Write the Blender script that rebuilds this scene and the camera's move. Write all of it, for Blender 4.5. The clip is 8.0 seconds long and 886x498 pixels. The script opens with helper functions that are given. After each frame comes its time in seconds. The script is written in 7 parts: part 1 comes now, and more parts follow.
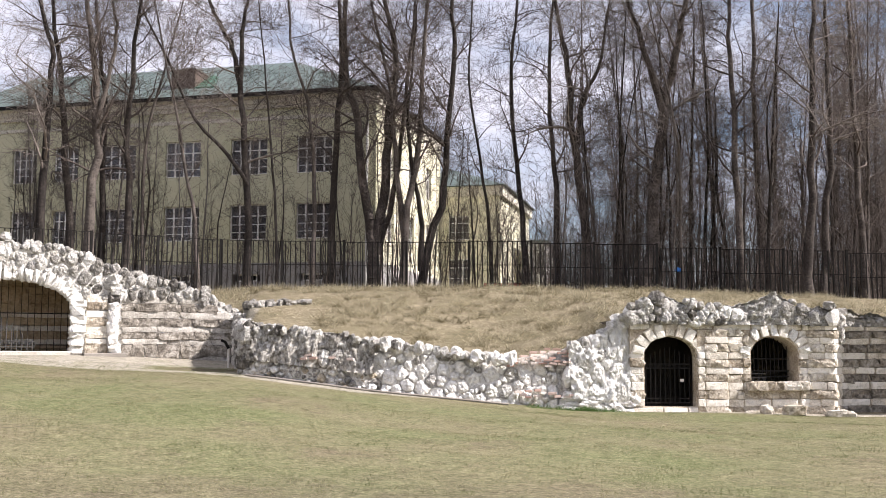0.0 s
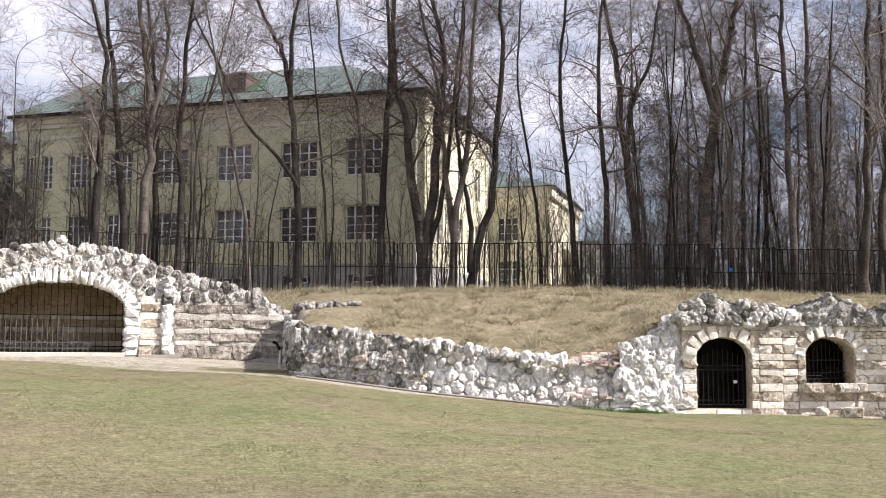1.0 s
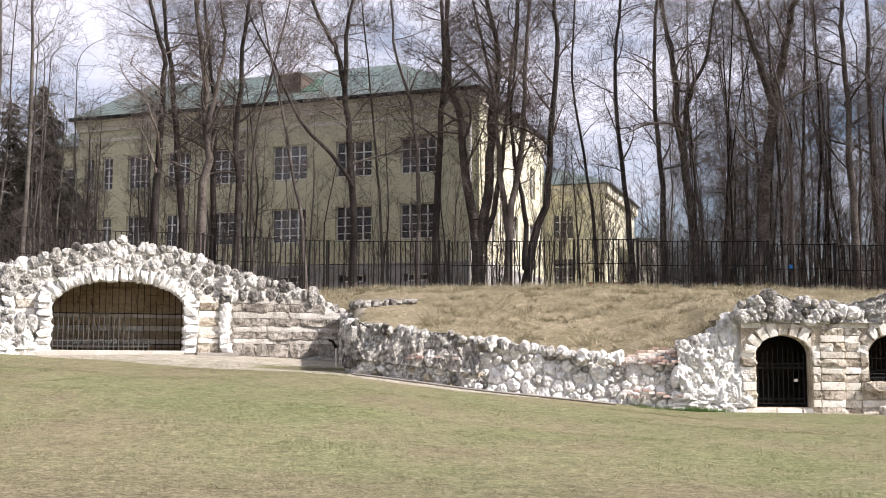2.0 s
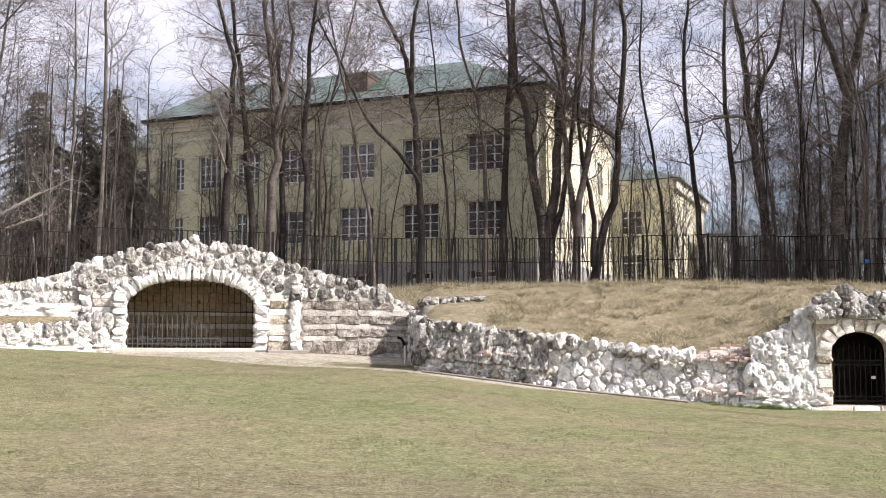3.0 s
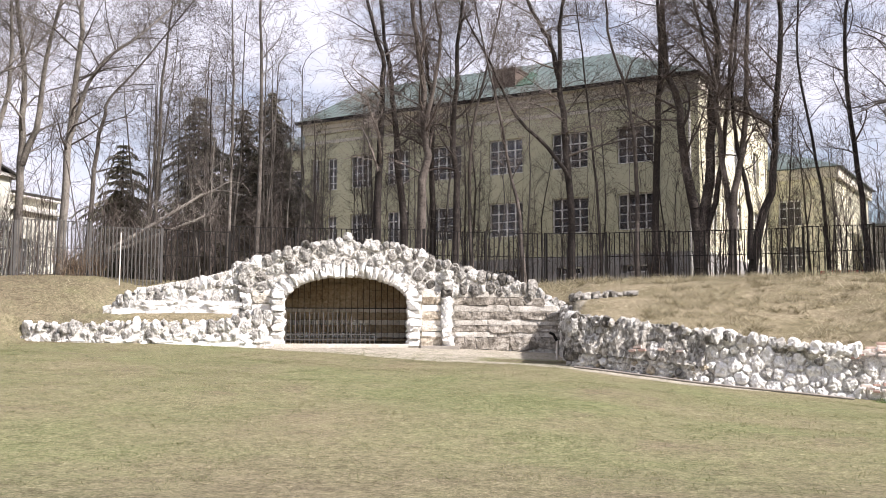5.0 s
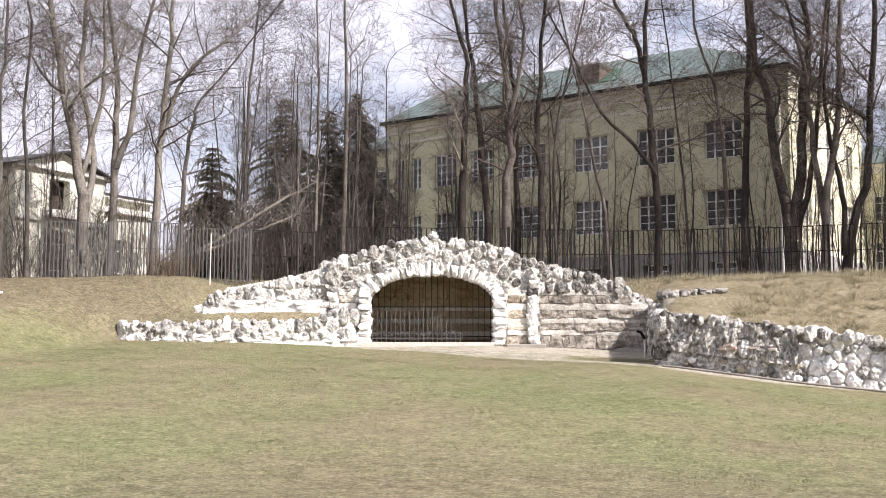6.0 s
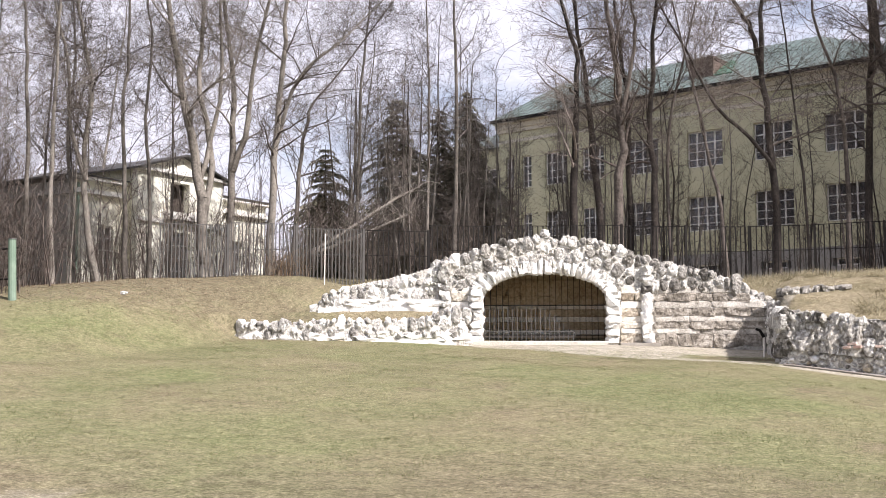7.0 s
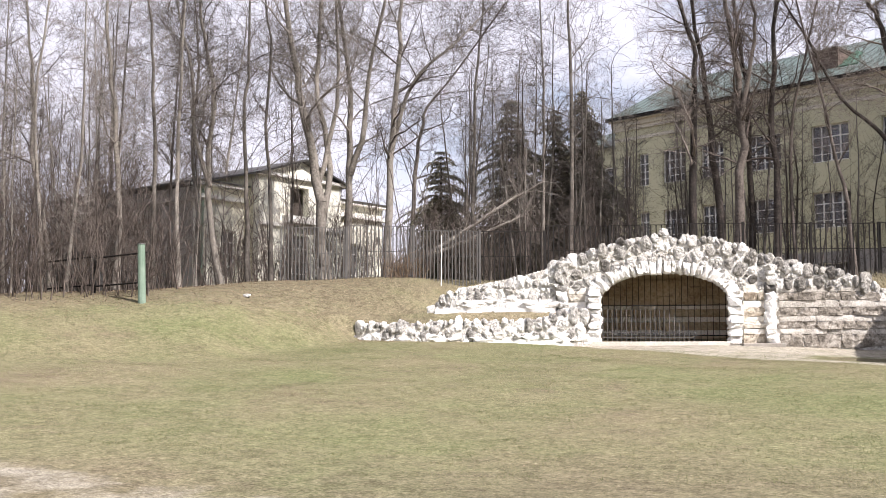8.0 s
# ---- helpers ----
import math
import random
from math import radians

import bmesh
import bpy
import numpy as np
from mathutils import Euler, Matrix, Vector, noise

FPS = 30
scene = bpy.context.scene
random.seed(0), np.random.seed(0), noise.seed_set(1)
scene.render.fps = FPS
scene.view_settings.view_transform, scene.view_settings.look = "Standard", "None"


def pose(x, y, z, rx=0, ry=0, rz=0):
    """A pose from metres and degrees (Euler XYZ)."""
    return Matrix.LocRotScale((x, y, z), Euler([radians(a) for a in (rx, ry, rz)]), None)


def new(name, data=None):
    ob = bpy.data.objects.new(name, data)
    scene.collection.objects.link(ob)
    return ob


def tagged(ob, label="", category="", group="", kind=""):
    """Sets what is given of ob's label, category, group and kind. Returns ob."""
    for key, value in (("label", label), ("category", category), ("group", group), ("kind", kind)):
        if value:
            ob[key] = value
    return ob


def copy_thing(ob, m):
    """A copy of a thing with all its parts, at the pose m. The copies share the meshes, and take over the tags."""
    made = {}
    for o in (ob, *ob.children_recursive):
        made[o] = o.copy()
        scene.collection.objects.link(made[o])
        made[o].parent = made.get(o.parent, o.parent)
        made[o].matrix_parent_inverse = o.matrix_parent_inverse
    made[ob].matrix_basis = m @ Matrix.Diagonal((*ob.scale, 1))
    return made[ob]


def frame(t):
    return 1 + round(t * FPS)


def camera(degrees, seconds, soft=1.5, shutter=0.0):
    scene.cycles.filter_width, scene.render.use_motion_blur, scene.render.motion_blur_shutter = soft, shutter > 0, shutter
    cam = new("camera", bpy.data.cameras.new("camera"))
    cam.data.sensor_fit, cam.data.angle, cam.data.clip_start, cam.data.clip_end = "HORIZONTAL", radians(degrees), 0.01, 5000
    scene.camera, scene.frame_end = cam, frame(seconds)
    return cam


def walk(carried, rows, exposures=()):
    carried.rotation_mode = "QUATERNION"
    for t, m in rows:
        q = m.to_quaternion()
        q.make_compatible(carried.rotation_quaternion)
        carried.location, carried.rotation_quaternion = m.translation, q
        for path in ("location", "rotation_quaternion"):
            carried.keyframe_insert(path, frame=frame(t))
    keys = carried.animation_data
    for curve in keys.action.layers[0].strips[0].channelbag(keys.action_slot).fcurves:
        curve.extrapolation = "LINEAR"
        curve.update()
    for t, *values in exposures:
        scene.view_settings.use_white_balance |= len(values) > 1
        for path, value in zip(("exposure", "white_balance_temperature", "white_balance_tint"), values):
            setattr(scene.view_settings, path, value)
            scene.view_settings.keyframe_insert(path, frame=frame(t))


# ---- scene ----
cam = camera(44.41, 8.0, soft=0.65)
# seconds, place, turn
PATH = [
    (0.0, 0.000, 0.000, 1.600, 95.770, -0.155, -0.016),
    (0.5, -0.013, 0.002, 1.595, 95.822, -0.160, 0.958),
    (1.0, -0.026, 0.021, 1.596, 95.840, -0.164, 2.566),
    (2.5, -0.048, 0.041, 1.583, 95.658, -0.150, 7.075),
    (3.0, -0.071, 0.049, 1.586, 95.588, -0.109, 9.007),
    (3.5, -0.084, 0.079, 1.581, 95.545, -0.101, 11.009),
    (4.0, -0.094, 0.090, 1.576, 95.483, -0.113, 13.403),
    (4.5, -0.109, 0.096, 1.577, 95.416, -0.110, 15.110),
    (6.0, -0.176, 0.116, 1.577, 95.275, -0.044, 21.350),
    (6.5, -0.207, 0.140, 1.571, 95.252, -0.058, 23.997),
    (7.0, -0.230, 0.136, 1.574, 95.199, -0.044, 27.198),
    (7.5, -0.249, 0.141, 1.577, 95.171, -0.023, 30.253),
    (8.0, -0.252, 0.131, 1.579, 95.238, 0.013, 33.321),
]
walk(cam, [(t, pose(x, y, z, rx, ry, rz)) for t, x, y, z, rx, ry, rz in PATH], exposures=[(0.0, 0.74, 6450, 16.0), (4.0, 0.77, 6450, 16.0), (8.0, 0.82, 6450, 16.0)])

# ---------------------------------------------------------------- world and sun
SUN_AZ, SUN_EL = radians(103.0), radians(41.0)   # clockwise from straight ahead; height
sun_dir = Vector((math.sin(SUN_AZ) * math.cos(SUN_EL), math.cos(SUN_AZ) * math.cos(SUN_EL), math.sin(SUN_EL)))
sun = new("sun", bpy.data.lights.new("sun", "SUN"))
sun.data.energy, sun.data.angle, sun.data.color = 5.0, radians(0.53), (1.0, 0.965, 0.91)
sun.rotation_mode = "QUATERNION"
sun.rotation_quaternion = sun_dir.to_track_quat("Z", "Y")

world = bpy.data.worlds.new("sky")
scene.world = world
world.use_nodes = True
wn, wl = world.node_tree.nodes, world.node_tree.links
wn.clear()
w_out = wn.new("ShaderNodeOutputWorld")
w_bg = wn.new("ShaderNodeBackground")
w_sky = wn.new("ShaderNodeTexSky")
w_sky.sky_type, w_sky.sun_disc, w_sky.sun_elevation, w_sky.sun_rotation = "NISHITA", False, SUN_EL, SUN_AZ
w_sky.air_density, w_sky.dust_density = 1.0, 1.5
w_tc = wn.new("ShaderNodeTexCoord")
w_map = wn.new("ShaderNodeMapping")
w_map.inputs["Scale"].default_value = (1.0, 1.0, 2.6)
w_noise = wn.new("ShaderNodeTexNoise")
w_noise.inputs["Scale"].default_value, w_noise.inputs["Detail"].default_value, w_noise.inputs["Roughness"].default_value = 2.6, 9.0, 0.6
w_ramp = wn.new("ShaderNodeValToRGB")
w_ramp.color_ramp.elements[0].position, w_ramp.color_ramp.elements[1].position = 0.36, 0.58
w_mix = wn.new("ShaderNodeMix")
w_mix.data_type = "RGBA"
w_mix.inputs["B"].default_value = (7.6, 7.7, 8.6, 1.0)
wl.new(w_tc.outputs["Generated"], w_map.inputs["Vector"])
wl.new(w_map.outputs["Vector"], w_noise.inputs["Vector"])
# the cloud is thicker towards the left of the view
w_sep = wn.new("ShaderNodeSeparateXYZ")
wl.new(w_tc.outputs["Generated"], w_sep.inputs["Vector"])
w_bank = wn.new("ShaderNodeMath")
w_bank.operation, w_bank.inputs[1].default_value = "MULTIPLY_ADD", -0.20
wl.new(w_sep.outputs["X"], w_bank.inputs[0])
wl.new(w_noise.outputs["Fac"], w_bank.inputs[2])
wl.new(w_bank.outputs[0], w_ramp.inputs["Fac"])
wl.new(w_ramp.outputs["Color"], w_mix.inputs["Factor"])
wl.new(w_sky.outputs["Color"], w_mix.inputs["A"])
wl.new(w_mix.outputs["Result"], w_bg.inputs["Color"])
w_bg.inputs["Strength"].default_value = 0.08
wl.new(w_bg.outputs["Background"], w_out.inputs["Surface"])

# ---------------------------------------------------------------- materials
def material(name, colors, scale=4.0, fine=40.0, rough=0.9, bump=0.3, bump_scale=None, random_amount=0.0, island=False,
             spec=0.3, metal=0.0, mid=0.5, contrast=0.3, pits=0.0, stretch=None, dirt=0.55):
    """Two or three colours mixed by coarse and fine noise, with bump; random_amount varies the value from piece to piece."""
    m = bpy.data.materials.new(name)
    m.use_nodes = True
    n, l = m.node_tree.nodes, m.node_tree.links
    b = n["Principled BSDF"]
    b.inputs["Roughness"].default_value = rough
    b.inputs["Specular IOR Level"].default_value = spec
    b.inputs["Metallic"].default_value = metal
    tc = n.new("ShaderNodeTexCoord")
    geo = n.new("ShaderNodeNewGeometry")
    coarse = n.new("ShaderNodeTexNoise")
    coarse.inputs["Scale"].default_value, coarse.inputs["Detail"].default_value = scale, 6.0
    finer = n.new("ShaderNodeTexNoise")
    finer.inputs["Scale"].default_value, finer.inputs["Detail"].default_value = fine, 5.0
    where = geo.outputs["Position"]
    if stretch:
        mp = n.new("ShaderNodeMapping")
        mp.inputs["Scale"].default_value = stretch
        l.new(where, mp.inputs["Vector"])
        where = mp.outputs["Vector"]
    for q in (coarse, finer):
        l.new(where, q.inputs["Vector"])
    add = n.new("ShaderNodeMath")
    add.operation = "ADD"
    half = n.new("ShaderNodeMath")
    half.operation, half.inputs[1].default_value = "MULTIPLY", 0.5
    l.new(coarse.outputs["Fac"], add.inputs[0])
    l.new(finer.outputs["Fac"], add.inputs[1])
    l.new(add.outputs[0], half.inputs[0])
    fac = half.outputs[0]
    if random_amount:
        oi = n.new("ShaderNodeObjectInfo")
        src = geo.outputs["Random Per Island"] if island else oi.outputs["Random"]
        rnd = n.new("ShaderNodeMath")
        rnd.operation, rnd.inputs[1].default_value, rnd.inputs[2].default_value = "MULTIPLY_ADD", random_amount, -random_amount / 2
        l.new(src, rnd.inputs[0])
        s2 = n.new("ShaderNodeMath")
        s2.operation = "ADD"
        l.new(fac, s2.inputs[0])
        l.new(rnd.outputs[0], s2.inputs[1])
        fac = s2.outputs[0]
    ramp = n.new("ShaderNodeValToRGB")
    el = ramp.color_ramp.elements
    k = len(colors)
    for i, c in enumerate(colors):
        p = mid + contrast * (i / (k - 1) - 0.5) if k > 1 else 0.5
        e = el[i] if i < 2 else el.new(p)
        e.position, e.color = p, (*c, 1.0)
    l.new(fac, ramp.inputs["Fac"])
    col = ramp.outputs["Color"]
    height = finer.outputs["Fac"]
    if pits:
        # dirt lies in the pores and cracks
        pore = n.new("ShaderNodeTexNoise")
        pore.inputs["Scale"].default_value, pore.inputs["Detail"].default_value, pore.inputs["Roughness"].default_value = pits * 0.5, 8.0, 0.8
        l.new(geo.outputs["Position"], pore.inputs["Vector"])
        pr = n.new("ShaderNodeValToRGB")
        pr.color_ramp.elements[0].position, pr.color_ramp.elements[0].color = 0.35, (0.30, 0.27, 0.24, 1)
        pr.color_ramp.elements[1].position, pr.color_ramp.elements[1].color = 0.50, (1, 1, 1, 1)
        l.new(pore.outputs["Fac"], pr.inputs["Fac"])
        hs = n.new("ShaderNodeMath")
        hs.operation, hs.inputs[1].default_value = "MULTIPLY_ADD", 0.9
        l.new(pr.outputs["Color"], hs.inputs[0])
        l.new(finer.outputs["Fac"], hs.inputs[2])
        height = hs.outputs[0]
        pm = n.new("ShaderNodeMix")
        pm.data_type, pm.blend_type = "RGBA", "MULTIPLY"
        pm.inputs["Factor"].default_value = dirt
        l.new(col, pm.inputs["A"])
        l.new(pr.outputs["Color"], pm.inputs["B"])
        col = pm.outputs["Result"]
    l.new(col, b.inputs["Base Color"])
    if bump:
        bp = n.new("ShaderNodeBump")
        bp.inputs["Strength"].default_value, bp.inputs["Distance"].default_value = bump, bump_scale or 0.02
        l.new(height, bp.inputs["Height"])
        l.new(bp.outputs["Normal"], b.inputs["Normal"])
    return m


M_TUFA_WHITE = material("white_tufa", [(0.54, 0.505, 0.455), (0.81, 0.79, 0.745), (0.87, 0.855, 0.82)], 3.0, 26.0, 0.95, 0.8, 0.035, 0.22, contrast=0.34, mid=0.43, pits=30.0, dirt=0.38)
M_TUFA_GREY = material("grey_tufa", [(0.23, 0.217, 0.198), (0.51, 0.49, 0.455), (0.78, 0.76, 0.715)], 3.5, 24.0, 0.95, 1.0, 0.045, 0.30, contrast=0.36, mid=0.49, pits=28.0)
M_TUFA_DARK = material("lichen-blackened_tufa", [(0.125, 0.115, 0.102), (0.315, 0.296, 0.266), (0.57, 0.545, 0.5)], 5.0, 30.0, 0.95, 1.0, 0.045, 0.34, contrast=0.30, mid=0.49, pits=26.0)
M_OCHRE = material("ochre_stone", [(0.30, 0.25, 0.18), (0.58, 0.51, 0.40)], 4.0, 26.0, 0.95, 0.8, 0.04, 0.3, pits=24.0)
M_LIMESTONE = material("limestone_block", [(0.52, 0.455, 0.365), (0.80, 0.745, 0.65), (0.87, 0.83, 0.76)], 2.2, 30.0, 0.9, 0.7, 0.03, 0.26, contrast=0.36, mid=0.45, pits=16.0, dirt=0.4)
M_ROUGH_COURSE = material("rough_course_stone", [(0.30, 0.245, 0.18), (0.60, 0.53, 0.43), (0.79, 0.74, 0.655)], 3.0, 16.0, 0.95, 0.9, 0.05, 0.26, contrast=0.36, mid=0.47, pits=20.0, dirt=0.45)
# darker copies of the course stones, with the walls' shade put into the colour
M_SHADED_BLOCK = material("grimy_limestone", [(0.26, 0.235, 0.20), (0.52, 0.485, 0.43), (0.69, 0.655, 0.60)], 2.4, 20.0, 0.9, 0.6, 0.03, 0.1, contrast=0.34, pits=9.0)
M_SHADED_ROUGH = material("grimy_rough_stone", [(0.16, 0.14, 0.115), (0.32, 0.285, 0.24), (0.52, 0.48, 0.425)], 3.0, 16.0, 0.95, 1.0, 0.05, 0.12, contrast=0.34, pits=12.0)
M_MORTAR = material("stained_mortar", [(0.20, 0.155, 0.115), (0.46, 0.39, 0.30), (0.64, 0.58, 0.49)], 1.6, 18.0, 0.95, 0.9, 0.05, contrast=0.34)
M_WHITEWASH = material("flaking_whitewash", [(0.36, 0.315, 0.26), (0.70, 0.665, 0.605), (0.84, 0.82, 0.78)], 1.8, 20.0, 0.95, 1.0, 0.06, contrast=0.3, mid=0.45, pits=16.0, dirt=0.4)
M_STREAKED = material("rain-streaked_render", [(0.12, 0.105, 0.09), (0.34, 0.315, 0.275), (0.58, 0.55, 0.50), (0.78, 0.755, 0.71)], 2.4, 14.0, 0.95, 1.0, 0.05, contrast=0.32, mid=0.5, pits=16.0, stretch=(1.0, 1.0, 0.38))
M_BRICK = material("faded_pink_brick", [(0.44, 0.30, 0.25), (0.62, 0.48, 0.42), (0.72, 0.63, 0.58)], 3.0, 40.0, 0.9, 0.5, 0.015, 0.5)
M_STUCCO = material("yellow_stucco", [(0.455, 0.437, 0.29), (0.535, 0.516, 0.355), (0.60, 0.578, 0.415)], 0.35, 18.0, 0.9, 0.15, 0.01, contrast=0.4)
# grey for the mansion's shaded side: the shade is in the colour
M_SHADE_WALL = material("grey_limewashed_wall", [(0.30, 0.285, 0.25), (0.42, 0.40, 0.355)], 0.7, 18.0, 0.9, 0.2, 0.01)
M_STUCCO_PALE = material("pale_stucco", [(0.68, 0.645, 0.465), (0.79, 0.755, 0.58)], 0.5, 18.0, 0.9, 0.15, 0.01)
M_CORNICE = material("cornice_plaster", [(0.56, 0.52, 0.43), (0.70, 0.66, 0.56)], 0.8, 22.0, 0.9, 0.2, 0.01)
M_PLINTH = material("grey_plinth", [(0.24, 0.23, 0.225), (0.36, 0.35, 0.34)], 0.8, 22.0, 0.9, 0.3, 0.02)
M_ROOF = material("green_roof_metal", [(0.068, 0.098, 0.088), (0.10, 0.135, 0.123), (0.14, 0.168, 0.157)], 0.35, 9.0, 0.5, 0.1, 0.01, metal=0.0, spec=0.4)
M_ROOF_NEW = material("newer_green_sheet", [(0.035, 0.105, 0.07), (0.055, 0.14, 0.095)], 0.8, 9.0, 0.5, 0.1, 0.01)
M_RUST = material("rusty_brown_sheet", [(0.085, 0.06, 0.05), (0.145, 0.105, 0.088)], 2.0, 20.0, 0.8, 0.2, 0.01)
M_FRAME = material("white_window_paint", [(0.70, 0.68, 0.64), (0.82, 0.80, 0.76)], 2.0, 30.0, 0.6, 0.05, 0.005)
M_IRON = material("black_iron", [(0.008, 0.0075, 0.0075), (0.022, 0.019, 0.017)], 4.0, 50.0, 0.7, 0.1, 0.003, spec=0.12)
M_IRON_GREY = material("grey_painted_iron", [(0.045, 0.043, 0.04), (0.10, 0.095, 0.09)], 4.0, 50.0, 0.6, 0.1, 0.003)
M_GREEN_POST = material("green_painted_post", [(0.11, 0.165, 0.12), (0.20, 0.26, 0.205)], 3.0, 40.0, 0.8, 0.2, 0.005)
M_PALE_POST = material("pale_painted_pole", [(0.55, 0.5, 0.44), (0.75, 0.71, 0.66)], 3.0, 40.0, 0.8, 0.2, 0.005)
M_BARK = material("dark_bark", [(0.02, 0.016, 0.014), (0.055, 0.045, 0.039), (0.145, 0.123, 0.107)], 1.5, 14.0, 0.95, 0.8, 0.03, 0.28, contrast=0.34)
M_BARK_PALE = material("grey_bark", [(0.05, 0.043, 0.037), (0.14, 0.124, 0.107), (0.26, 0.235, 0.205)], 1.5, 14.0, 0.95, 0.7, 0.03, 0.28, contrast=0.34)
M_TWIG = material("twig_bark", [(0.066, 0.056, 0.049), (0.135, 0.117, 0.103), (0.225, 0.201, 0.181)], 0.6, 6.0, 0.9, 0.0, None, 0.3)
M_TWIG_DARK = material("dark_twig_bark", [(0.055, 0.043, 0.037), (0.12, 0.097, 0.083), (0.20, 0.17, 0.15)], 0.6, 6.0, 0.9, 0.0, None, 0.3)
M_SCRUB = material("dark_scrub_bark", [(0.045, 0.035, 0.029), (0.095, 0.075, 0.063), (0.165, 0.135, 0.117)], 0.6, 6.0, 0.9, 0.0, None, 0.3, island=True)
M_DEAD = material("bleached_dead_wood", [(0.2, 0.178, 0.15), (0.42, 0.385, 0.34)], 2.0, 20.0, 0.9, 0.5, 0.02)
M_NEEDLE = material("spruce_needles", [(0.075, 0.076, 0.052), (0.145, 0.138, 0.10), (0.22, 0.20, 0.148)], 1.2, 8.0, 0.9, 0.0, None, 0.4, island=True)
M_BLADE = material("lawn_blades", [(0.135, 0.15, 0.066), (0.215, 0.216, 0.109), (0.35, 0.316, 0.20)], 0.45, 9.0, 0.85, 0.0, None, 0.16, island=True, contrast=0.2, mid=0.51)
M_FRESH = material("fresh_green_blades", [(0.05, 0.10, 0.025), (0.11, 0.19, 0.05)], 1.0, 4.0, 0.85, 0.0, None, 0.4, island=True)
M_STRAW = material("dry_grass_blades", [(0.13, 0.11, 0.06), (0.33, 0.29, 0.19), (0.60, 0.54, 0.39)], 0.8, 8.0, 0.85, 0.0, None, 0.3, island=True, contrast=0.22)
for blade_mat in (M_BLADE, M_FRESH, M_STRAW):   # light shines through thin blades
    bn, bl = blade_mat.node_tree.nodes, blade_mat.node_tree.links
    thin = bn.new("ShaderNodeBsdfTranslucent")
    both = bn.new("ShaderNodeMixShader")
    both.inputs[0].default_value = 0.5
    solid_bsdf = bn["Principled BSDF"]
    bl.new(solid_bsdf.inputs["Base Color"].links[0].from_socket, thin.inputs["Color"])
    bl.new(solid_bsdf.outputs["BSDF"], both.inputs[1])
    bl.new(thin.outputs["BSDF"], both.inputs[2])
    bl.new(both.outputs["Shader"], bn["Material Output"].inputs["Surface"])
M_LITTER = material("dead_leaves", [(0.10, 0.065, 0.042), (0.19, 0.135, 0.09), (0.30, 0.225, 0.155)], 0.6, 4.0, 0.9, 0.0, None, 0.6, island=True)
M_STRIP = material("concrete_edging", [(0.20, 0.18, 0.155), (0.34, 0.31, 0.27)], 2.0, 30.0, 0.9, 0.3, 0.01)
M_SILL = material("worn_limestone_sill", [(0.42, 0.38, 0.32), (0.66, 0.62, 0.56)], 1.6, 26.0, 0.9, 0.4, 0.02)
M_VAULT = material("ochre_vault_masonry", [(0.27, 0.195, 0.125), (0.46, 0.36, 0.24), (0.58, 0.48, 0.35)], 1.2, 12.0, 0.95, 0.7, 0.03)
# near-black colour standing in for the shade inside rooms
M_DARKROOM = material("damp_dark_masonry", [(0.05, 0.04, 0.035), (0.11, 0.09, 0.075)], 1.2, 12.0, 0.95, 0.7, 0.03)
M_BLUE = material("blue_plastic", [(0.02, 0.13, 0.42), (0.05, 0.22, 0.6)], 4.0, 30.0, 0.5, 0.0)
M_RED = material("red_paint", [(0.25, 0.02, 0.025), (0.38, 0.04, 0.045)], 2.0, 30.0, 0.5, 0.0)
M_DARKPIPE = material("zinc_downpipe", [(0.5, 0.49, 0.45), (0.64, 0.62, 0.58)], 2.0, 20.0, 0.5, 0.0)

M_GLASS = bpy.data.materials.new("window_glass")
M_GLASS.use_nodes = True
gb = M_GLASS.node_tree.nodes["Principled BSDF"]
gb.inputs["Base Color"].default_value = (0.40, 0.41, 0.44, 1)
gb.inputs["Roughness"].default_value = 0.04
gb.inputs["Transmission Weight"].default_value = 0.88  # part opaque grey: the panes' pale reflection put into the colour
gb.inputs["IOR"].default_value = 1.45


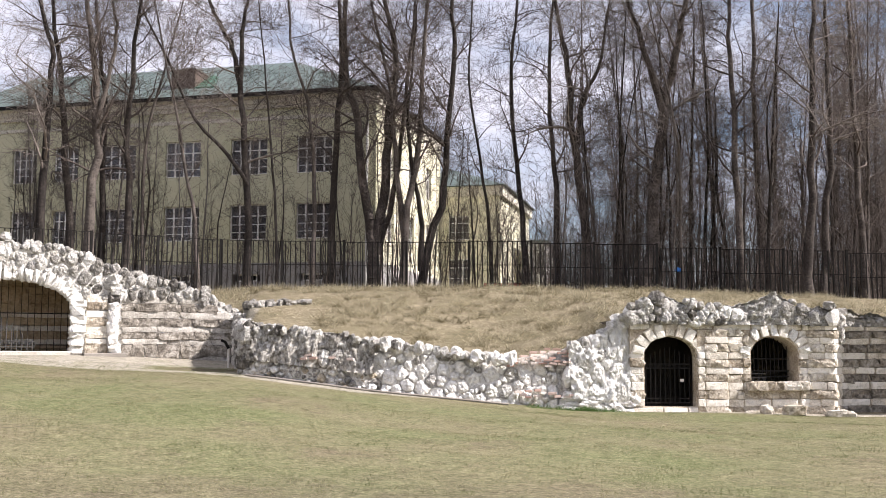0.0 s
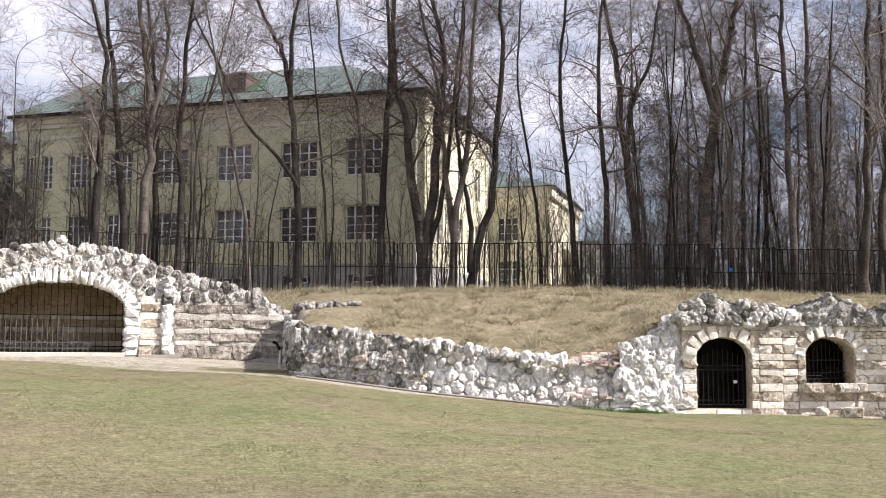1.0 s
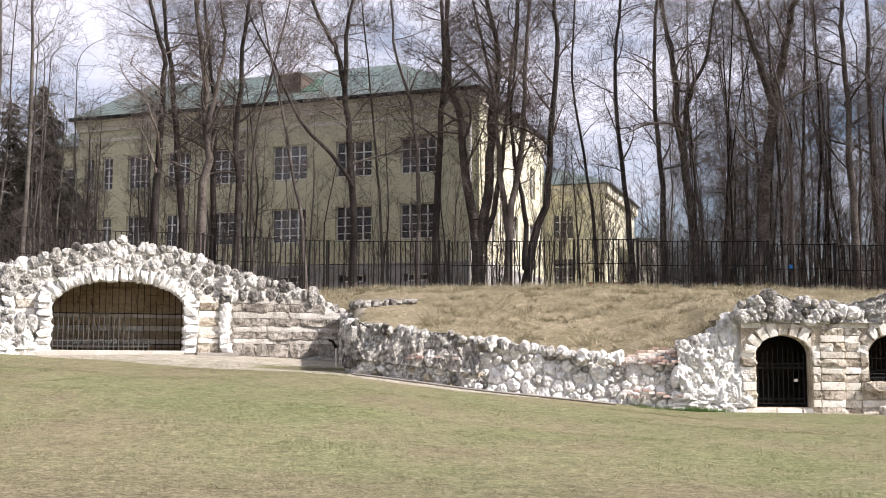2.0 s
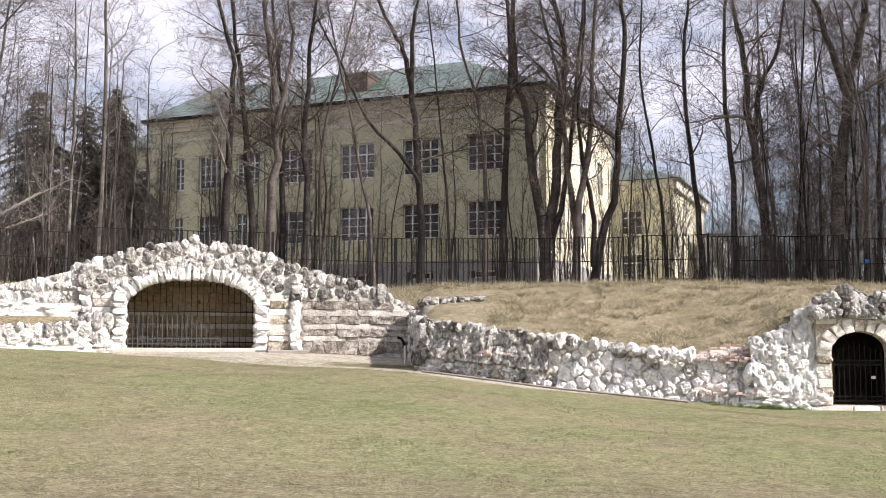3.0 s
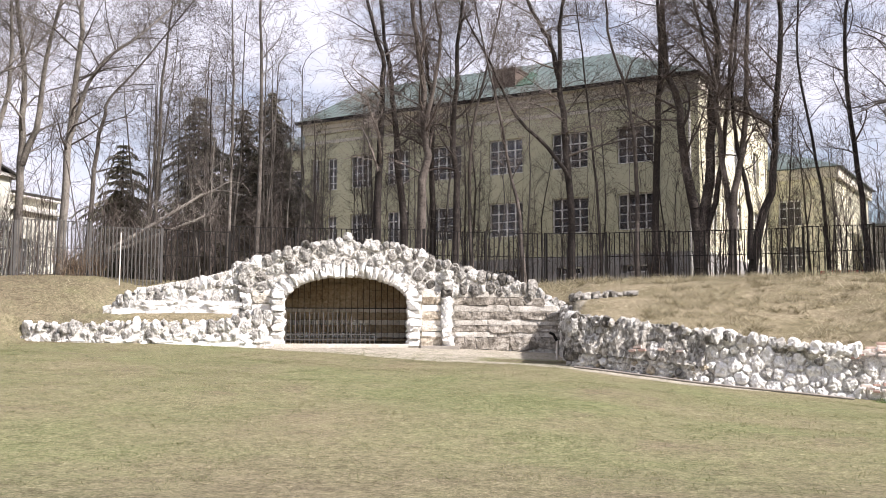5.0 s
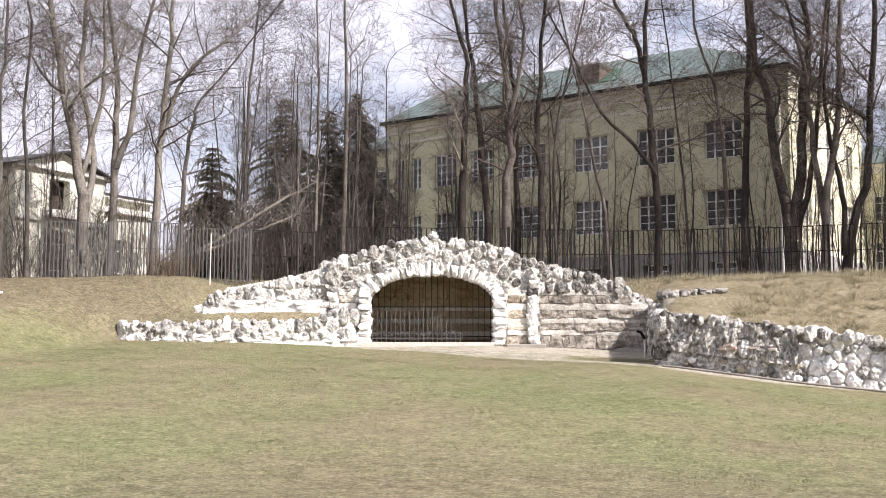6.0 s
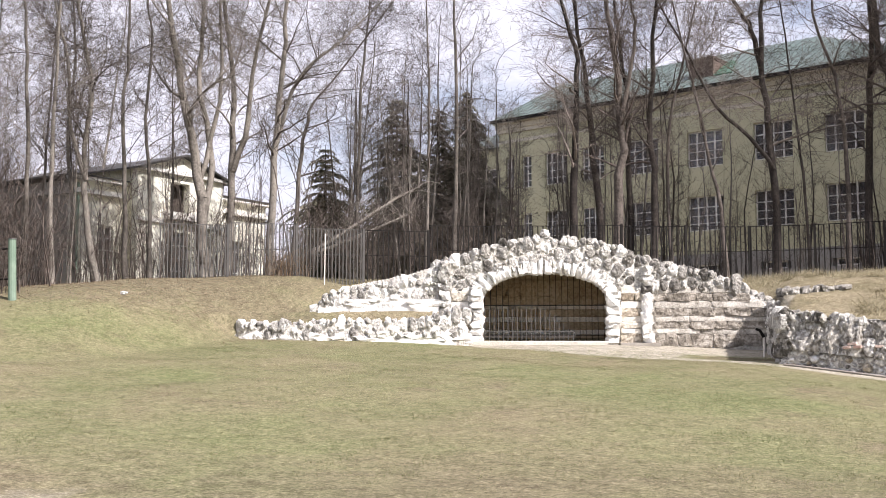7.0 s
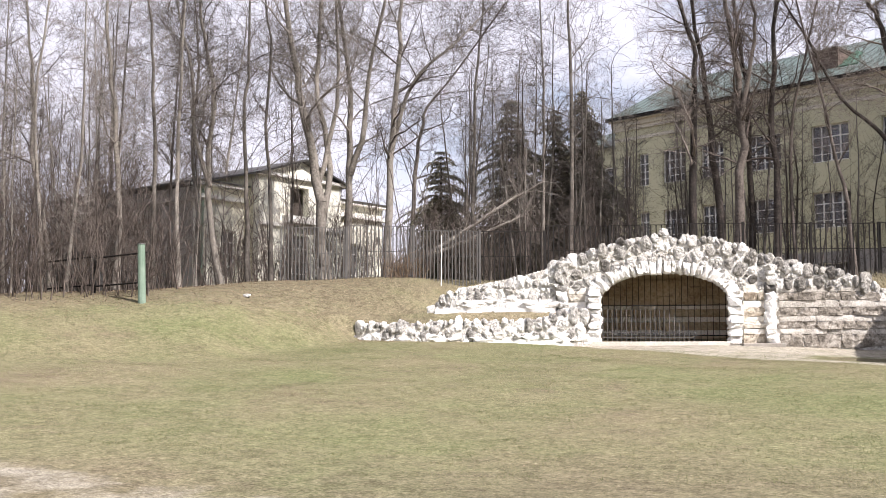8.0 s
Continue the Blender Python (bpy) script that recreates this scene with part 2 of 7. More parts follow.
def ground_material():
    m = bpy.data.materials.new("park_ground")
    m.use_nodes = True
    n, l = m.node_tree.nodes, m.node_tree.links
    b = n["Principled BSDF"]
    b.inputs["Roughness"].default_value = 0.95
    b.inputs["Specular IOR Level"].default_value = 0.1
    geo = n.new("ShaderNodeNewGeometry")

    def noise_tex(scale, detail=6.0, rough=0.6):
        q = n.new("ShaderNodeTexNoise")
        q.inputs["Scale"].default_value, q.inputs["Detail"].default_value, q.inputs["Roughness"].default_value = scale, detail, rough
        l.new(geo.outputs["Position"], q.inputs["Vector"])
        return q.outputs["Fac"]

    def ramp(fac, stops):
        r = n.new("ShaderNodeValToRGB")
        for i, (p, c) in enumerate(stops):
            e = r.color_ramp.elements[i] if i < 2 else r.color_ramp.elements.new(p)
            e.position, e.color = p, (*c, 1.0)
        l.new(fac, r.inputs["Fac"])
        return r.outputs["Color"]

    def mix(fac, a, c, blend="MIX"):
        q = n.new("ShaderNodeMix")
        q.data_type, q.blend_type = "RGBA", blend
        if isinstance(fac, float):
            q.inputs["Factor"].default_value = fac
        else:
            l.new(fac, q.inputs["Factor"])
        l.new(a, q.inputs["A"])
        l.new(c, q.inputs["B"])
        return q.outputs["Result"]

    def mask(channel, jitter, low, high):
        """The cover layer's channel, its edge broken up by noise."""
        a = n.new("ShaderNodeMath")
        a.operation, a.inputs[1].default_value, a.inputs[2].default_value = "MULTIPLY_ADD", 0.7, -0.35
        l.new(jitter, a.inputs[0])
        s = n.new("ShaderNodeMath")
        s.operation = "ADD"
        l.new(channel, s.inputs[0])
        l.new(a.outputs[0], s.inputs[1])
        r = n.new("ShaderNodeMapRange")
        r.inputs["From Min"].default_value, r.inputs["From Max"].default_value = low, high
        l.new(s.outputs[0], r.inputs["Value"])
        return r.outputs["Result"]

    big, medium, small, tiny = noise_tex(0.22), noise_tex(1.3), noise_tex(15.0, 8.0, 0.7), noise_tex(38.0, 6.0, 0.75)
    green = ramp(small, [(0.3, (0.07, 0.088, 0.036)), (0.5, (0.148, 0.163, 0.074)), (0.7, (0.262, 0.254, 0.145))])
    tan = ramp(small, [(0.3, (0.115, 0.092, 0.055)), (0.55, (0.235, 0.198, 0.13)), (0.75, (0.37, 0.32, 0.225))])
    lawn = mix(ramp(big, [(0.36, (0.10,) * 3), (0.66, (0.85,) * 3)]), green, tan)
    soil = ramp(small, [(0.3, (0.085, 0.063, 0.043)), (0.55, (0.175, 0.137, 0.096)), (0.75, (0.28, 0.235, 0.175))])
    lawn = mix(ramp(noise_tex(0.42, 7.0, 0.68), [(0.55, (0.0,) * 3), (0.68, (0.7,) * 3)]), lawn, soil)
    straw = ramp(small, [(0.28, (0.08, 0.064, 0.04)), (0.5, (0.235, 0.198, 0.132)), (0.75, (0.45, 0.395, 0.285))])
    thatch = ramp(small, [(0.3, (0.07, 0.06, 0.034)), (0.55, (0.165, 0.142, 0.085)), (0.75, (0.29, 0.25, 0.165))])
    straw = mix(ramp(noise_tex(0.8, 5.0, 0.65), [(0.44, (0.0,) * 3), (0.62, (0.85,) * 3)]), straw, thatch)
    litter = ramp(small, [(0.3, (0.06, 0.051, 0.033)), (0.5, (0.145, 0.123, 0.08)), (0.72, (0.27, 0.232, 0.16))])
    sand = ramp(small, [(0.3, (0.20, 0.175, 0.135)), (0.55, (0.38, 0.348, 0.288)), (0.75, (0.52, 0.485, 0.42))])
    cov = n.new("ShaderNodeVertexColor")
    cov.layer_name = "cover"
    sep = n.new("ShaderNodeSeparateColor")
    l.new(cov.outputs["Color"], sep.inputs["Color"])
    col = mix(mask(sep.outputs["Green"], medium, 0.35, 0.75), lawn, straw)
    col = mix(mask(sep.outputs["Blue"], medium, 0.3, 0.8), col, litter)
    col = mix(mask(sep.outputs["Red"], medium, 0.4, 0.65), col, sand)
    shade = ramp(tiny, [(0.33, (0.55,) * 3), (0.67, (1.38,) * 3)])
    col = mix(1.0, col, shade, "MULTIPLY")
    mottle = ramp(noise_tex(4.0, 7.0, 0.72), [(0.38, (0.79, 0.78, 0.77)), (0.6, (1.17, 1.17, 1.15))])
    col = mix(1.0, col, mottle, "MULTIPLY")
    l.new(col, b.inputs["Base Color"])
    bp = n.new("ShaderNodeBump")
    bp.inputs["Strength"].default_value, bp.inputs["Distance"].default_value = 0.6, 0.05
    l.new(small, bp.inputs["Height"])
    l.new(bp.outputs["Normal"], b.inputs["Normal"])
    return m


M_GROUND = ground_material()

# ---------------------------------------------------------------- helpers
rng = random.Random(7)
nrng = np.random.default_rng(7)


def smooth01(v):
    v = np.clip(v, 0.0, 1.0)
    return v * v * (3 - 2 * v)


def link_mesh(name, verts, faces, mat, parent=None, label="", shade_smooth=False):
    me = bpy.data.meshes.new(name)
    me.from_pydata(verts, [], faces)
    me.materials.append(mat)
    if shade_smooth:
        me.polygons.foreach_set("use_smooth", [True] * len(me.polygons))
    me.update()
    ob = new(name, me)
    if parent is not None:
        ob.parent = parent
    if label:
        ob["label"] = label
    return ob


def share(name, me, parent, m):
    """Another object on a mesh that exists already, at the pose m."""
    ob = new(name, me)
    ob.parent = parent
    ob.matrix_basis = m
    return ob


def root(name, place, label, category, group="", kind=""):
    ob = new(name)
    ob.empty_display_size = 0.2
    ob.location = place
    return tagged(ob, label, category, group, kind)


def np_mesh(name, verts, quads, mat, tris=None, shade_smooth=False):
    """A mesh from arrays: verts n x 3, quads m x 4, tris k x 3."""
    me = bpy.data.meshes.new(name)
    tris = np.zeros((0, 3), int) if tris is None else tris
    nq, nt = len(quads), len(tris)
    me.vertices.add(len(verts))
    me.vertices.foreach_set("co", np.asarray(verts, np.float32).ravel())
    me.loops.add(nq * 4 + nt * 3)
    me.loops.foreach_set("vertex_index", np.concatenate([np.asarray(quads, np.int32).ravel(), np.asarray(tris, np.int32).ravel()]))
    me.polygons.add(nq + nt)
    me.polygons.foreach_set("loop_start", np.concatenate([np.arange(nq) * 4, nq * 4 + np.arange(nt) * 3]).astype(np.int32))
    me.materials.append(mat)
    me.update(calc_edges=True)
    if shade_smooth:
        me.polygons.foreach_set("use_smooth", np.ones(nq + nt, bool))
    return me


class Solid:
    """Collects boxes and tubes in a frame of its own and links them as one mesh."""

    def __init__(self, to_world=None):
        self.v, self.f, self.fn = [], [], to_world or (lambda a, b, c: (a, b, c))

    def box(self, a0, a1, b0, b1, c0, c1):
        k = len(self.v)
        for c in (c0, c1):
            for a, b in ((a0, b0), (a1, b0), (a1, b1), (a0, b1)):
                self.v.append(self.fn(a, b, c))
        self.f += [(k, k + 3, k + 2, k + 1), (k + 4, k + 5, k + 6, k + 7)]
        for i in range(4):
            j = (i + 1) % 4
            self.f.append((k + i, k + j, k + 4 + j, k + 4 + i))
        return self

    def lintel(self, a0, a1, b0, b1, c0, c1, top):
        """A box whose underside runs from the height c0 at a0 to c1 at a1."""
        k = len(self.v)
        for ha, hb in ((c0, c1), (top, top)):
            self.v += [self.fn(a0, b0, ha), self.fn(a1, b0, hb), self.fn(a1, b1, hb), self.fn(a0, b1, ha)]
        self.f += [(k, k + 3, k + 2, k + 1), (k + 4, k + 5, k + 6, k + 7)]
        for i in range(4):
            j = (i + 1) % 4
            self.f.append((k + i, k + j, k + 4 + j, k + 4 + i))
        return self

    def poly(self, pts):
        k = len(self.v)
        self.v += [self.fn(*p) for p in pts]
        self.f.append(tuple(range(k, k + len(pts))))
        return self

    def tube(self, pts, radii, sides=6):
        k = len(self.v)
        pts = [Vector(self.fn(*p)) for p in pts]
        for i, p in enumerate(pts):
            d = (pts[min(i + 1, len(pts) - 1)] - pts[max(i - 1, 0)]).normalized()
            u = d.cross(Vector((0.3, 0.9, 0.31))).normalized()
            w = d.cross(u)
            r = radii[i] if isinstance(radii, (list, tuple)) else radii
            for s in range(sides):
                a = 2 * math.pi * s / sides
                self.v.append(tuple(p + (u * math.cos(a) + w * math.sin(a)) * r))
        for i in range(len(pts) - 1):
            for s in range(sides):
                t = (s + 1) % sides
                self.f.append((k + i * sides + s, k + i * sides + t, k + (i + 1) * sides + t, k + (i + 1) * sides + s))
        self.f.append(tuple(k + s for s in range(sides))[::-1])
        e = k + (len(pts) - 1) * sides
        self.f.append(tuple(e + s for s in range(sides)))
        return self

    def done(self, name, mat, parent=None, label="", bevel=0.0, weld=False):
        me = bpy.data.meshes.new(name)
        me.from_pydata(self.v, [], self.f)
        bm = bmesh.new()
        bm.from_mesh(me)
        if weld:
            bmesh.ops.remove_doubles(bm, verts=bm.verts, dist=0.0005)
        bmesh.ops.recalc_face_normals(bm, faces=bm.faces)
        if bevel:
            bmesh.ops.bevel(bm, geom=list(bm.edges), offset=bevel, segments=1, affect="EDGES")
        bm.to_mesh(me)
        bm.free()
        me.materials.append(mat)
        ob = new(name, me)
        if parent is not None:
            ob.parent = parent
            ob.matrix_parent_inverse = parent.matrix_basis.inverted()
        if label:
            ob["label"] = label
        return ob


# ---------------------------------------------------------------- plan of the retaining walls
# the grotto front: s along it to its right, o out of it towards the lawn
A_O = np.array([-13.70, 33.70])
A_E = np.array([0.9309, 0.3653])
A_N = np.array([0.3653, -0.9309])


def grotto(s, o, z):
    p = A_O + A_E * s + A_N * o
    return (p[0], p[1], z)


LOW_X = [-5.68, -4.49, -2.87, -1.24, 0.3, 1.75, 3.35, 4.29, 4.92, 5.45]
LOW_Y = [30.75, 30.48, 30.1, 29.76, 29.66, 29.66, 29.76, 29.92, 30.05, 30.16]
LOW_TOP = [2.62, 2.46, 2.27, 2.05, 1.80, 1.66, 1.95, 2.25, 2.75, 3.15]
DOOR_Y = 30.2
TURN = 0.11   # the door wall draws back as it goes


def plateau_height(x, y):
    az = np.degrees(np.arctan2(-x, y))
    left = np.interp(az, [20, 30, 36, 42, 49, 60, 90], [4.28, 4.32, 4.28, 4.1, 3.72, 3.3, 2.8])
    right = 4.22 - 0.03 * np.maximum(0, x - 3)
    base = np.where(az > 20, left, right)
    return base + 0.75 * smooth01((y - 45) / 10) * np.interp(az, [8, 20, 34, 38], [0.0, 1.0, 1.0, 0.4])


def lawn_height(x, y):
    d, az = np.hypot(x, y), np.degrees(np.arctan2(-x, y))
    k = 0.04 + 0.035 * np.tanh((az - 3) / 10)
    h = k * 1.5 * np.logaddexp((np.minimum(d, 60) - 12) / 1.5, 0)
    h = h - 0.09 * smooth01((d - 26) / 5) * np.interp(az, [6, 12, 26, 32], [0, 1, 1, 0])
    return np.where(y > -5, h, 0) * smooth01((y + 5) / 10)


def mound_height(x, y):
    """The dry mound over and behind the walls on the right."""
    soil = np.interp(x, LOW_X + [6.0, 14.0], [t - 0.18 for t in LOW_TOP[:-1]] + [2.8, 2.85, 2.75])
    rise = y - np.interp(x, LOW_X + [5.6, 14.0], LOW_Y + [30.2, 30.2]) - 0.3
    return soil + (plateau_height(x, y) - soil) * smooth01(rise / 11.5 + 0.06)


def ground_height(x, y):
    x, y = np.asarray(x, float), np.asarray(y, float)
    d, az = np.hypot(x, y), np.degrees(np.arctan2(-x, y))
    lawn = lawn_height(x, y)
    plat = plateau_height(x, y)
    s = (x - A_O[0]) * A_E[0] + (y - A_O[1]) * A_E[1]
    o = (x - A_O[0]) * A_N[0] + (y - A_O[1]) * A_N[1]
    # open bank beyond the walls
    begin = np.interp(az, [30, 36, 40, 46], [36.0, 35.6, 33.5, 28.0])
    bank = lawn + (np.maximum(plat, lawn) - lawn) * smooth01((d - begin) / (41.8 - begin))
    # behind the low wall and the door wall
    wall_y = np.interp(x, LOW_X, LOW_Y) + 0.62
    wall_y = np.where((x > 5.15) & (x < 12.2), 33.4, np.where(x >= 12.2, DOOR_Y + TURN * (x - 6.3) + 1.0, wall_y))
    back = y - wall_y
    mound = mound_height(x, y)
    right = np.where(back > 0, mound, lawn)
    # behind the grotto front
    room = np.where(np.abs(s) < 2.75, 3.6, 0.3)
    soil2 = np.interp(s, [-10.5, -7.7, -6.5, -3.5, 3.6, 5.0, 6.2, 7.3], [2.3, 2.9, 3.5, 4.0, 4.0, 3.75, 3.4, 2.9])
    back2 = -o - room
    mound2 = soil2 + (plat - soil2) * smooth01((-o - 0.3) / 6.5)
    join = smooth01((x + 10.5) / 5.5)
    mound2 = np.where(y > 36.0, mound2 * (1 - join) + mound * join, mound2)
    right = np.where((back > 0) & (y > 36.0), mound * join + mound2 * (1 - join), right)
    grot = np.where(back2 > 0, mound2, lawn)
    terrace = np.interp(s, [-10.6, -9.0, -3.0], [2.15, 2.40, 2.48]) + 0.38 * np.clip(1.0 - o, 0, 1)
    on_terrace = (s < -3.3) & (o < np.interp(s, [-10.5, -10.0, -8.5, -6.0, -4.0, -2.6], [0.4, 0.85, 1.0, 0.9, 0.7, 0.35])) & (back2 <= 0)
    grot = np.where(on_terrace, terrace, grot)
    # the open slope takes over past the upper wall's end
    past = smooth01((-7.2 - s) / 2.6)
    slope = np.maximum(bank, terrace - 0.55 * np.maximum(0, o))
    grot = np.where((o < 1.0) & (s < -7.2), grot * (1 - past) + slope * past, grot)
    grot = np.where((s < -6.8) & (o < 0.3), np.maximum(grot, terrace * 0 + bank - 0.25 * np.maximum(0, s + 9.0)), grot)
    fade = smooth01((-9.9 - s) / 1.2)
    out = np.where(x > np.interp(y, [30.7, 36.2], [-5.4, -6.62]), right, np.where(s > -9.9, grot, grot * (1 - fade) + bank * fade))
    swell = 0.03 * np.sin(x * 0.9 + 1.3 * np.sin(y * 0.5)) + 0.02 * np.sin(y * 1.7 + x * 0.4)
    return out + swell


def ground_at(x, y):
    return float(ground_height(np.array([x]), np.array([y]))[0])


# ---------------------------------------------------------------- ground
gx = np.concatenate([np.arange(-700, -70, 45), np.arange(-70, -36, 2.0), np.arange(-36, 18, 0.28), np.arange(18, 50, 2.0), np.arange(50, 701, 50)])
gy = np.concatenate([np.arange(-300, -10, 40), np.arange(-10, 7, 1.5), np.arange(7, 47, 0.28), np.arange(47, 80, 1.5), np.arange(80, 900, 60)])
GX, GY = np.meshgrid(gx, gy)
GZ = ground_height(GX, GY)
nx, ny = len(gx), len(gy)
idx = np.arange(nx * ny).reshape(ny, nx)
quads = np.stack([idx[:-1, :-1], idx[:-1, 1:], idx[1:, 1:], idx[1:, :-1]], -1).reshape(-1, 4)
g_me = np_mesh("ground", np.stack([GX, GY, GZ], -1).reshape(-1, 3), quads, M_GROUND, shade_smooth=True)
ground = tagged(new("ground", g_me), "sloping park ground with worn spring lawn, dry mound and leaf litter", "ground", kind="structure")
GS = (GX - A_O[0]) * A_E[0] + (GY - A_O[1]) * A_E[1]
GO = (GX - A_O[0]) * A_N[0] + (GY - A_O[1]) * A_N[1]
GD, GAZ = np.hypot(GX, GY), np.degrees(np.arctan2(-GX, GY))
front_low = np.interp(GX, LOW_X, LOW_Y) - GY
# sand path: before the grotto, along the low wall, and a track across the foreground
edge_d = np.interp(GAZ, [-25, -9, -3, 1, 4.6, 8, 13, 20, 24, 27], [40, 29.3, 29.4, 28.6, 27.8, 28.9, 30.6, 31.6, 33.0, 36.0])
before = np.where(GX >= -6.0, front_low > -0.4, GO > -0.5)
path_ab = smooth01((GD - edge_d) / 1.2 + 0.25) * before * (GS > -2.9)
path_d = smooth01((GY - 29.35) / 0.5) * (GY < 30.6) * (GX > 4.5) * (GX < 15)
path_c = 0.52 * smooth01((10.3 - GY + 0.12 * (GX + 10)) / 2.6) * smooth01((-4.0 - GX) / 4.0) * (GY > 2)
behind = np.where(GX > -6.3, (GY - np.interp(GX, LOW_X, LOW_Y) > 0.2), (GO < 0.9) & (GS > -10.2))
straw = np.where(behind, np.where(GX < -6.3, 0.45 + 0.45 * smooth01((GS + 8.5) / 3), 0.9), 0.0)
straw = np.maximum(straw, np.where(GS <= -7.0, smooth01((GD - 32.5) / 5) * 0.6, 0))
straw = np.maximum(straw, 0.36 * smooth01((17.0 - GD) / 5.0))
litter = 0.74 * smooth01((GD - 31.5) / 8.0) * smooth01((GAZ - 28) / 9)
litter = np.maximum(litter, smooth01((GY - 43.9) / 1.0))
litter = np.maximum(litter, 0.56 * smooth01((18.0 - GD) / 6.0))
litter = np.maximum(litter, smooth01((GD - 42.0) / 2.0) * (GAZ > 10))
# dark soil beside the end of the low wall, its cast shadow painted in
litter = np.maximum(litter, 1.1 * np.clip(1.0 - np.hypot((GX + 7.0) / 1.7, (GY - 31.7) / 0.7) ** 2, 0, 1) * (front_low > -1.6) * (GO > 0.1))
cov = np.stack([np.clip(0.64 * path_ab * np.clip(1 - 0.9 * np.clip(1.3 - np.hypot((GX + 7.0) / 1.6, (GY - 31.7) / 0.7), 0, 1), 0, 1) + path_d + path_c, 0, 1), straw, litter, np.ones_like(straw)], -1).reshape(-1, 4)
layer = g_me.color_attributes.new("cover", "FLOAT_COLOR", "POINT")
layer.data.foreach_set("color", cov.astype(np.float32).ravel())

# ---------------------------------------------------------------- the yellow school building
B_O = np.array([-3.58, 56.97])
B_TH = radians(13.5)
B_E = np.array([-math.cos(B_TH), math.sin(B_TH)])   # along the front, away from the near corner
B_D = np.array([math.sin(B_TH), math.cos(B_TH)])    # into the house


def school(s, d, z):
    p = B_O + B_E * s + B_D * d
    return (p[0], p[1], z)


def wall_with_holes(fn, s0, s1, z0, z1, holes, thick, name, mat, parent, label=""):
    ss = sorted({s0, s1, *[h[0] for h in holes], *[h[1] for h in holes]})
    zs = sorted({z0, z1, *[h[2] for h in holes], *[h[3] for h in holes]})
    sol = Solid(fn)
    for a, b in zip(ss, ss[1:]):
        for c, d in zip(zs, zs[1:]):
            ms, mz = (a + b) / 2, (c + d) / 2
            if not any(h[0] < ms < h[1] and h[2] < mz < h[3] for h in holes):
                sol.box(a, b, 0, thick, c, d)
    return sol.done(name, mat, parent, label, weld=True)


def window_mesh(width, height, columns, rows):
    """Casement frame with glazing bars, its glass and its sill, in a frame of its own: x across, y in, z up from the sill."""
    t = 0.07
    fr = Solid()
    for y in (0.0, 0.09):
        for d in (0.0, t):
            fr.v += [(d, y, d), (width - d, y, d), (width - d, y, height - d), (d, y, height - d)]
    for i in range(4):
        j = (i + 1) % 4
        fr.f += [(i, j, 4 + j, 4 + i), (8 + i, 12 + i, 12 + j, 8 + j), (i, 8 + i, 8 + j, j), (4 + i, 4 + j, 12 + j, 12 + i)]
    made = [fr.done("window", M_FRAME)]
    made.append(Solid().box(-0.1, width + 0.1, -0.12, 0.1, -0.07, -0.003).done("window_sill", M_FRAME))
    made.append(Solid().box(0.03, width - 0.03, 0.04, 0.046, 0.03, height - 0.03).done("pane", M_GLASS))
    for i in range(1, columns):
        x = width * i / columns
        made.append(Solid().box(x - 0.042, x + 0.042, 0.003, 0.085, t, height - t).done("mullion", M_FRAME))
    for z in rows:
        half = 0.03 if z > 0.6 else 0.018
        made.append(Solid().box(t, width - t, 0.006, 0.075, z * height - half, z * height + half).done("glazing_bar", M_FRAME))
    datas = [(o.name.split(".")[0], o.data) for o in made]
    for o in made:
        bpy.data.objects.remove(o)
    return datas


def put_window(datas, parent, place, heading):
    m = parent.matrix_basis.inverted() @ (Matrix.Translation(place) @ Matrix.Rotation(heading, 4, "Z"))
    w = share("window", datas[0][1], parent, m)
    for kind, me in datas[1:]:
        o = share(kind, me, w, Matrix())
        if kind == "pane":
            o.visible_shadow = False


house = root("school_building", school(0, 0, 5.0), "three-storey pale yellow stucco building with green hipped roof", "building")
# front windows: start, end along the front; two storeys and the basement
WIDE = [(2.45, 4.50), (6.20, 8.35), (10.15, 12.30), (14.12, 16.28), (17.75, 19.3), (20.4, 22.0)]
NARROW = [(23.05, 23.8), (24.40, 25.05)]
holes = []
for a, b in WIDE + NARROW:
    holes += [(a, b, 8.0, 9.95), (a, b, 11.58, 13.6)]
for a, b in WIDE[:5]:
    holes += [(a + 0.25, b - 0.25, 5.72, 6.12)]
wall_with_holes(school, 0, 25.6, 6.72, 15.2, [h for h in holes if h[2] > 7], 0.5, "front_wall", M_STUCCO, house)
wall_with_holes(lambda s, d, z: school(s, d - 0.06, z), -0.06, 25.66, 4.3, 6.72, [h for h in holes if h[2] < 7], 0.55, "plinth", M_PLINTH, house, "grey rendered plinth")
side = lambda a, b, z: school(b, a, z)
side_holes = [(2.2, 3.5, 8.0, 9.95), (2.2, 3.5, 11.58, 13.6), (6.6, 7.9, 8.0, 9.95), (6.6, 7.9, 11.58, 13.6), (10.8, 12.1, 8.0, 9.95), (10.8, 12.1, 11.58, 13.6)]
# sunlit side: its brightness put into a paler stucco than the front's
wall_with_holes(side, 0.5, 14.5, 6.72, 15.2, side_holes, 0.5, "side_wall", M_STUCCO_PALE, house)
Solid(school).box(-0.06, 0.5, 0.49, 14.5, 4.3, 6.715).done("plinth", M_PLINTH, house)
Solid(school).box(0, 25.6, 14.0, 14.5, 4.3, 15.2).done("back_wall", M_STUCCO, house)
Solid(school).box(25.1, 25.6, 0.5, 14.0, 4.3, 15.2).done("end_wall", M_STUCCO, house)
# slabs and inner wall coloured dark so the rooms look unlit
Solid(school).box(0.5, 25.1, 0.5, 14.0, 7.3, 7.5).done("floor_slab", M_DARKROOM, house)
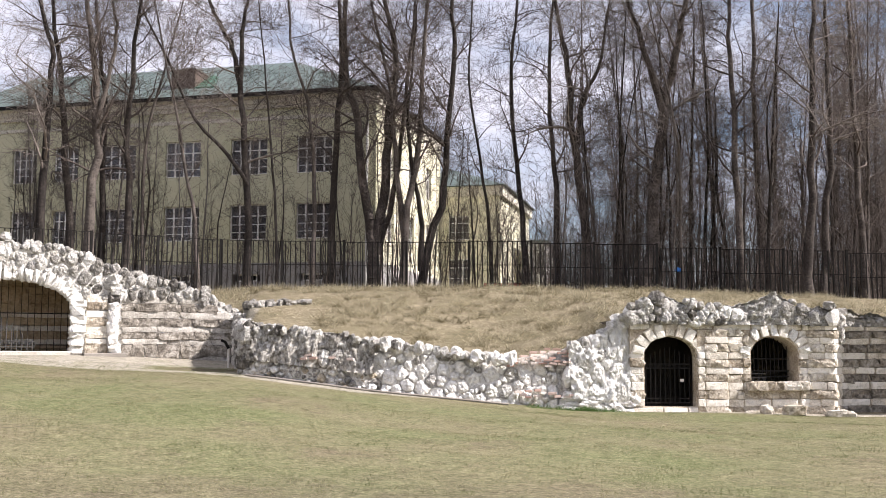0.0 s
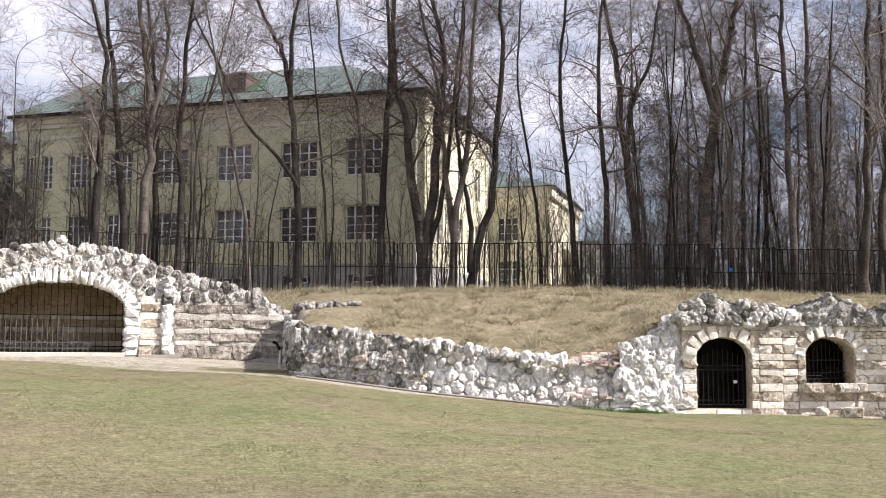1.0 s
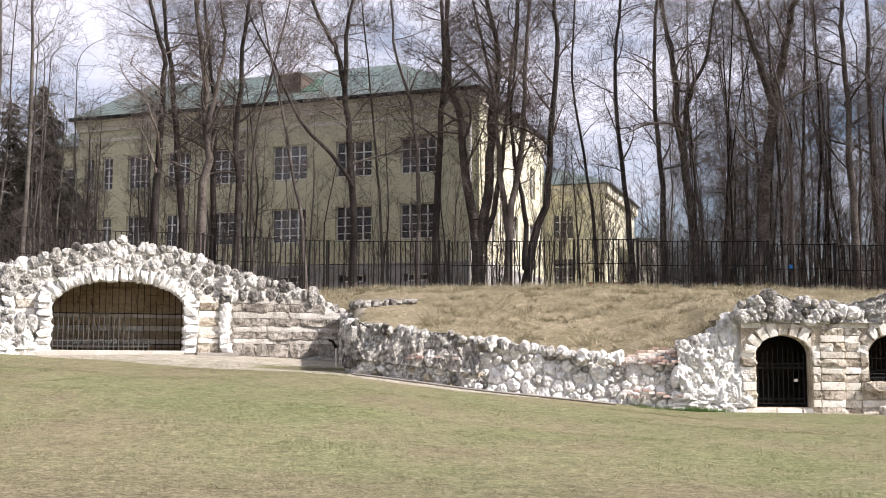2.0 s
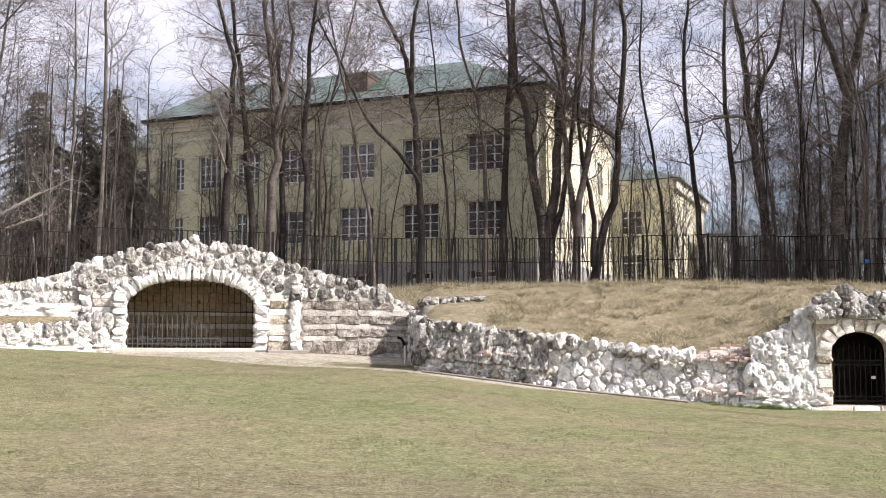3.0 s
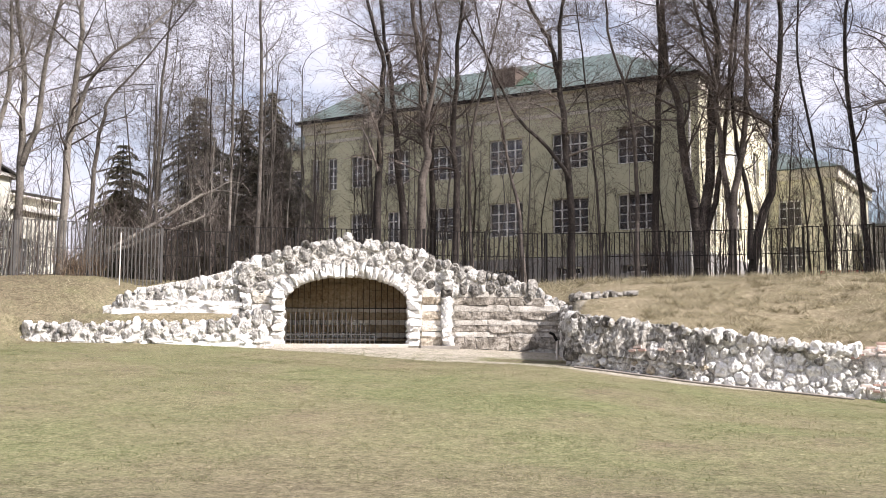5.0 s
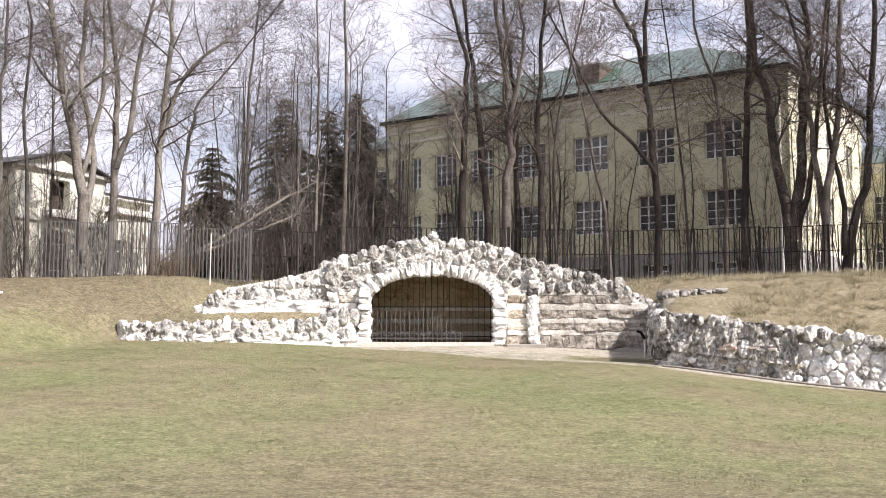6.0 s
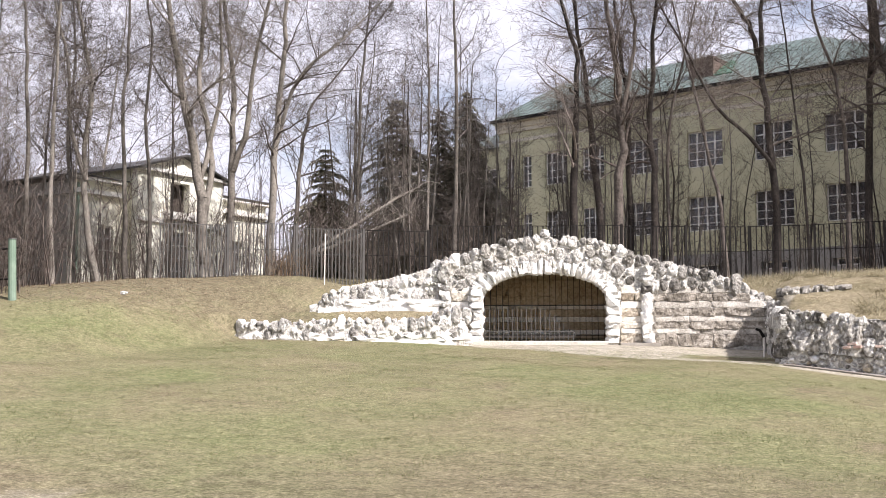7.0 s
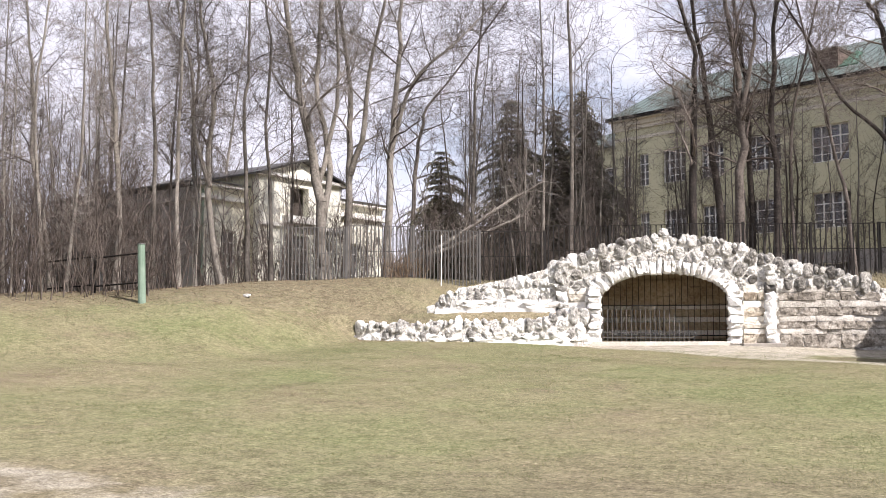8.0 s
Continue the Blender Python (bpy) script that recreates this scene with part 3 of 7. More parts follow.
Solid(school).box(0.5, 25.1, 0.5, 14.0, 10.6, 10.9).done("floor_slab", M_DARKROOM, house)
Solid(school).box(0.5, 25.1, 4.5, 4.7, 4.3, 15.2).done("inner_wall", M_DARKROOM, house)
cor = Solid(school)
cor.box(-0.06, 25.68, -0.12, 14.6, 15.2, 15.45).box(-0.10, 25.72, -0.25, 14.7, 15.45, 15.75).box(-0.14, 25.76, -0.5, 14.9, 15.75, 15.95)
cor.done("cornice", M_CORNICE, house, "projecting plaster cornice")
Solid(school).box(-0.05, 25.6, -0.05, -0.004, 14.55, 14.75).done("string_course", M_CORNICE, house)
roof = Solid(school)
e0, e1, h0, h1 = -0.22, 25.84, -0.62, 15.1
rz, ez = 19.85, 15.98
roof.poly([(e0, h0, ez), (e1, h0, ez), (e1, 7.25, rz), (7.4, 7.25, rz)])
roof.poly([(e0, h1, ez), (7.4, 7.25, rz), (e1, 7.25, rz), (e1, h1, ez)])
roof.poly([(e0, h0, ez), (7.4, 7.25, rz), (e0, h1, ez)])
roof.poly([(e1, h0, ez), (e1, h1, ez), (e1, 7.25, rz)])
roof.poly([(e0, h0, ez - 0.01), (e0, h1, ez - 0.01), (e1, h1, ez - 0.01), (e1, h0, ez - 0.01)])
roof_ob = roof.done("roof", M_ROOF, house, "faded green sheet-metal roof")
seams = Solid(school)
for i in range(1, 44):
    s = e0 + i * 0.6
    if s < e1 - 0.2:
        top = min(1.0, (s - e0) / (7.4 - e0))
        a, b = (s, h0, ez + 0.03), (s, h0 + (7.25 - h0) * top, ez + (rz - ez) * top + 0.03)
        seams.tube([a, b], 0.025, 4)
seams.done("roof_seam", M_ROOF, roof_ob, "standing seams")
Solid(school).box(e0 - 0.06, e1, h0 - 0.07, h0 + 0.06, ez - 0.17, ez + 0.02).done("gutter", M_IRON, roof_ob, "dark gutter")
Solid(school).box(e0 - 0.07, e0 + 0.06, h0 + 0.07, h1, ez - 0.17, ez + 0.02).done("gutter", M_IRON, roof_ob)
Solid(school).box(11.3, 12.8, 1.4, 3.2, 16.2, 18.05).box(11.25, 12.85, 1.35, 3.25, 18.05, 18.14).done("chimney", M_RUST, roof_ob, "broad brown sheet-clad chimney")
slope = lambda s, d, up: (s, d, ez + (rz - ez) * (d - h0) / (7.25 - h0) + up)
Solid(school).poly([slope(11.28, 1.3, 0.08), slope(10.1, 1.3, 0.08), slope(10.9, 3.6, 0.12), slope(11.28, 3.6, 0.3)]).poly([slope(11.28, 1.3, 0.08), slope(11.28, 1.3, -0.02), slope(10.1, 1.3, -0.02), slope(10.1, 1.3, 0.08)]).poly([slope(10.1, 1.3, 0.08), slope(10.1, 1.3, -0.02), slope(10.9, 3.6, -0.02), slope(10.9, 3.6, 0.12)]).done("sheet_patch", M_ROOF_NEW, roof_ob, "newer bright green sheet patch")
pipe = Solid(school).tube([(0.45, -0.12, 15.2), (0.45, -0.12, 5.0)], 0.07, 8).tube([(0.45, -0.12, 15.2), (0.45, -0.55, 15.8)], 0.07, 8)
pipe.done("downpipe", M_DARKPIPE, house, "white downpipe")
front_heading = math.atan2(B_E[1], B_E[0]) + math.pi
cache = {}
for a, b in WIDE + NARROW:
    for z0, z1 in ((8.0, 9.95), (11.58, 13.6)):
        key = (round(b - a, 2), round(z1 - z0, 2))
        if key not in cache:
            cache[key] = window_mesh(b - a, z1 - z0, 4 if b - a > 1.2 else 2, (0.22, 0.44, 0.68))
        put_window(cache[key], house, Vector(school(b, 0.16, z0)), front_heading)
base_win = window_mesh(1.2, 0.4, 2, ())
for a, b in WIDE[:5]:
    put_window(base_win, house, Vector(school((a + b) / 2 + 0.6, 0.1, 5.72)), front_heading)
side_win = window_mesh(1.3, 1.95, 2, (0.33, 0.7))
for a, b, z0, z1 in side_holes:
    put_window(side_win, house, Vector(school(0.16, a, z0)), front_heading + math.pi / 2)

# a lower wing beyond the far end, mostly behind trees
wing = root("school_wing", school(26.4, 1.2, 5.0), "lower pale yellow wing half hidden by trees", "building")
wall_with_holes(lambda s, d, z: school(s, d + 1.2, z), 26.0, 31.0, 4.3, 14.6, [(26.7, 27.5, 11.5, 13.3), (26.7, 27.5, 8.0, 9.8), (29.0, 29.9, 11.5, 13.3), (29.0, 29.9, 8.0, 9.8)], 0.4, "wall", M_STUCCO, wing)
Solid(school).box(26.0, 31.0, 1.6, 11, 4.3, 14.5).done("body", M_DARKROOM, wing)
Solid(school).poly([(25.95, 0.8, 14.6), (31.4, 0.8, 14.6), (29.0, 6, 17.0), (25.95, 6, 17.0)]).poly([(31.4, 0.8, 14.6), (31.4, 11, 14.6), (29.0, 6, 17.0)]).poly([(25.95, 11, 14.6), (25.95, 6, 17.0), (29.0, 6, 17.0), (31.4, 11, 14.6)]).poly([(25.95, 0.8, 14.59), (25.95, 11, 14.59), (31.4, 11, 14.59), (31.4, 0.8, 14.59)]).done("roof", M_ROOF, wing)
wing_win = window_mesh(0.8, 1.8, 1, (0.33, 0.7))
for a in (26.7, 29.0):
    for z0 in (8.0, 11.5):
        put_window(wing_win, wing, Vector(school(a + 0.8, 1.3, z0)), front_heading)

# the annexe on the sunny side
annex = root("annexe", school(-2, 14.5, 5.0), "two-storey pale yellow annexe with low green roof", "building")
ann = lambda s, d, z: school(s, d + 14.55, z)
ann_holes = [(-1.95, -0.55, 9.35, 10.95), (-1.95, -0.55, 6.2, 8.1)]
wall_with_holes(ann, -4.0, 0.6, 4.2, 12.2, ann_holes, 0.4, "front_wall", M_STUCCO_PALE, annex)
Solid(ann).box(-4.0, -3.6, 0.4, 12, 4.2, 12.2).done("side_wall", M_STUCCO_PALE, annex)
Solid(ann).box(-3.6, 0.6, 11.6, 12, 4.2, 12.2).done("back_wall", M_STUCCO, annex)
Solid(ann).box(-4.25, 0.6, -0.25, 12.2, 12.2, 12.85).done("cornice", M_CORNICE, annex)
Solid(ann).box(-3.6, 0.6, 3.4, 3.6, 4.2, 12.2).done("inner_wall", M_DARKROOM, annex)
Solid(ann).box(0.6, 0.8, 0.0, 12.0, 4.2, 12.2).done("party_wall", M_PLINTH, annex)
Solid(ann).box(-3.6, 0.6, 0.4, 11.6, 8.5, 8.7).done("floor_slab", M_DARKROOM, annex)
Solid(ann).poly([(-4.5, -0.5, 12.87), (0.6, -0.5, 12.87), (0.6, 4.0, 14.9)]).poly([(-4.5, -0.5, 12.87), (0.6, 4.0, 14.9), (-4.5, 12.4, 12.87)]).poly([(0.6, -0.5, 12.87), (0.6, 12.4, 12.87), (0.6, 4.0, 14.9)]).poly([(-4.5, 12.4, 12.87), (0.6, 4.0, 14.9), (0.6, 12.4, 12.87)]).poly([(-4.5, -0.5, 12.86), (-4.5, 12.4, 12.86), (0.6, 12.4, 12.86), (0.6, -0.5, 12.86)]).done("roof", M_ROOF, annex)
aw = (window_mesh(1.4, 1.6, 3, (0.33, 0.7)), window_mesh(1.4, 1.9, 3, (0.33, 0.7)))
put_window(aw[0], annex, Vector(ann(-0.55, 0.15, 9.35)), front_heading)
put_window(aw[1], annex, Vector(ann(-0.55, 0.15, 6.2)), front_heading)
low = root("white_outbuilding", school(-5.2, 20, 5.0), "low white sunlit outbuilding behind the annexe", "building")
Solid(school).box(-6.2, -4.6, 20, 26, 4.2, 9.6).done("wall", M_FRAME, low)
Solid(school).box(-6.5, -4.5, 19.7, 26.3, 9.6, 9.8).done("roof", M_ROOF, low)
red = Solid().box(1.9, 4.1, 50.4, 50.52, 4.0, 5.1).done("red_board", M_RED)
tagged(red, "low red painted board fence behind the railings", "board")

# ---------------------------------------------------------------- stones
def rock_mesh(name, mat, seed, blocky=0.62, rough=0.16, subdiv=2):
    """A rough stone about one unit across each way."""
    bm = bmesh.new()
    bmesh.ops.create_icosphere(bm, subdivisions=subdiv, radius=1.0)
    off = Vector((seed * 7.3, seed * 3.1, seed * 1.7))
    for v in bm.verts:
        c = v.co.normalized()
        q = Vector([math.copysign(abs(a) ** blocky, a) for a in c])
        q *= 0.62
        q *= 1 + rough * 2.0 * noise.noise(c * 1.3 + off) + rough * 1.5 * noise.noise(c * 3.4 + off) + rough * 0.9 * noise.noise(c * 8.0 + off)
        v.co = q
    me = bpy.data.meshes.new(name)
    bm.to_mesh(me)
    bm.free()
    me.materials.append(mat)
    me.polygons.foreach_set("use_smooth", [False] * len(me.polygons))
    return me


ROCKS = {}
for kind, mat in (("white", M_TUFA_WHITE), ("grey", M_TUFA_GREY), ("ochre", M_OCHRE)):
    ROCKS[kind] = [rock_mesh("stone", mat, 10 * len(ROCKS) + i, 0.66 + 0.3 * rng.random(), 0.22 + 0.09 * rng.random()) for i in range(10)]
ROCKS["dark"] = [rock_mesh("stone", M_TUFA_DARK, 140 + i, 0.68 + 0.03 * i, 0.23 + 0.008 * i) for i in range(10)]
COURSE_ROCKS = [rock_mesh("stone", M_ROUGH_COURSE, 60 + i, 0.40, 0.13) for i in range(9)]
BLOCKS = [rock_mesh("block", M_LIMESTONE, 80 + i, 0.2, 0.03) for i in range(5)]
SHADED_ROCKS = [rock_mesh("stone", M_SHADED_ROUGH, 110 + i, 0.34, 0.13) for i in range(9)]
SHADED_BLOCKS = [rock_mesh("block", M_SHADED_BLOCK, 120 + i, 0.2, 0.03) for i in range(6)]
WHITE_BLOCKS = [rock_mesh("voussoir", M_TUFA_WHITE, 90 + i, 0.42, 0.18) for i in range(8)]


def put_stone(parent, me, place, size, heading, tilt=0.0, name="stone"):
    """size: across, in, up; the mesh is 1.24 units wide."""
    m = Matrix.Translation(place) @ Matrix.Rotation(heading, 4, "Z") @ Matrix.Rotation(tilt, 4, "Y") @ Matrix.Diagonal((size[0] / 1.2, size[1] / 1.2, size[2] / 1.2, 1))
    return share(name, me, parent, parent.matrix_basis.inverted() @ m)


def pick(weights):
    r, acc = rng.random(), 0.0
    for kind, w in weights:
        acc += w
        if r < acc:
            return rng.choice(ROCKS[kind])
    return rng.choice(ROCKS[weights[-1][0]])


class Line:
    """A wall's course over the plan: points by length along it."""

    def __init__(self, pts):
        self.p = np.array(pts, float)
        seg = np.hypot(*np.diff(self.p, axis=0).T)
        self.u = np.concatenate([[0], np.cumsum(seg)])
        self.length = self.u[-1]

    def at(self, u):
        return np.array([np.interp(u, self.u, self.p[:, 0]), np.interp(u, self.u, self.p[:, 1])])

    def out(self, u):
        d = self.at(min(u + 0.15, self.length)) - self.at(max(u - 0.15, 0))
        d /= np.hypot(*d)
        return np.array([d[1], -d[0]])


def wall_core(line, zb, zt, thick, name, mat, parent, step=0.2, wave=0.05, lean=0.0):
    """A solid wall along the line; its front and top are uneven."""
    n = max(2, int(line.length / step) + 1)
    v, f = [], []
    rows = 6
    for i in range(n):
        u = line.length * i / (n - 1)
        p, o = line.at(u), line.out(u)
        b, t = zb(u), zt(u)
        ring = []
        for j in range(rows + 1):
            z = b + (t - b) * j / rows
            w = wave * noise.noise(Vector((u * 1.9, z * 1.9, 3.3))) - lean * (z - b)
            ring.append((p[0] + o[0] * w, p[1] + o[1] * w, z))
        q = p - o * thick
        ring += [(q[0], q[1], t - 0.03), (q[0], q[1], b)]
        v += ring
    k = rows + 3
    for i in range(n - 1):
        for j in range(k - 1):
            a = i * k + j
            f.append((a, a + k, a + k + 1, a + 1))
    f.append(tuple(range(k)))
    f.append(tuple(range((n - 1) * k, n * k))[::-1])
    ob = link_mesh(name, v, f, mat, parent)
    ob.matrix_parent_inverse = parent.matrix_basis.inverted()
    bm = bmesh.new()
    bm.from_mesh(ob.data)
    bmesh.ops.recalc_face_normals(bm, faces=bm.faces)
    bm.to_mesh(ob.data)
    bm.free()
    return ob


def rubble_face(line, parent, zb, zt, width, height, weights, depth=0.3, u0=0.0, u1=None, keep=None, jag=0.12):
    """Stones set in irregular rows over the face of a wall."""
    u1 = line.length if u1 is None else u1
    u = u0
    lane = 0.0
    while u < u1:
        lane = rng.uniform(*width)
        z = zb(u)
        top = zt(min(u + lane / 2, u1)) + rng.uniform(-jag, jag)
        while z < top - 0.06:
            h = min(rng.uniform(*height), top - z + 0.06)
            du = u + lane / 2 + rng.uniform(-0.06, 0.06)
            if du < u1 + 0.1 and (keep is None or keep(du, z + h / 2)):
                p, o = line.at(du), line.out(du)
                out = rng.uniform(-0.11, 0.01)
                put_stone(parent, pick(weights), Vector((p[0] + o[0] * out, p[1] + o[1] * out, z + h / 2)),
                          (lane * rng.uniform(1.2, 1.5), depth * rng.uniform(0.8, 1.15), h * rng.uniform(1.2, 1.5)),
                          math.atan2(-o[0], -o[1]) * -1 + rng.uniform(-0.2, 0.2), rng.uniform(-0.14, 0.14))
            z += h * 0.95
        u += lane * 0.93


STONE_MATS = {"white": M_TUFA_WHITE, "grey": M_TUFA_GREY, "dark": M_TUFA_DARK, "ochre": M_OCHRE}


def clip_cell(poly, nx_, nz_, far):
    """The part of a convex outline on the near side of a line."""
    res = []
    for (x0, z0), (x1, z1) in zip(poly, poly[1:] + poly[:1]):
        a, b = nx_ * x0 + nz_ * z0 - far, nx_ * x1 + nz_ * z1 - far
        if a <= 0:
            res.append((x0, z0))
        if a * b < 0:
            k = a / (a - b)
            res.append((x0 + (x1 - x0) * k, z0 + (z1 - z0) * k))
    return res


def outline_at(poly, a):
    """Distance from the middle to the outline in the direction a."""
    cx, cz = math.cos(a), math.sin(a)
    best = 9.0
    for (x0, z0), (x1, z1) in zip(poly, poly[1:] + poly[:1]):
        dx, dz = x1 - x0, z1 - z0
        det = dx * cz - dz * cx
        if abs(det) > 1e-9:
            k = (dx * -z0 + dz * x0) / -det
            m = (cx * -z0 + cz * x0) / -det
            if k > 0 and -1e-6 <= m <= 1 + 1e-6:
                best = min(best, k)
    return best


def fitted(line, parent, zb, zt, sizes, weights, relief=0.1, u0=0.0, u1=None, keep=None, tall=1.0, proud=0.0, tries=2600, lean=0.0):
    """Irregular stones fitted into one another over a wall's face, the large ones first, each with a rough tilted front."""
    u1 = line.length if u1 is None else u1
    laid = []
    for i in range(tries):
        r = (sizes[0] + (sizes[1] - sizes[0]) * (i / tries) ** 0.5) * rng.uniform(0.8, 1.15)
        u = rng.uniform(u0, u1)
        b, t = zb(u), zt(u)
        if t - b < r * 0.7:
            continue
        z = rng.uniform(b + r * 0.4 * tall, max(b + r * 0.4 * tall, t - r * 0.6 * tall))
        if keep is not None and not keep(u, z):
            continue
        if any(abs(u - w) < 1.0 and (u - w) ** 2 + ((z - y) / tall) ** 2 < (0.82 * (r + q)) ** 2 for w, y, q in laid):
            continue
        laid.append((u, z, r))
    for u, z, r in laid:
        sides, steps = (18, 6) if r > 0.11 else (12, 4)
        poly = [(1.3 * r * rng.uniform(0.85, 1.1) * math.cos(2 * math.pi * k / 10), 1.3 * r * tall * rng.uniform(0.85, 1.1) * math.sin(2 * math.pi * k / 10)) for k in range(10)]
        for w, y, q in laid:
            du, dz = w - u, y - z
            gap = math.hypot(du, dz)
            if 0 < gap < 1.6 * tall * (r + q):
                poly = clip_cell(poly, du / gap, dz / gap, gap * r / (r + q) - 0.008)
        if len(poly) < 3:
            continue
        p, o, b = line.at(u), line.out(u), zb(u)
        e = np.array([-o[1], o[0]])
        turn, nod = rng.uniform(-0.38, 0.38), rng.uniform(-0.45, 0.25)
        swell = relief * rng.uniform(0.5, 1.25)
        seed = rng.uniform(0, 90)
        reach = [outline_at(poly, 2 * math.pi * (k + 0.25) / sides) * rng.uniform(0.86, 1.05) for k in range(sides)]
        v, f = [], []
        for ring in range(steps + 1):
            k_of = 1.0 if ring == 0 else 1.0 - 0.82 * (ring - 1) / (steps - 1)
            up = (1 - k_of ** 2.6) ** 0.6
            for k in range(sides):
                a = 2 * math.pi * (k + 0.25) / sides
                d = min(reach[k], 1.5 * r * tall) * k_of
                x, h = d * math.cos(a), d * math.sin(a)
                rough = noise.noise(Vector((x * 6 + seed, h * 6, seed))) * 0.036 + noise.noise(Vector((x * 14, h * 14 + seed, seed))) * 0.034 - abs(noise.noise(Vector((x * 9, h * 9 - seed, seed)))) * 0.04
                out = -0.2 if ring == 0 else up * swell + (turn * x + nod * h) * (0.4 + 0.6 * up) + rough
                v.append((e[0] * x + o[0] * out, e[1] * x + o[1] * out, h))
        c = swell + 0.03 * noise.noise(Vector((seed, 1.7, seed)))
        v.append((o[0] * c, o[1] * c, 0.0))
        for ring in range(steps):
            for k in range(sides):
                n = (k + 1) % sides
                f.append((ring * sides + k, ring * sides + n, (ring + 1) * sides + n, (ring + 1) * sides + k))
        f += [(steps * sides + k, steps * sides + (k + 1) % sides, (steps + 1) * sides) for k in range(sides)]
        kind, acc, roll = weights[-1][0], 0.0, rng.random()
        for name, share_of in weights:
            acc += share_of
            if roll < acc:
                kind = name
                break
        ob = link_mesh("stone", v, f, STONE_MATS[kind], parent)
        out = proud - lean * (z - b)
        ob.matrix_basis = parent.matrix_basis.inverted() @ Matrix.Translation((p[0] + o[0] * out, p[1] + o[1] * out, z))


def coping(line, parent, zt, spacing, size, weights, thick, u0=0.0, u1=None, rows=2):
    """Rough upright stones along the top."""
    u1 = line.length if u1 is None else u1
    for r in range(rows):
        u = u0 + rng.random() * spacing
        while u < u1:
            p, o = line.at(u), line.out(u)
            s = rng.uniform(*size)
            out = -thick * (r + 0.5) / rows
            put_stone(parent, pick(weights), Vector((p[0] + o[0] * out, p[1] + o[1] * out, zt(u) + s * 0.18)),
                      (s * rng.uniform(0.7, 1.15), s * rng.uniform(0.8, 1.1), s * rng.uniform(0.8, 1.3)), rng.uniform(0, 6.28), rng.uniform(-0.35, 0.35))
            u += spacing * rng.uniform(0.7, 1.25)


def crag(line, zb, zt, thick, name, mat, parent, wave=0.2, step=0.06, label="", rows=22, lean=0.0):
    """A craggy weathered mass of tufa along the line, its relief draped downwards."""
    n = max(3, int(line.length / step) + 1)
    v, f = [], []
    for i in range(n):
        u = line.length * i / (n - 1)
        p, o = line.at(u), line.out(u)
        b = zb(u)
        t = zt(u) + 0.35 * wave * noise.noise(Vector((u * 3.1, 7.7, 1.0))) + 0.22 * wave * noise.noise(Vector((u * 8.0, 2.7, 5.0)))
        for j in range(rows + 1):
            k = j / rows
            if k < 0.62:
                z, back = b + (t - b) * (k / 0.62) ** 0.9, 0.0
            else:
                q = (k - 0.62) / 0.38
                z, back = t - 0.1 * q, thick * q
            c = Vector((u * 2.3, z * 1.4, back * 2.0))
            w = wave * (0.7 * noise.noise(c) - 0.55 * abs(noise.noise(c * 2.3)) + 0.42 * noise.noise(c * 4.9) + 0.34 * noise.noise(c * 10.0))
            w -= 0.5 * wave * smooth01((z - t + 0.22) / 0.22) * (back == 0)
            w -= lean * (z - b)
            lift = 0.5 * w * (back > 0) + 0.5 * lean * (z - b) * (back > 0)
            v.append((p[0] + o[0] * (w - back), p[1] + o[1] * (w - back), z + lift))
    m = rows + 1
    for i in range(n - 1):
        for j in range(rows):
            a = i * m + j
            f.append((a, a + m, a + m + 1, a + 1))
    ob = link_mesh(name, v, f, mat, parent, label, True)
    ob.matrix_parent_inverse = parent.matrix_basis.inverted()
    return ob


# ---------------------------------------------------------------- the big grotto
def interp_of(xs, ys):
    return lambda u: float(np.interp(u, xs, ys))


G_TOP_S = [-7.7, -6.6, -5.4, -4.6, -3.4, -2.5, -1.3, -0.35, 0.0, 0.35, 1.7, 2.7, 3.5, 4.25, 5.5, 6.6, 7.4]
G_TOP_Z = [3.05, 3.78, 4.0, 4.15, 4.5, 4.72, 5.1, 5.15, 5.38, 5.12, 5.12, 4.75, 4.42, 4.25, 4.0, 3.5, 3.1]
g_top = interp_of(G_TOP_S, G_TOP_Z)
HALF, SPRING, CROWN, FLOOR = 2.08, 3.12, 4.05, 1.80


def soffit(s):
    return SPRING + (CROWN - SPRING) * math.sqrt(max(0.0, 1 - (s / HALF) ** 2))


g_root = root("grotto_front", grotto(0, 0, FLOOR), "whitewashed tufa grotto front with a wide segmental arch", "wall", kind="structure")
core = Solid(grotto)
step = 0.13
s = -7.65
cols = []
while s < 7.35:
    cols.append(s)
    s += step
edges = sorted(set(cols + [-HALF, HALF, 7.35]))
for a, b in zip(edges, edges[1:]):
    m = (a + b) / 2
    if abs(m) < HALF:
        core.lintel(a, b, -0.75, 0.0, soffit(a) + 0.02, soffit(b) + 0.02, g_top(m) - 0.14)
    else:
        core.box(a, b, -0.75, 0.0, 1.3, g_top(m) - 0.14)
core.done("core", M_WHITEWASH, g_root, "flaking whitewashed core")
gl = Line([tuple(grotto(-7.65, 0, 0)[:2]), tuple(grotto(7.35, 0, 0)[:2])])
s_of = lambda u: u - 7.65


def above_arch(u, z):
    s = s_of(u)
    return z > soffit(s) + 0.44 if abs(s) < HALF + 0.1 else z > 3.55


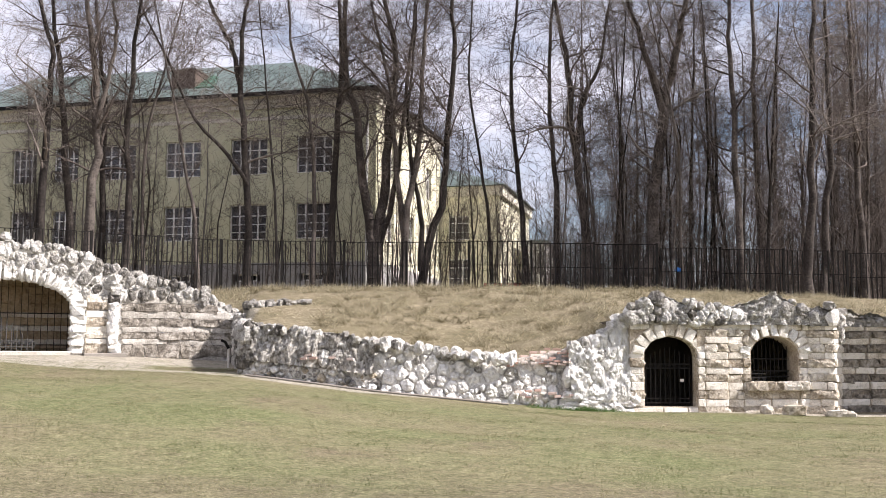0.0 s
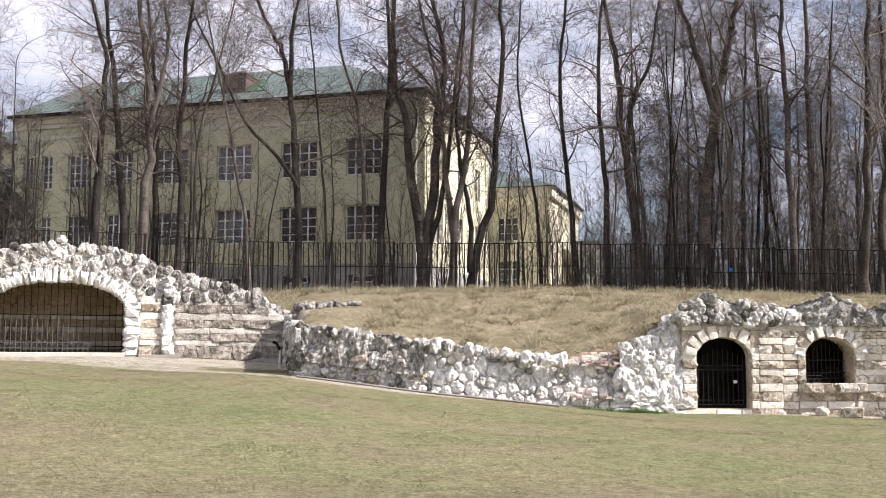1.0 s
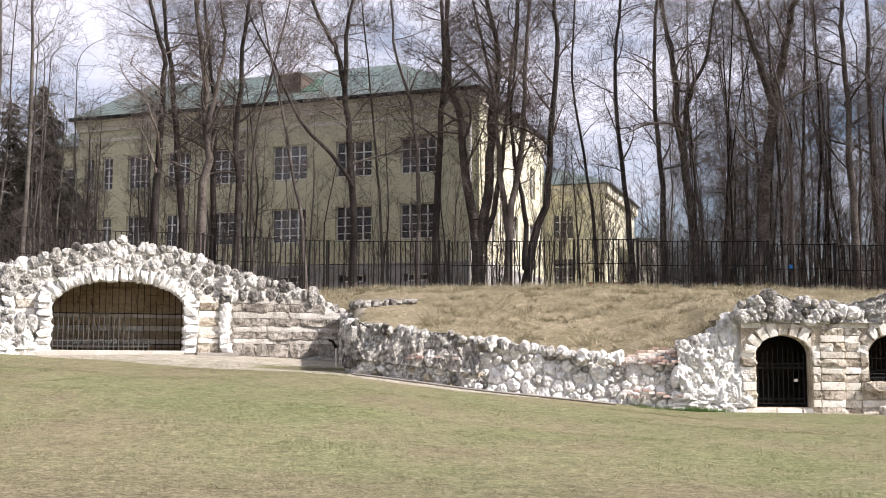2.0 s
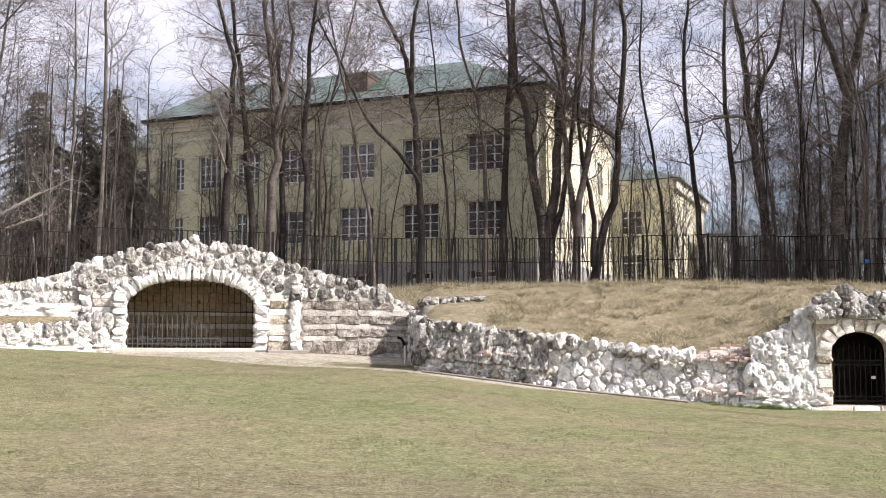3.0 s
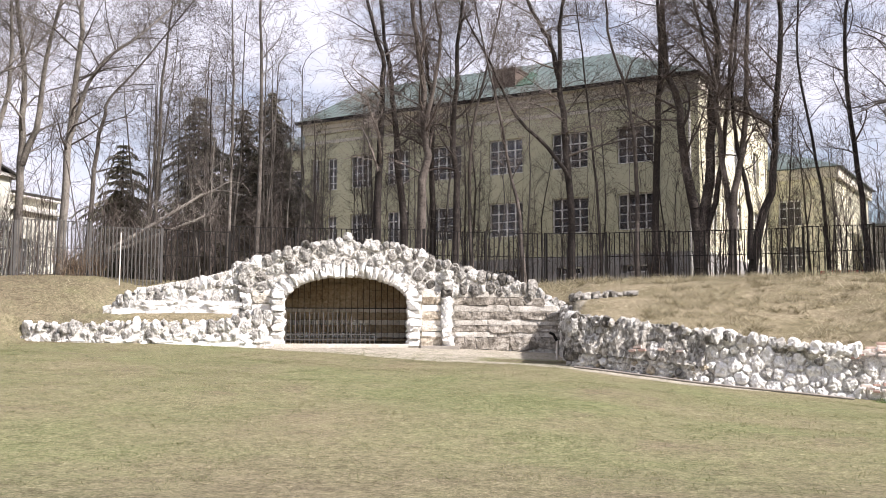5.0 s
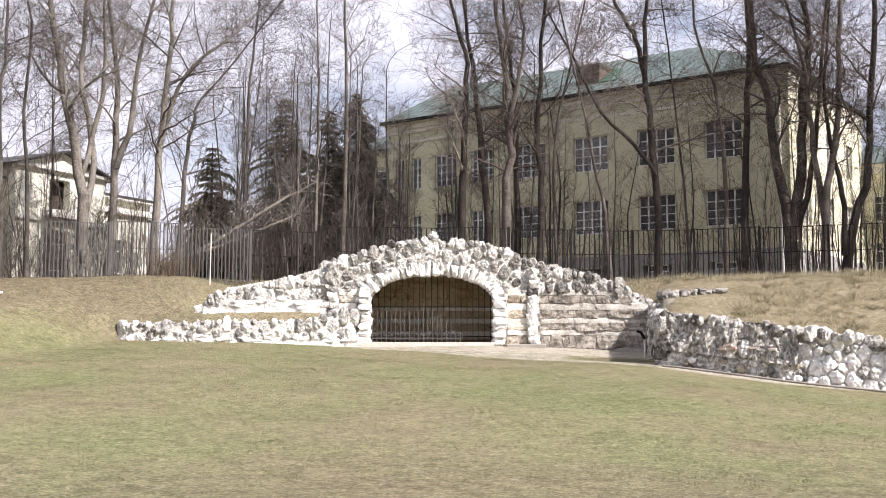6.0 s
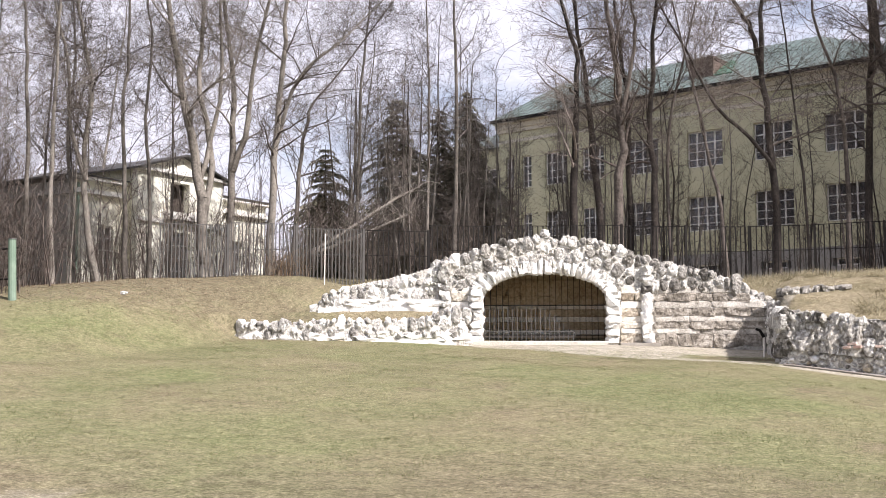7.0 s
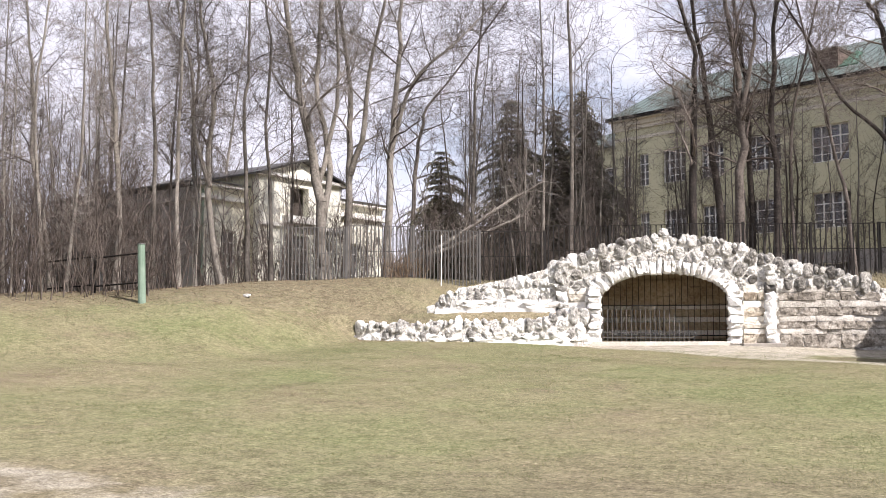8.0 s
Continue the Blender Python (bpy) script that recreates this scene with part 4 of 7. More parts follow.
# crown of grey stones over the arch, down to the course line on both sides
crown_base = lambda u: 3.5 if abs(s_of(u)) > HALF else soffit(s_of(u)) + 0.36
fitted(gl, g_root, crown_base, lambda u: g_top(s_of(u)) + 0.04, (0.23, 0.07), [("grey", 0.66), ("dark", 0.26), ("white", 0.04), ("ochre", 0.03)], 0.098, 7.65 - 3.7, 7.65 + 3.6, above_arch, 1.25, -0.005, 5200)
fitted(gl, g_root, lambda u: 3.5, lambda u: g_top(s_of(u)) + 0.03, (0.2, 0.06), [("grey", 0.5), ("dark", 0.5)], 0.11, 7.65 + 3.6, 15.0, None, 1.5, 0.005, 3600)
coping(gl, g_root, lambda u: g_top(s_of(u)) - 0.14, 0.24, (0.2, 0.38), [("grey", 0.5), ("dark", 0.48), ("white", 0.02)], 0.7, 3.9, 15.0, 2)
put_stone(g_root, ROCKS["grey"][2], Vector(grotto(0.02, -0.2, 5.36)), (0.26, 0.28, 0.34), 0.4, 0.2)
# voussoirs
for i in range(30):
    a = math.pi * (i + 0.5) / 30
    s, z = -HALF * math.cos(a), SPRING + (CROWN - SPRING) * math.sin(a)
    nrm = Vector((-math.cos(a) / HALF, math.sin(a) / (CROWN - SPRING))).normalized()
    ln = rng.uniform(0.36, 0.52)
    c = (s + nrm.x * ln * 0.46, z + nrm.y * ln * 0.46)
    tilt = math.atan2(nrm.x, nrm.y)
    put_stone(g_root, rng.choice(WHITE_BLOCKS + ROCKS["white"][:3]), Vector(grotto(c[0], -0.14 + rng.uniform(0, 0.09), c[1])), (rng.uniform(0.15, 0.25), 0.5, ln), math.atan2(A_E[1], A_E[0]) + rng.uniform(-0.15, 0.15), tilt + rng.uniform(-0.12, 0.12), "voussoir")
# jamb piers of rough white blocks
for sg in (-1, 1):
    z = FLOOR - 0.05
    while z < SPRING + 0.25:
        h = rng.uniform(0.16, 0.28)
        w = rng.uniform(0.36, 0.5)
        put_stone(g_root, rng.choice(WHITE_BLOCKS), Vector(grotto(sg * (HALF + w * 0.5 - 0.06), 0.0, z + h / 2)), (w, 0.62, h * 1.08), math.atan2(A_E[1], A_E[0]) + rng.uniform(-0.08, 0.08), rng.uniform(-0.05, 0.05))
        z += h
# rustic pilasters
for s0 in (3.35, -3.3):
    z = FLOOR - 0.05
    while z < (4.0 if s0 > 0 else 4.3):
        h = rng.uniform(0.2, 0.4)
        put_stone(g_root, pick([("white", 0.6), ("grey", 0.4)] if z < 3.3 or s0 < 0 else [("grey", 0.8), ("dark", 0.2)]), Vector(grotto(s0 + rng.uniform(-0.06, 0.06), 0.0, z + h / 2)), (rng.uniform(0.34, 0.46), 0.5, h * 1.25), math.atan2(A_E[1], A_E[0]) + rng.uniform(-0.2, 0.2), rng.uniform(-0.1, 0.1))
        z += h * 0.95
# coursed masonry: smooth white bands and rough darker ones, laid in turn
LEVELS = [(1.62, 2.03, 1), (2.03, 2.20, 0), (2.20, 2.43, 1), (2.43, 2.62, 0), (2.62, 2.88, 1), (2.88, 3.10, 0), (3.10, 3.36, 1), (3.36, 3.56, 0)]


def courses(parent, fn, s0, s1, levels, heading, proud=0.06, below=None, rocks=COURSE_ROCKS, blocks=BLOCKS, wide=(0.5, 1.1)):
    for z0, z1, rough in levels:
        s = s0
        while s < s1 - 0.05:
            w = min(rng.uniform(0.32, 0.8) if rough else rng.uniform(*wide), s1 - s)
            if s1 - s - w < 0.14:
                w = s1 - s
            if below and z1 > below(s + w / 2):
                s += w
                continue
            if rough:
                put_stone(parent, rng.choice(rocks), Vector(fn(s + w / 2, -0.125 + rng.uniform(0, 0.05), (z0 + z1) / 2 + rng.uniform(-0.012, 0.012))), (w * 1.07, 0.34, (z1 - z0) * rng.uniform(1.02, 1.14)), heading + rng.uniform(-0.05, 0.05), rng.uniform(-0.04, 0.04))
            else:
                put_stone(parent, rng.choice(blocks), Vector(fn(s + w / 2, -0.15 + proud * rng.uniform(0.3, 1.0), (z0 + z1) / 2 + rng.uniform(-0.008, 0.008))), (w * 1.0, 0.34, (z1 - z0) * rng.uniform(0.96, 1.04)), heading + rng.uniform(-0.02, 0.02), rng.uniform(-0.014, 0.014), "block")
            s += w


a_head = math.atan2(A_E[1], A_E[0])
# right of the arch the shade is painted in by the darker stones
courses(g_root, grotto, 3.6, 7.35, LEVELS, a_head, 0.04, lambda s: g_top(s) - 0.22, SHADED_ROCKS, SHADED_BLOCKS, (1.0, 1.9))
courses(g_root, grotto, 2.5, 3.15, LEVELS, a_head)
courses(g_root, grotto, -3.1, -2.5, LEVELS, a_head)
Solid(grotto).box(-2.4, 2.35, -0.5, 0.35, 1.55, 1.80).done("threshold", M_SILL, g_root, "long worn limestone threshold", 0.02)
Solid(grotto).box(2.45, 3.75, 0.0, 0.4, 1.5, 1.74).done("step", M_STRIP, g_root, "low stone step", 0.02)

# vaulted chamber behind the arch
chamber = root("grotto_chamber", grotto(0, -2, FLOOR), "shallow vaulted chamber with banded ochre back wall", "room", kind="structure")
Solid(grotto).box(-2.9, 2.9, -3.6, -3.2, 1.4, 4.6).done("back_wall", M_VAULT, chamber)
Solid(grotto).box(-2.9, -2.45, -3.2, -0.75, 1.4, 4.6).done("side_wall", M_VAULT, chamber)
Solid(grotto).box(2.45, 2.9, -3.2, -0.75, 1.4, 4.6).done("side_wall", M_VAULT, chamber)
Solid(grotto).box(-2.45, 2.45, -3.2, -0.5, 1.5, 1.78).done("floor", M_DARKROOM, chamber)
vault = Solid(grotto)
for i in range(16):
    a0, a1 = -2.45 + 4.9 * i / 16, -2.45 + 4.9 * (i + 1) / 16
    zc = lambda q: 3.25 + 1.05 * math.sqrt(max(0.0, 1 - (q / 2.46) ** 2))
    vault.box(a0, a1, -3.2, -0.75, (zc(a0) + zc(a1)) / 2, 4.75)
vault.done("vault", M_VAULT, chamber)
CHAMBER_ROCKS = [rock_mesh("stone", M_VAULT, 170 + i, 0.4, 0.14) for i in range(6)]
for z0, z1 in ((1.82, 2.05), (2.22, 2.5), (2.68, 2.95), (3.12, 3.42), (3.42, 3.74), (3.74, 4.0)):
    s = -2.45
    while s < 2.4:
        w = min(rng.uniform(0.28, 0.7), 2.45 - s)
        put_stone(chamber, rng.choice(CHAMBER_ROCKS), Vector(grotto(s + w / 2, -3.2 + rng.uniform(0, 0.05), (z0 + z1) / 2)), (w * 1.05, 0.22, (z1 - z0) * 1.06), a_head, rng.uniform(-0.03, 0.03))
        s += w
for k, (z0, z1) in enumerate(((2.05, 2.22), (2.5, 2.68), (2.95, 3.12))):
    s = -2.45
    while s < 2.4:
        w = min(rng.uniform(0.5, 0.9), 2.45 - s)
        put_stone(chamber, rng.choice(BLOCKS), Vector(grotto(s + w / 2, -3.16, (z0 + z1) / 2)), (w * 0.98, 0.2, z1 - z0), a_head, 0, "block")
        s += w
tagged(Solid(grotto).box(-2.45, 2.45, -3.6, -0.76, 4.752, 4.80).done("chamber_roof", M_STRAW), "turf-covered roof of the grotto chamber", "roof", kind="structure")

# ---------------------------------------------------------------- walls on the left of the grotto
upper = root("upper_terrace_wall", grotto(-5.6, 0, 2.7), "bright white rubble wall stepping down from the grotto", "wall", kind="structure")
ul = Line([tuple(grotto(-7.9, 0.05, 0)[:2]), tuple(grotto(-3.55, 0.05, 0)[:2])])
u_top = interp_of([0, 1.0, 2.4, 3.3, 4.35], [2.9, 3.5, 3.75, 3.9, 4.2])
band = Line([tuple(grotto(-7.6, 0.16, 0)[:2]), tuple(grotto(-3.5, 0.16, 0)[:2])])
wall_core(band, lambda u: 2.5, lambda u: 3.2 - 0.3 * (u < 0.5), 0.3, "smooth_band", M_TUFA_WHITE, upper, step=0.08, wave=0.08)
rubble_face(band, upper, lambda u: 2.62, lambda u: 3.16 - 0.3 * (u < 0.5), (0.3, 0.6), (0.14, 0.24), [("white", 1.0)], 0.16, keep=lambda u, z: rng.random() < 0.7)
wall_core(ul, lambda u: 2.6, lambda u: u_top(u) - 0.1, 0.5, "core", M_WHITEWASH, upper)
fitted(ul, upper, lambda u: 3.14, lambda u: u_top(u) + 0.03, (0.2, 0.075), [("white", 0.22), ("grey", 0.74), ("ochre", 0.02)], 0.108, tall=1.3, proud=-0.025, tries=2400)
coping(ul, upper, lambda u: u_top(u) - 0.12, 0.24, (0.16, 0.3), [("white", 0.2), ("grey", 0.8)], 0.5)
lower = root("lower_terrace_wall", grotto(-6.5, 1.2, 1.8), "low retaining wall of upright white tufa stones", "wall", kind="structure")
lpts = [(-10.75, 0.2), (-10.6, 0.75), (-10.0, 1.15), (-8.5, 1.3), (-6.0, 1.2), (-4.0, 1.0), (-2.55, 0.65)]
ll = Line([tuple(grotto(s, o, 0)[:2]) for s, o in lpts])
l_top = interp_of([0, 1.2, 4, 7.0, 8.6], [2.12, 2.34, 2.44, 2.5, 2.85])
wall_core(ll, lambda u: 1.2, lambda u: l_top(u) - 0.1, 0.5, "core", M_WHITEWASH, lower)
foot = interp_of([0, 2.0, 5.0, 8.6], [1.72, 1.80, 1.92, 2.02])
rubble_face(ll, lower, lambda u: 1.62, foot, (0.3, 0.7), (0.14, 0.24), [("white", 0.97), ("ochre", 0.03)], 0.24)
fitted(ll, lower, lambda u: foot(u) - 0.06, lambda u: l_top(u) + 0.04, (0.19, 0.07), [("white", 0.2), ("grey", 0.76), ("ochre", 0.02)], 0.114, tall=1.7, proud=-0.025, tries=3000)
coping(ll, lower, lambda u: l_top(u) - 0.12, 0.22, (0.14, 0.28), [("white", 0.15), ("grey", 0.85)], 0.45, rows=1)

# a last row of stones running out into the mound
tail = root("stone_row", (-5.6, 36.1, 3.0), "row of weathered grey stones half sunk in the mound", "stones")
for i in range(17):
    x = -6.9 + 2.3 * (i + rng.uniform(-0.3, 0.3)) / 16
    y = 35.7 + 0.3 * (x + 6.9) + rng.uniform(-0.12, 0.12)
    h = rng.uniform(0.2, 0.38) * (1.15 - 0.03 * i)
    put_stone(tail, rng.choice(ROCKS["dark"]), Vector((x, y, ground_at(x, y) + h * 0.2)), (rng.uniform(0.2, 0.36), 0.3, h), rng.uniform(0, 6.28), rng.uniform(-0.3, 0.3))

# ---------------------------------------------------------------- the low curved wall
low_line = Line(list(zip(LOW_X, LOW_Y)))
lu = low_line.u
low_top = interp_of(lu, LOW_TOP)
low_base = lambda u: ground_at(*(low_line.at(u) + low_line.out(u) * 0.5)) - 0.06
lowwall = root("low_curved_wall", (-1, 31, 0.6), "low curved retaining wall of stained tufa, patched with brick", "wall", kind="structure")
third = lu[2] + 1.0
wall_core(low_line, lambda u: low_base(u) - 0.4, lambda u: low_top(u) - 0.1, 0.55, "core", M_WHITEWASH, lowwall, step=0.1, wave=0.08, lean=0.26)
# rain-streaked crags over a white band with loose rubble at its foot, then open white rubble
left_part = Line([tuple(low_line.at(third * k / 12) + low_line.out(third * k / 12) * 0.12) for k in range(13)])
proud_part = Line([tuple(low_line.at(third * k / 12) + low_line.out(third * k / 12) * 0.03) for k in range(13)])
crag(left_part, lambda u: low_base(u) + 0.5, lambda u: low_top(u) - 0.02, 0.5, "crag", M_STREAKED, lowwall, 0.26, 0.05, "grey rain-streaked craggy upper part", 26, 0.26)
wall_core(proud_part, lambda u: low_base(u) - 0.1, lambda u: low_base(u) + 0.70 + 0.09 * math.sin(u * 2.0) + 0.06 * math.sin(u * 5.3), 0.25, "white_band", M_WHITEWASH, lowwall, step=0.08, wave=0.16, lean=0.2)
fitted(low_line, lowwall, lambda u: low_base(u) - 0.04, lambda u: low_base(u) + 0.52, (0.16, 0.055), [("grey", 0.6), ("white", 0.22), ("ochre", 0.08), ("dark", 0.1)], 0.102, 0.0, third, None, 0.75, 0.03, 2600, 0.2)
fitted(low_line, lowwall, lambda u: low_base(u) + 0.62, lambda u: low_top(u), (0.22, 0.09), [("grey", 0.5), ("dark", 0.5)], 0.102, 0.0, third, lambda u, z: noise.noise(Vector((u * 0.9, z * 1.3, 8.1))) > 0.2, 1.5, 0.04, 1200, 0.26)
in_patch = lambda u, z: lu[5] + 0.25 < u < lu[6] + 0.2 and z > low_top(u) - 0.5
fitted(low_line, lowwall, lambda u: low_base(u) - 0.04, lambda u: low_top(u) + 0.05, (0.21, 0.07), [("white", 0.85), ("grey", 0.13), ("ochre", 0.02)], 0.085, third, lu[6], lambda u, z: not in_patch(u, z), 1.2, -0.05, 3000, 0.26)
rubble_face(low_line, lowwall, low_base, lambda u: low_base(u) + 0.5, (0.16, 0.34), (0.1, 0.2), [("white", 1.0)], 0.26, lu[6], lu[9])
rise_part = Line([tuple(low_line.at(lu[6] + 0.12 + (lu[9] - lu[6] - 0.12) * k / 8) + low_line.out(lu[7]) * 0.12) for k in range(9)])
crag(rise_part, lambda u: low_base(lu[6] + u) + 0.35, lambda u: low_top(lu[6] + 0.12 + u) - 0.04, 0.5, "crag", M_TUFA_WHITE, lowwall, 0.26, 0.04, "bright white craggy rising end", 44, 0.14)
fitted(low_line, lowwall, lambda u: low_base(u) + 0.42, lambda u: low_top(u) - 0.05, (0.2, 0.06), [("white", 0.92), ("grey", 0.08)], 0.075, lu[6] + 0.15, lu[9], lambda u, z: noise.noise(Vector((u * 1.4, z * 1.2, 2.1))) > -0.12, 1.5, 0.06, 1600, 0.12)


def shards(line, parent, zt, spacing, height, weights, thick, u0, u1):
    """Thin slabs set on edge along the top, ragged."""
    u = u0
    while u < u1:
        p, o = line.at(u), line.out(u)
        h = rng.uniform(*height)
        out = -rng.uniform(0.02, thick)
        put_stone(parent, pick(weights), Vector((p[0] + o[0] * out, p[1] + o[1] * out, zt(u) + h * 0.12)), (rng.uniform(0.1, 0.34), rng.uniform(0.2, 0.4), h), math.atan2(o[0], -o[1]) + rng.uniform(-0.7, 0.7), rng.uniform(-0.45, 0.45))
        u += spacing * rng.uniform(0.6, 1.3)


shards(low_line, lowwall, lambda u: low_top(u) - 0.12, 0.21, (0.16, 0.4), [("grey", 0.6), ("dark", 0.3), ("white", 0.1)], 0.45, 0, lu[4])
shards(low_line, lowwall, lambda u: low_top(u) - 0.12, 0.26, (0.16, 0.38), [("grey", 0.3), ("white", 0.7)], 0.45, lu[4], lu[5] + 0.3)
shards(low_line, lowwall, lambda u: low_top(u) - 0.1, 0.15, (0.2, 0.36), [("grey", 0.7), ("white", 0.3)], 0.45, lu[6] + 0.2, lu[9])
# return end of the low wall towards the grotto front
ret = Line([tuple(grotto(7.2, 0.1, 0)[:2]), (LOW_X[0], LOW_Y[0])])
r_top = interp_of([0, 1.5, 5.0], [3.12, 2.8, 2.54])
wall_core(ret, lambda u: 1.0, lambda u: r_top(u) - 0.1, 0.5, "return_core", M_STREAKED, lowwall, wave=0.1)
fitted(ret, lowwall, lambda u: 1.4, r_top, (0.24, 0.08), [("grey", 0.6), ("dark", 0.4)], 0.108, tall=1.4, proud=-0.025, tries=1200)
coping(ret, lowwall, lambda u: r_top(u) - 0.16, 0.28, (0.2, 0.34), [("grey", 0.5), ("dark", 0.5)], 0.5)
# brick patch near its end
brick_me = Solid().box(-0.125, 0.125, -0.06, 0.06, -0.032, 0.032).done("brick", M_BRICK, bevel=0.006)
brick_data = brick_me.data
bpy.data.objects.remove(brick_me)


def lay_bricks(u0, u1, zb, zt, chance, out0):
    """Broken courses of brick showing in the wall's face."""
    z, row = zb(u0), 0
    top = max(zt(u0), zt(u1), zt((u0 + u1) / 2))
    while z < top:
        u = u0 + (row % 2) * 0.13
        while u < u1:
            if zb(u) - 0.04 < z < zt(u) and rng.random() < chance:
                p, o = low_line.at(u), low_line.out(u)
                out = out0 + rng.uniform(-0.055, 0.05) - 0.24 * (z - low_base(u))
                share("brick", brick_data, lowwall, lowwall.matrix_basis.inverted() @ Matrix.Translation((p[0] + o[0] * out, p[1] + o[1] * out, z + 0.03 * math.sin(3.1 * u) + rng.uniform(-0.008, 0.008))) @ Matrix.Rotation(math.atan2(o[0], -o[1]) + rng.uniform(-0.22, 0.22), 4, "Z") @ Matrix.Rotation(rng.uniform(-0.09, 0.09), 4, "Y") @ Matrix.Diagonal((rng.uniform(0.62, 1.0), 1.0, rng.uniform(0.85, 1.08), 1.0)))
            u += 0.265
        z += 0.078
        row += 1


lay_bricks(lu[5] + 0.75, lu[6] + 0.3, lambda u: low_top(u) - 0.5, lambda u: low_top(u) - 0.02, 0.8, 0.14)
lay_bricks(lu[5] + 0.1, lu[5] + 0.8, lambda u: low_top(u) - 0.24, lambda u: low_top(u) - 0.04, 0.85, 0.14)
lay_bricks(lu[5] + 0.3, lu[6] + 0.2, lambda u: low_base(u) + 0.30, lambda u: low_base(u) + 0.52, 0.6, 0.16)
lay_bricks(lu[1] + 0.7, lu[2] + 0.5, lambda u: low_base(u) + 0.72, lambda u: low_base(u) + 0.9, 0.45, 0.26)

# ---------------------------------------------------------------- the door and window wall
dw = root("door_wall", (8, DOOR_Y, 0), "banded limestone grotto wall with barred doorway and window", "wall", kind="structure")
D_HEAD = math.atan(TURN)


def door(s, o, z):
    k = TURN * (s - 6.3)
    return (s * (1 + k / DOOR_Y) + 0.11 * o, DOOR_Y + k - 0.994 * o, z)


D_TOP = interp_of([5.2, 5.6, 6.05, 6.5, 7.0, 7.4, 8.0, 8.8, 9.3, 9.8, 10.1, 10.6, 11.2, 12.0, 14.0], [3.1, 3.3, 3.42, 3.35, 3.2, 3.13, 3.1, 3.3, 3.46, 3.3, 3.1, 3.1, 3.14, 2.97, 2.9])


def opening(s):
    if 5.58 < s < 7.0:
        return (0.3, 1.72 + 0.50 * math.sqrt(max(0.0, 1 - ((s - 6.29) / 0.71) ** 2)))
    if 8.53 < s < 9.83:
        return (0.96, 1.74 + 0.50 * math.sqrt(max(0.0, 1 - ((s - 9.18) / 0.65) ** 2)))
    return None


core = Solid(door)
de = sorted(set([round(5.2 + 0.05 * i, 3) for i in range(98)] + [5.58, 7.0, 8.53, 9.83]))
for a, b in zip(de, de[1:]):
    m = (a + b) / 2
    hole = opening(m)
    t = 2.62
    if hole:
        ha, hb = opening(max(a, m - 0.0245)), opening(min(b, m + 0.0245))
        back = -0.3 if m < 7.4 else -0.75
        core.box(a, b, back, 0, -0.4, hole[0])
        core.lintel(a, b, back, 0, (ha or hole)[1], (hb or hole)[1], t)
    else:
        core.box(a, b, -0.3 if m < 7.4 else -0.75, 0, -0.4, t)
core.done("core", M_MORTAR, dw)
Solid(door).box(10.9, 16.0, -1.1, -0.55, -0.4, 2.6).done("recessed_core", M_MORTAR, dw)
D_LEVELS = [(0.02, 0.30, 1), (0.30, 0.50, 0), (0.50, 0.76, 1), (0.76, 0.97, 0), (0.97, 1.20, 1), (1.20, 1.38, 0), (1.38, 1.62, 1), (1.62, 1.80, 0), (1.80, 2.04, 1), (2.04, 2.22, 0), (2.22, 2.42, 1)]
courses(dw, lambda s, o, z: door(s, o + 0.1, z), 7.22, 7.87, D_LEVELS, D_HEAD)
Solid(door).box(7.02, 7.84, -0.1, 0.09, -0.3, 2.42).done("pier", M_MORTAR, dw)
courses(dw, door, 7.87, 8.3, D_LEVELS, D_HEAD)
courses(dw, door, 8.3, 9.8, D_LEVELS[:4], D_HEAD)
courses(dw, door, 9.86, 10.15, D_LEVELS, D_HEAD)
courses(dw, door, 8.3, 8.5, D_LEVELS[4:8], D_HEAD)
courses(dw, door, 5.2, 5.56, D_LEVELS[1:8], D_HEAD)
courses(dw, lambda s, o, z: door(s, o + 0.08, z), 7.02, 7.22, D_LEVELS[1:8], D_HEAD)
courses(dw, door, 5.2, 7.3, [(0.0, 0.28, 0)], D_HEAD)
courses(dw, door, 5.2, 10.15, [(2.42, 2.60, 0)], D_HEAD)
# a pier of two facets, one turned from the sun, then the wall set back beyond it
P_A, P_B, P_C = (np.array(door(s, o, 0)[:2]) for s, o in ((10.08, 0.02), (10.70, 0.24), (11.10, -0.2)))
for p, q in ((P_A, P_B), (P_B, P_C)):
    e = (q - p) / np.hypot(*(q - p))
    courses(dw, lambda s, o, z: (*(p + e * s + np.array([e[1], -e[0]]) * o), z), 0.0, float(np.hypot(*(q - p))), D_LEVELS + [(2.42, 2.60, 0)], math.atan2(e[1], e[0]), 0.03, None, COURSE_ROCKS, BLOCKS, (0.3, 0.6))
pier = Solid()
ring = [door(s, o, 0)[:2] for s, o in ((10.12, -0.05), (10.69, 0.14), (11.0, -0.2), (11.0, -0.7), (10.12, -0.7))]
for z, flip in ((-0.3, -1), (2.6, 1)):
    pier.poly([(x, y, z) for x, y in ring][::flip])
for (x0, y0), (x1, y1) in zip(ring, ring[1:] + ring[:1]):
    pier.poly([(x0, y0, -0.3), (x1, y1, -0.3), (x1, y1, 2.6), (x0, y0, 2.6)])
pier.done("pier", M_MORTAR, dw, weld=True)
# rough courses of the recess darkened in colour for its shade
courses(dw, lambda s, o, z: door(s, o - 0.52, z), 11.0, 14.5, D_LEVELS + [(2.42, 2.60, 0)], D_HEAD, 0.06, None, SHADED_ROCKS, BLOCKS)
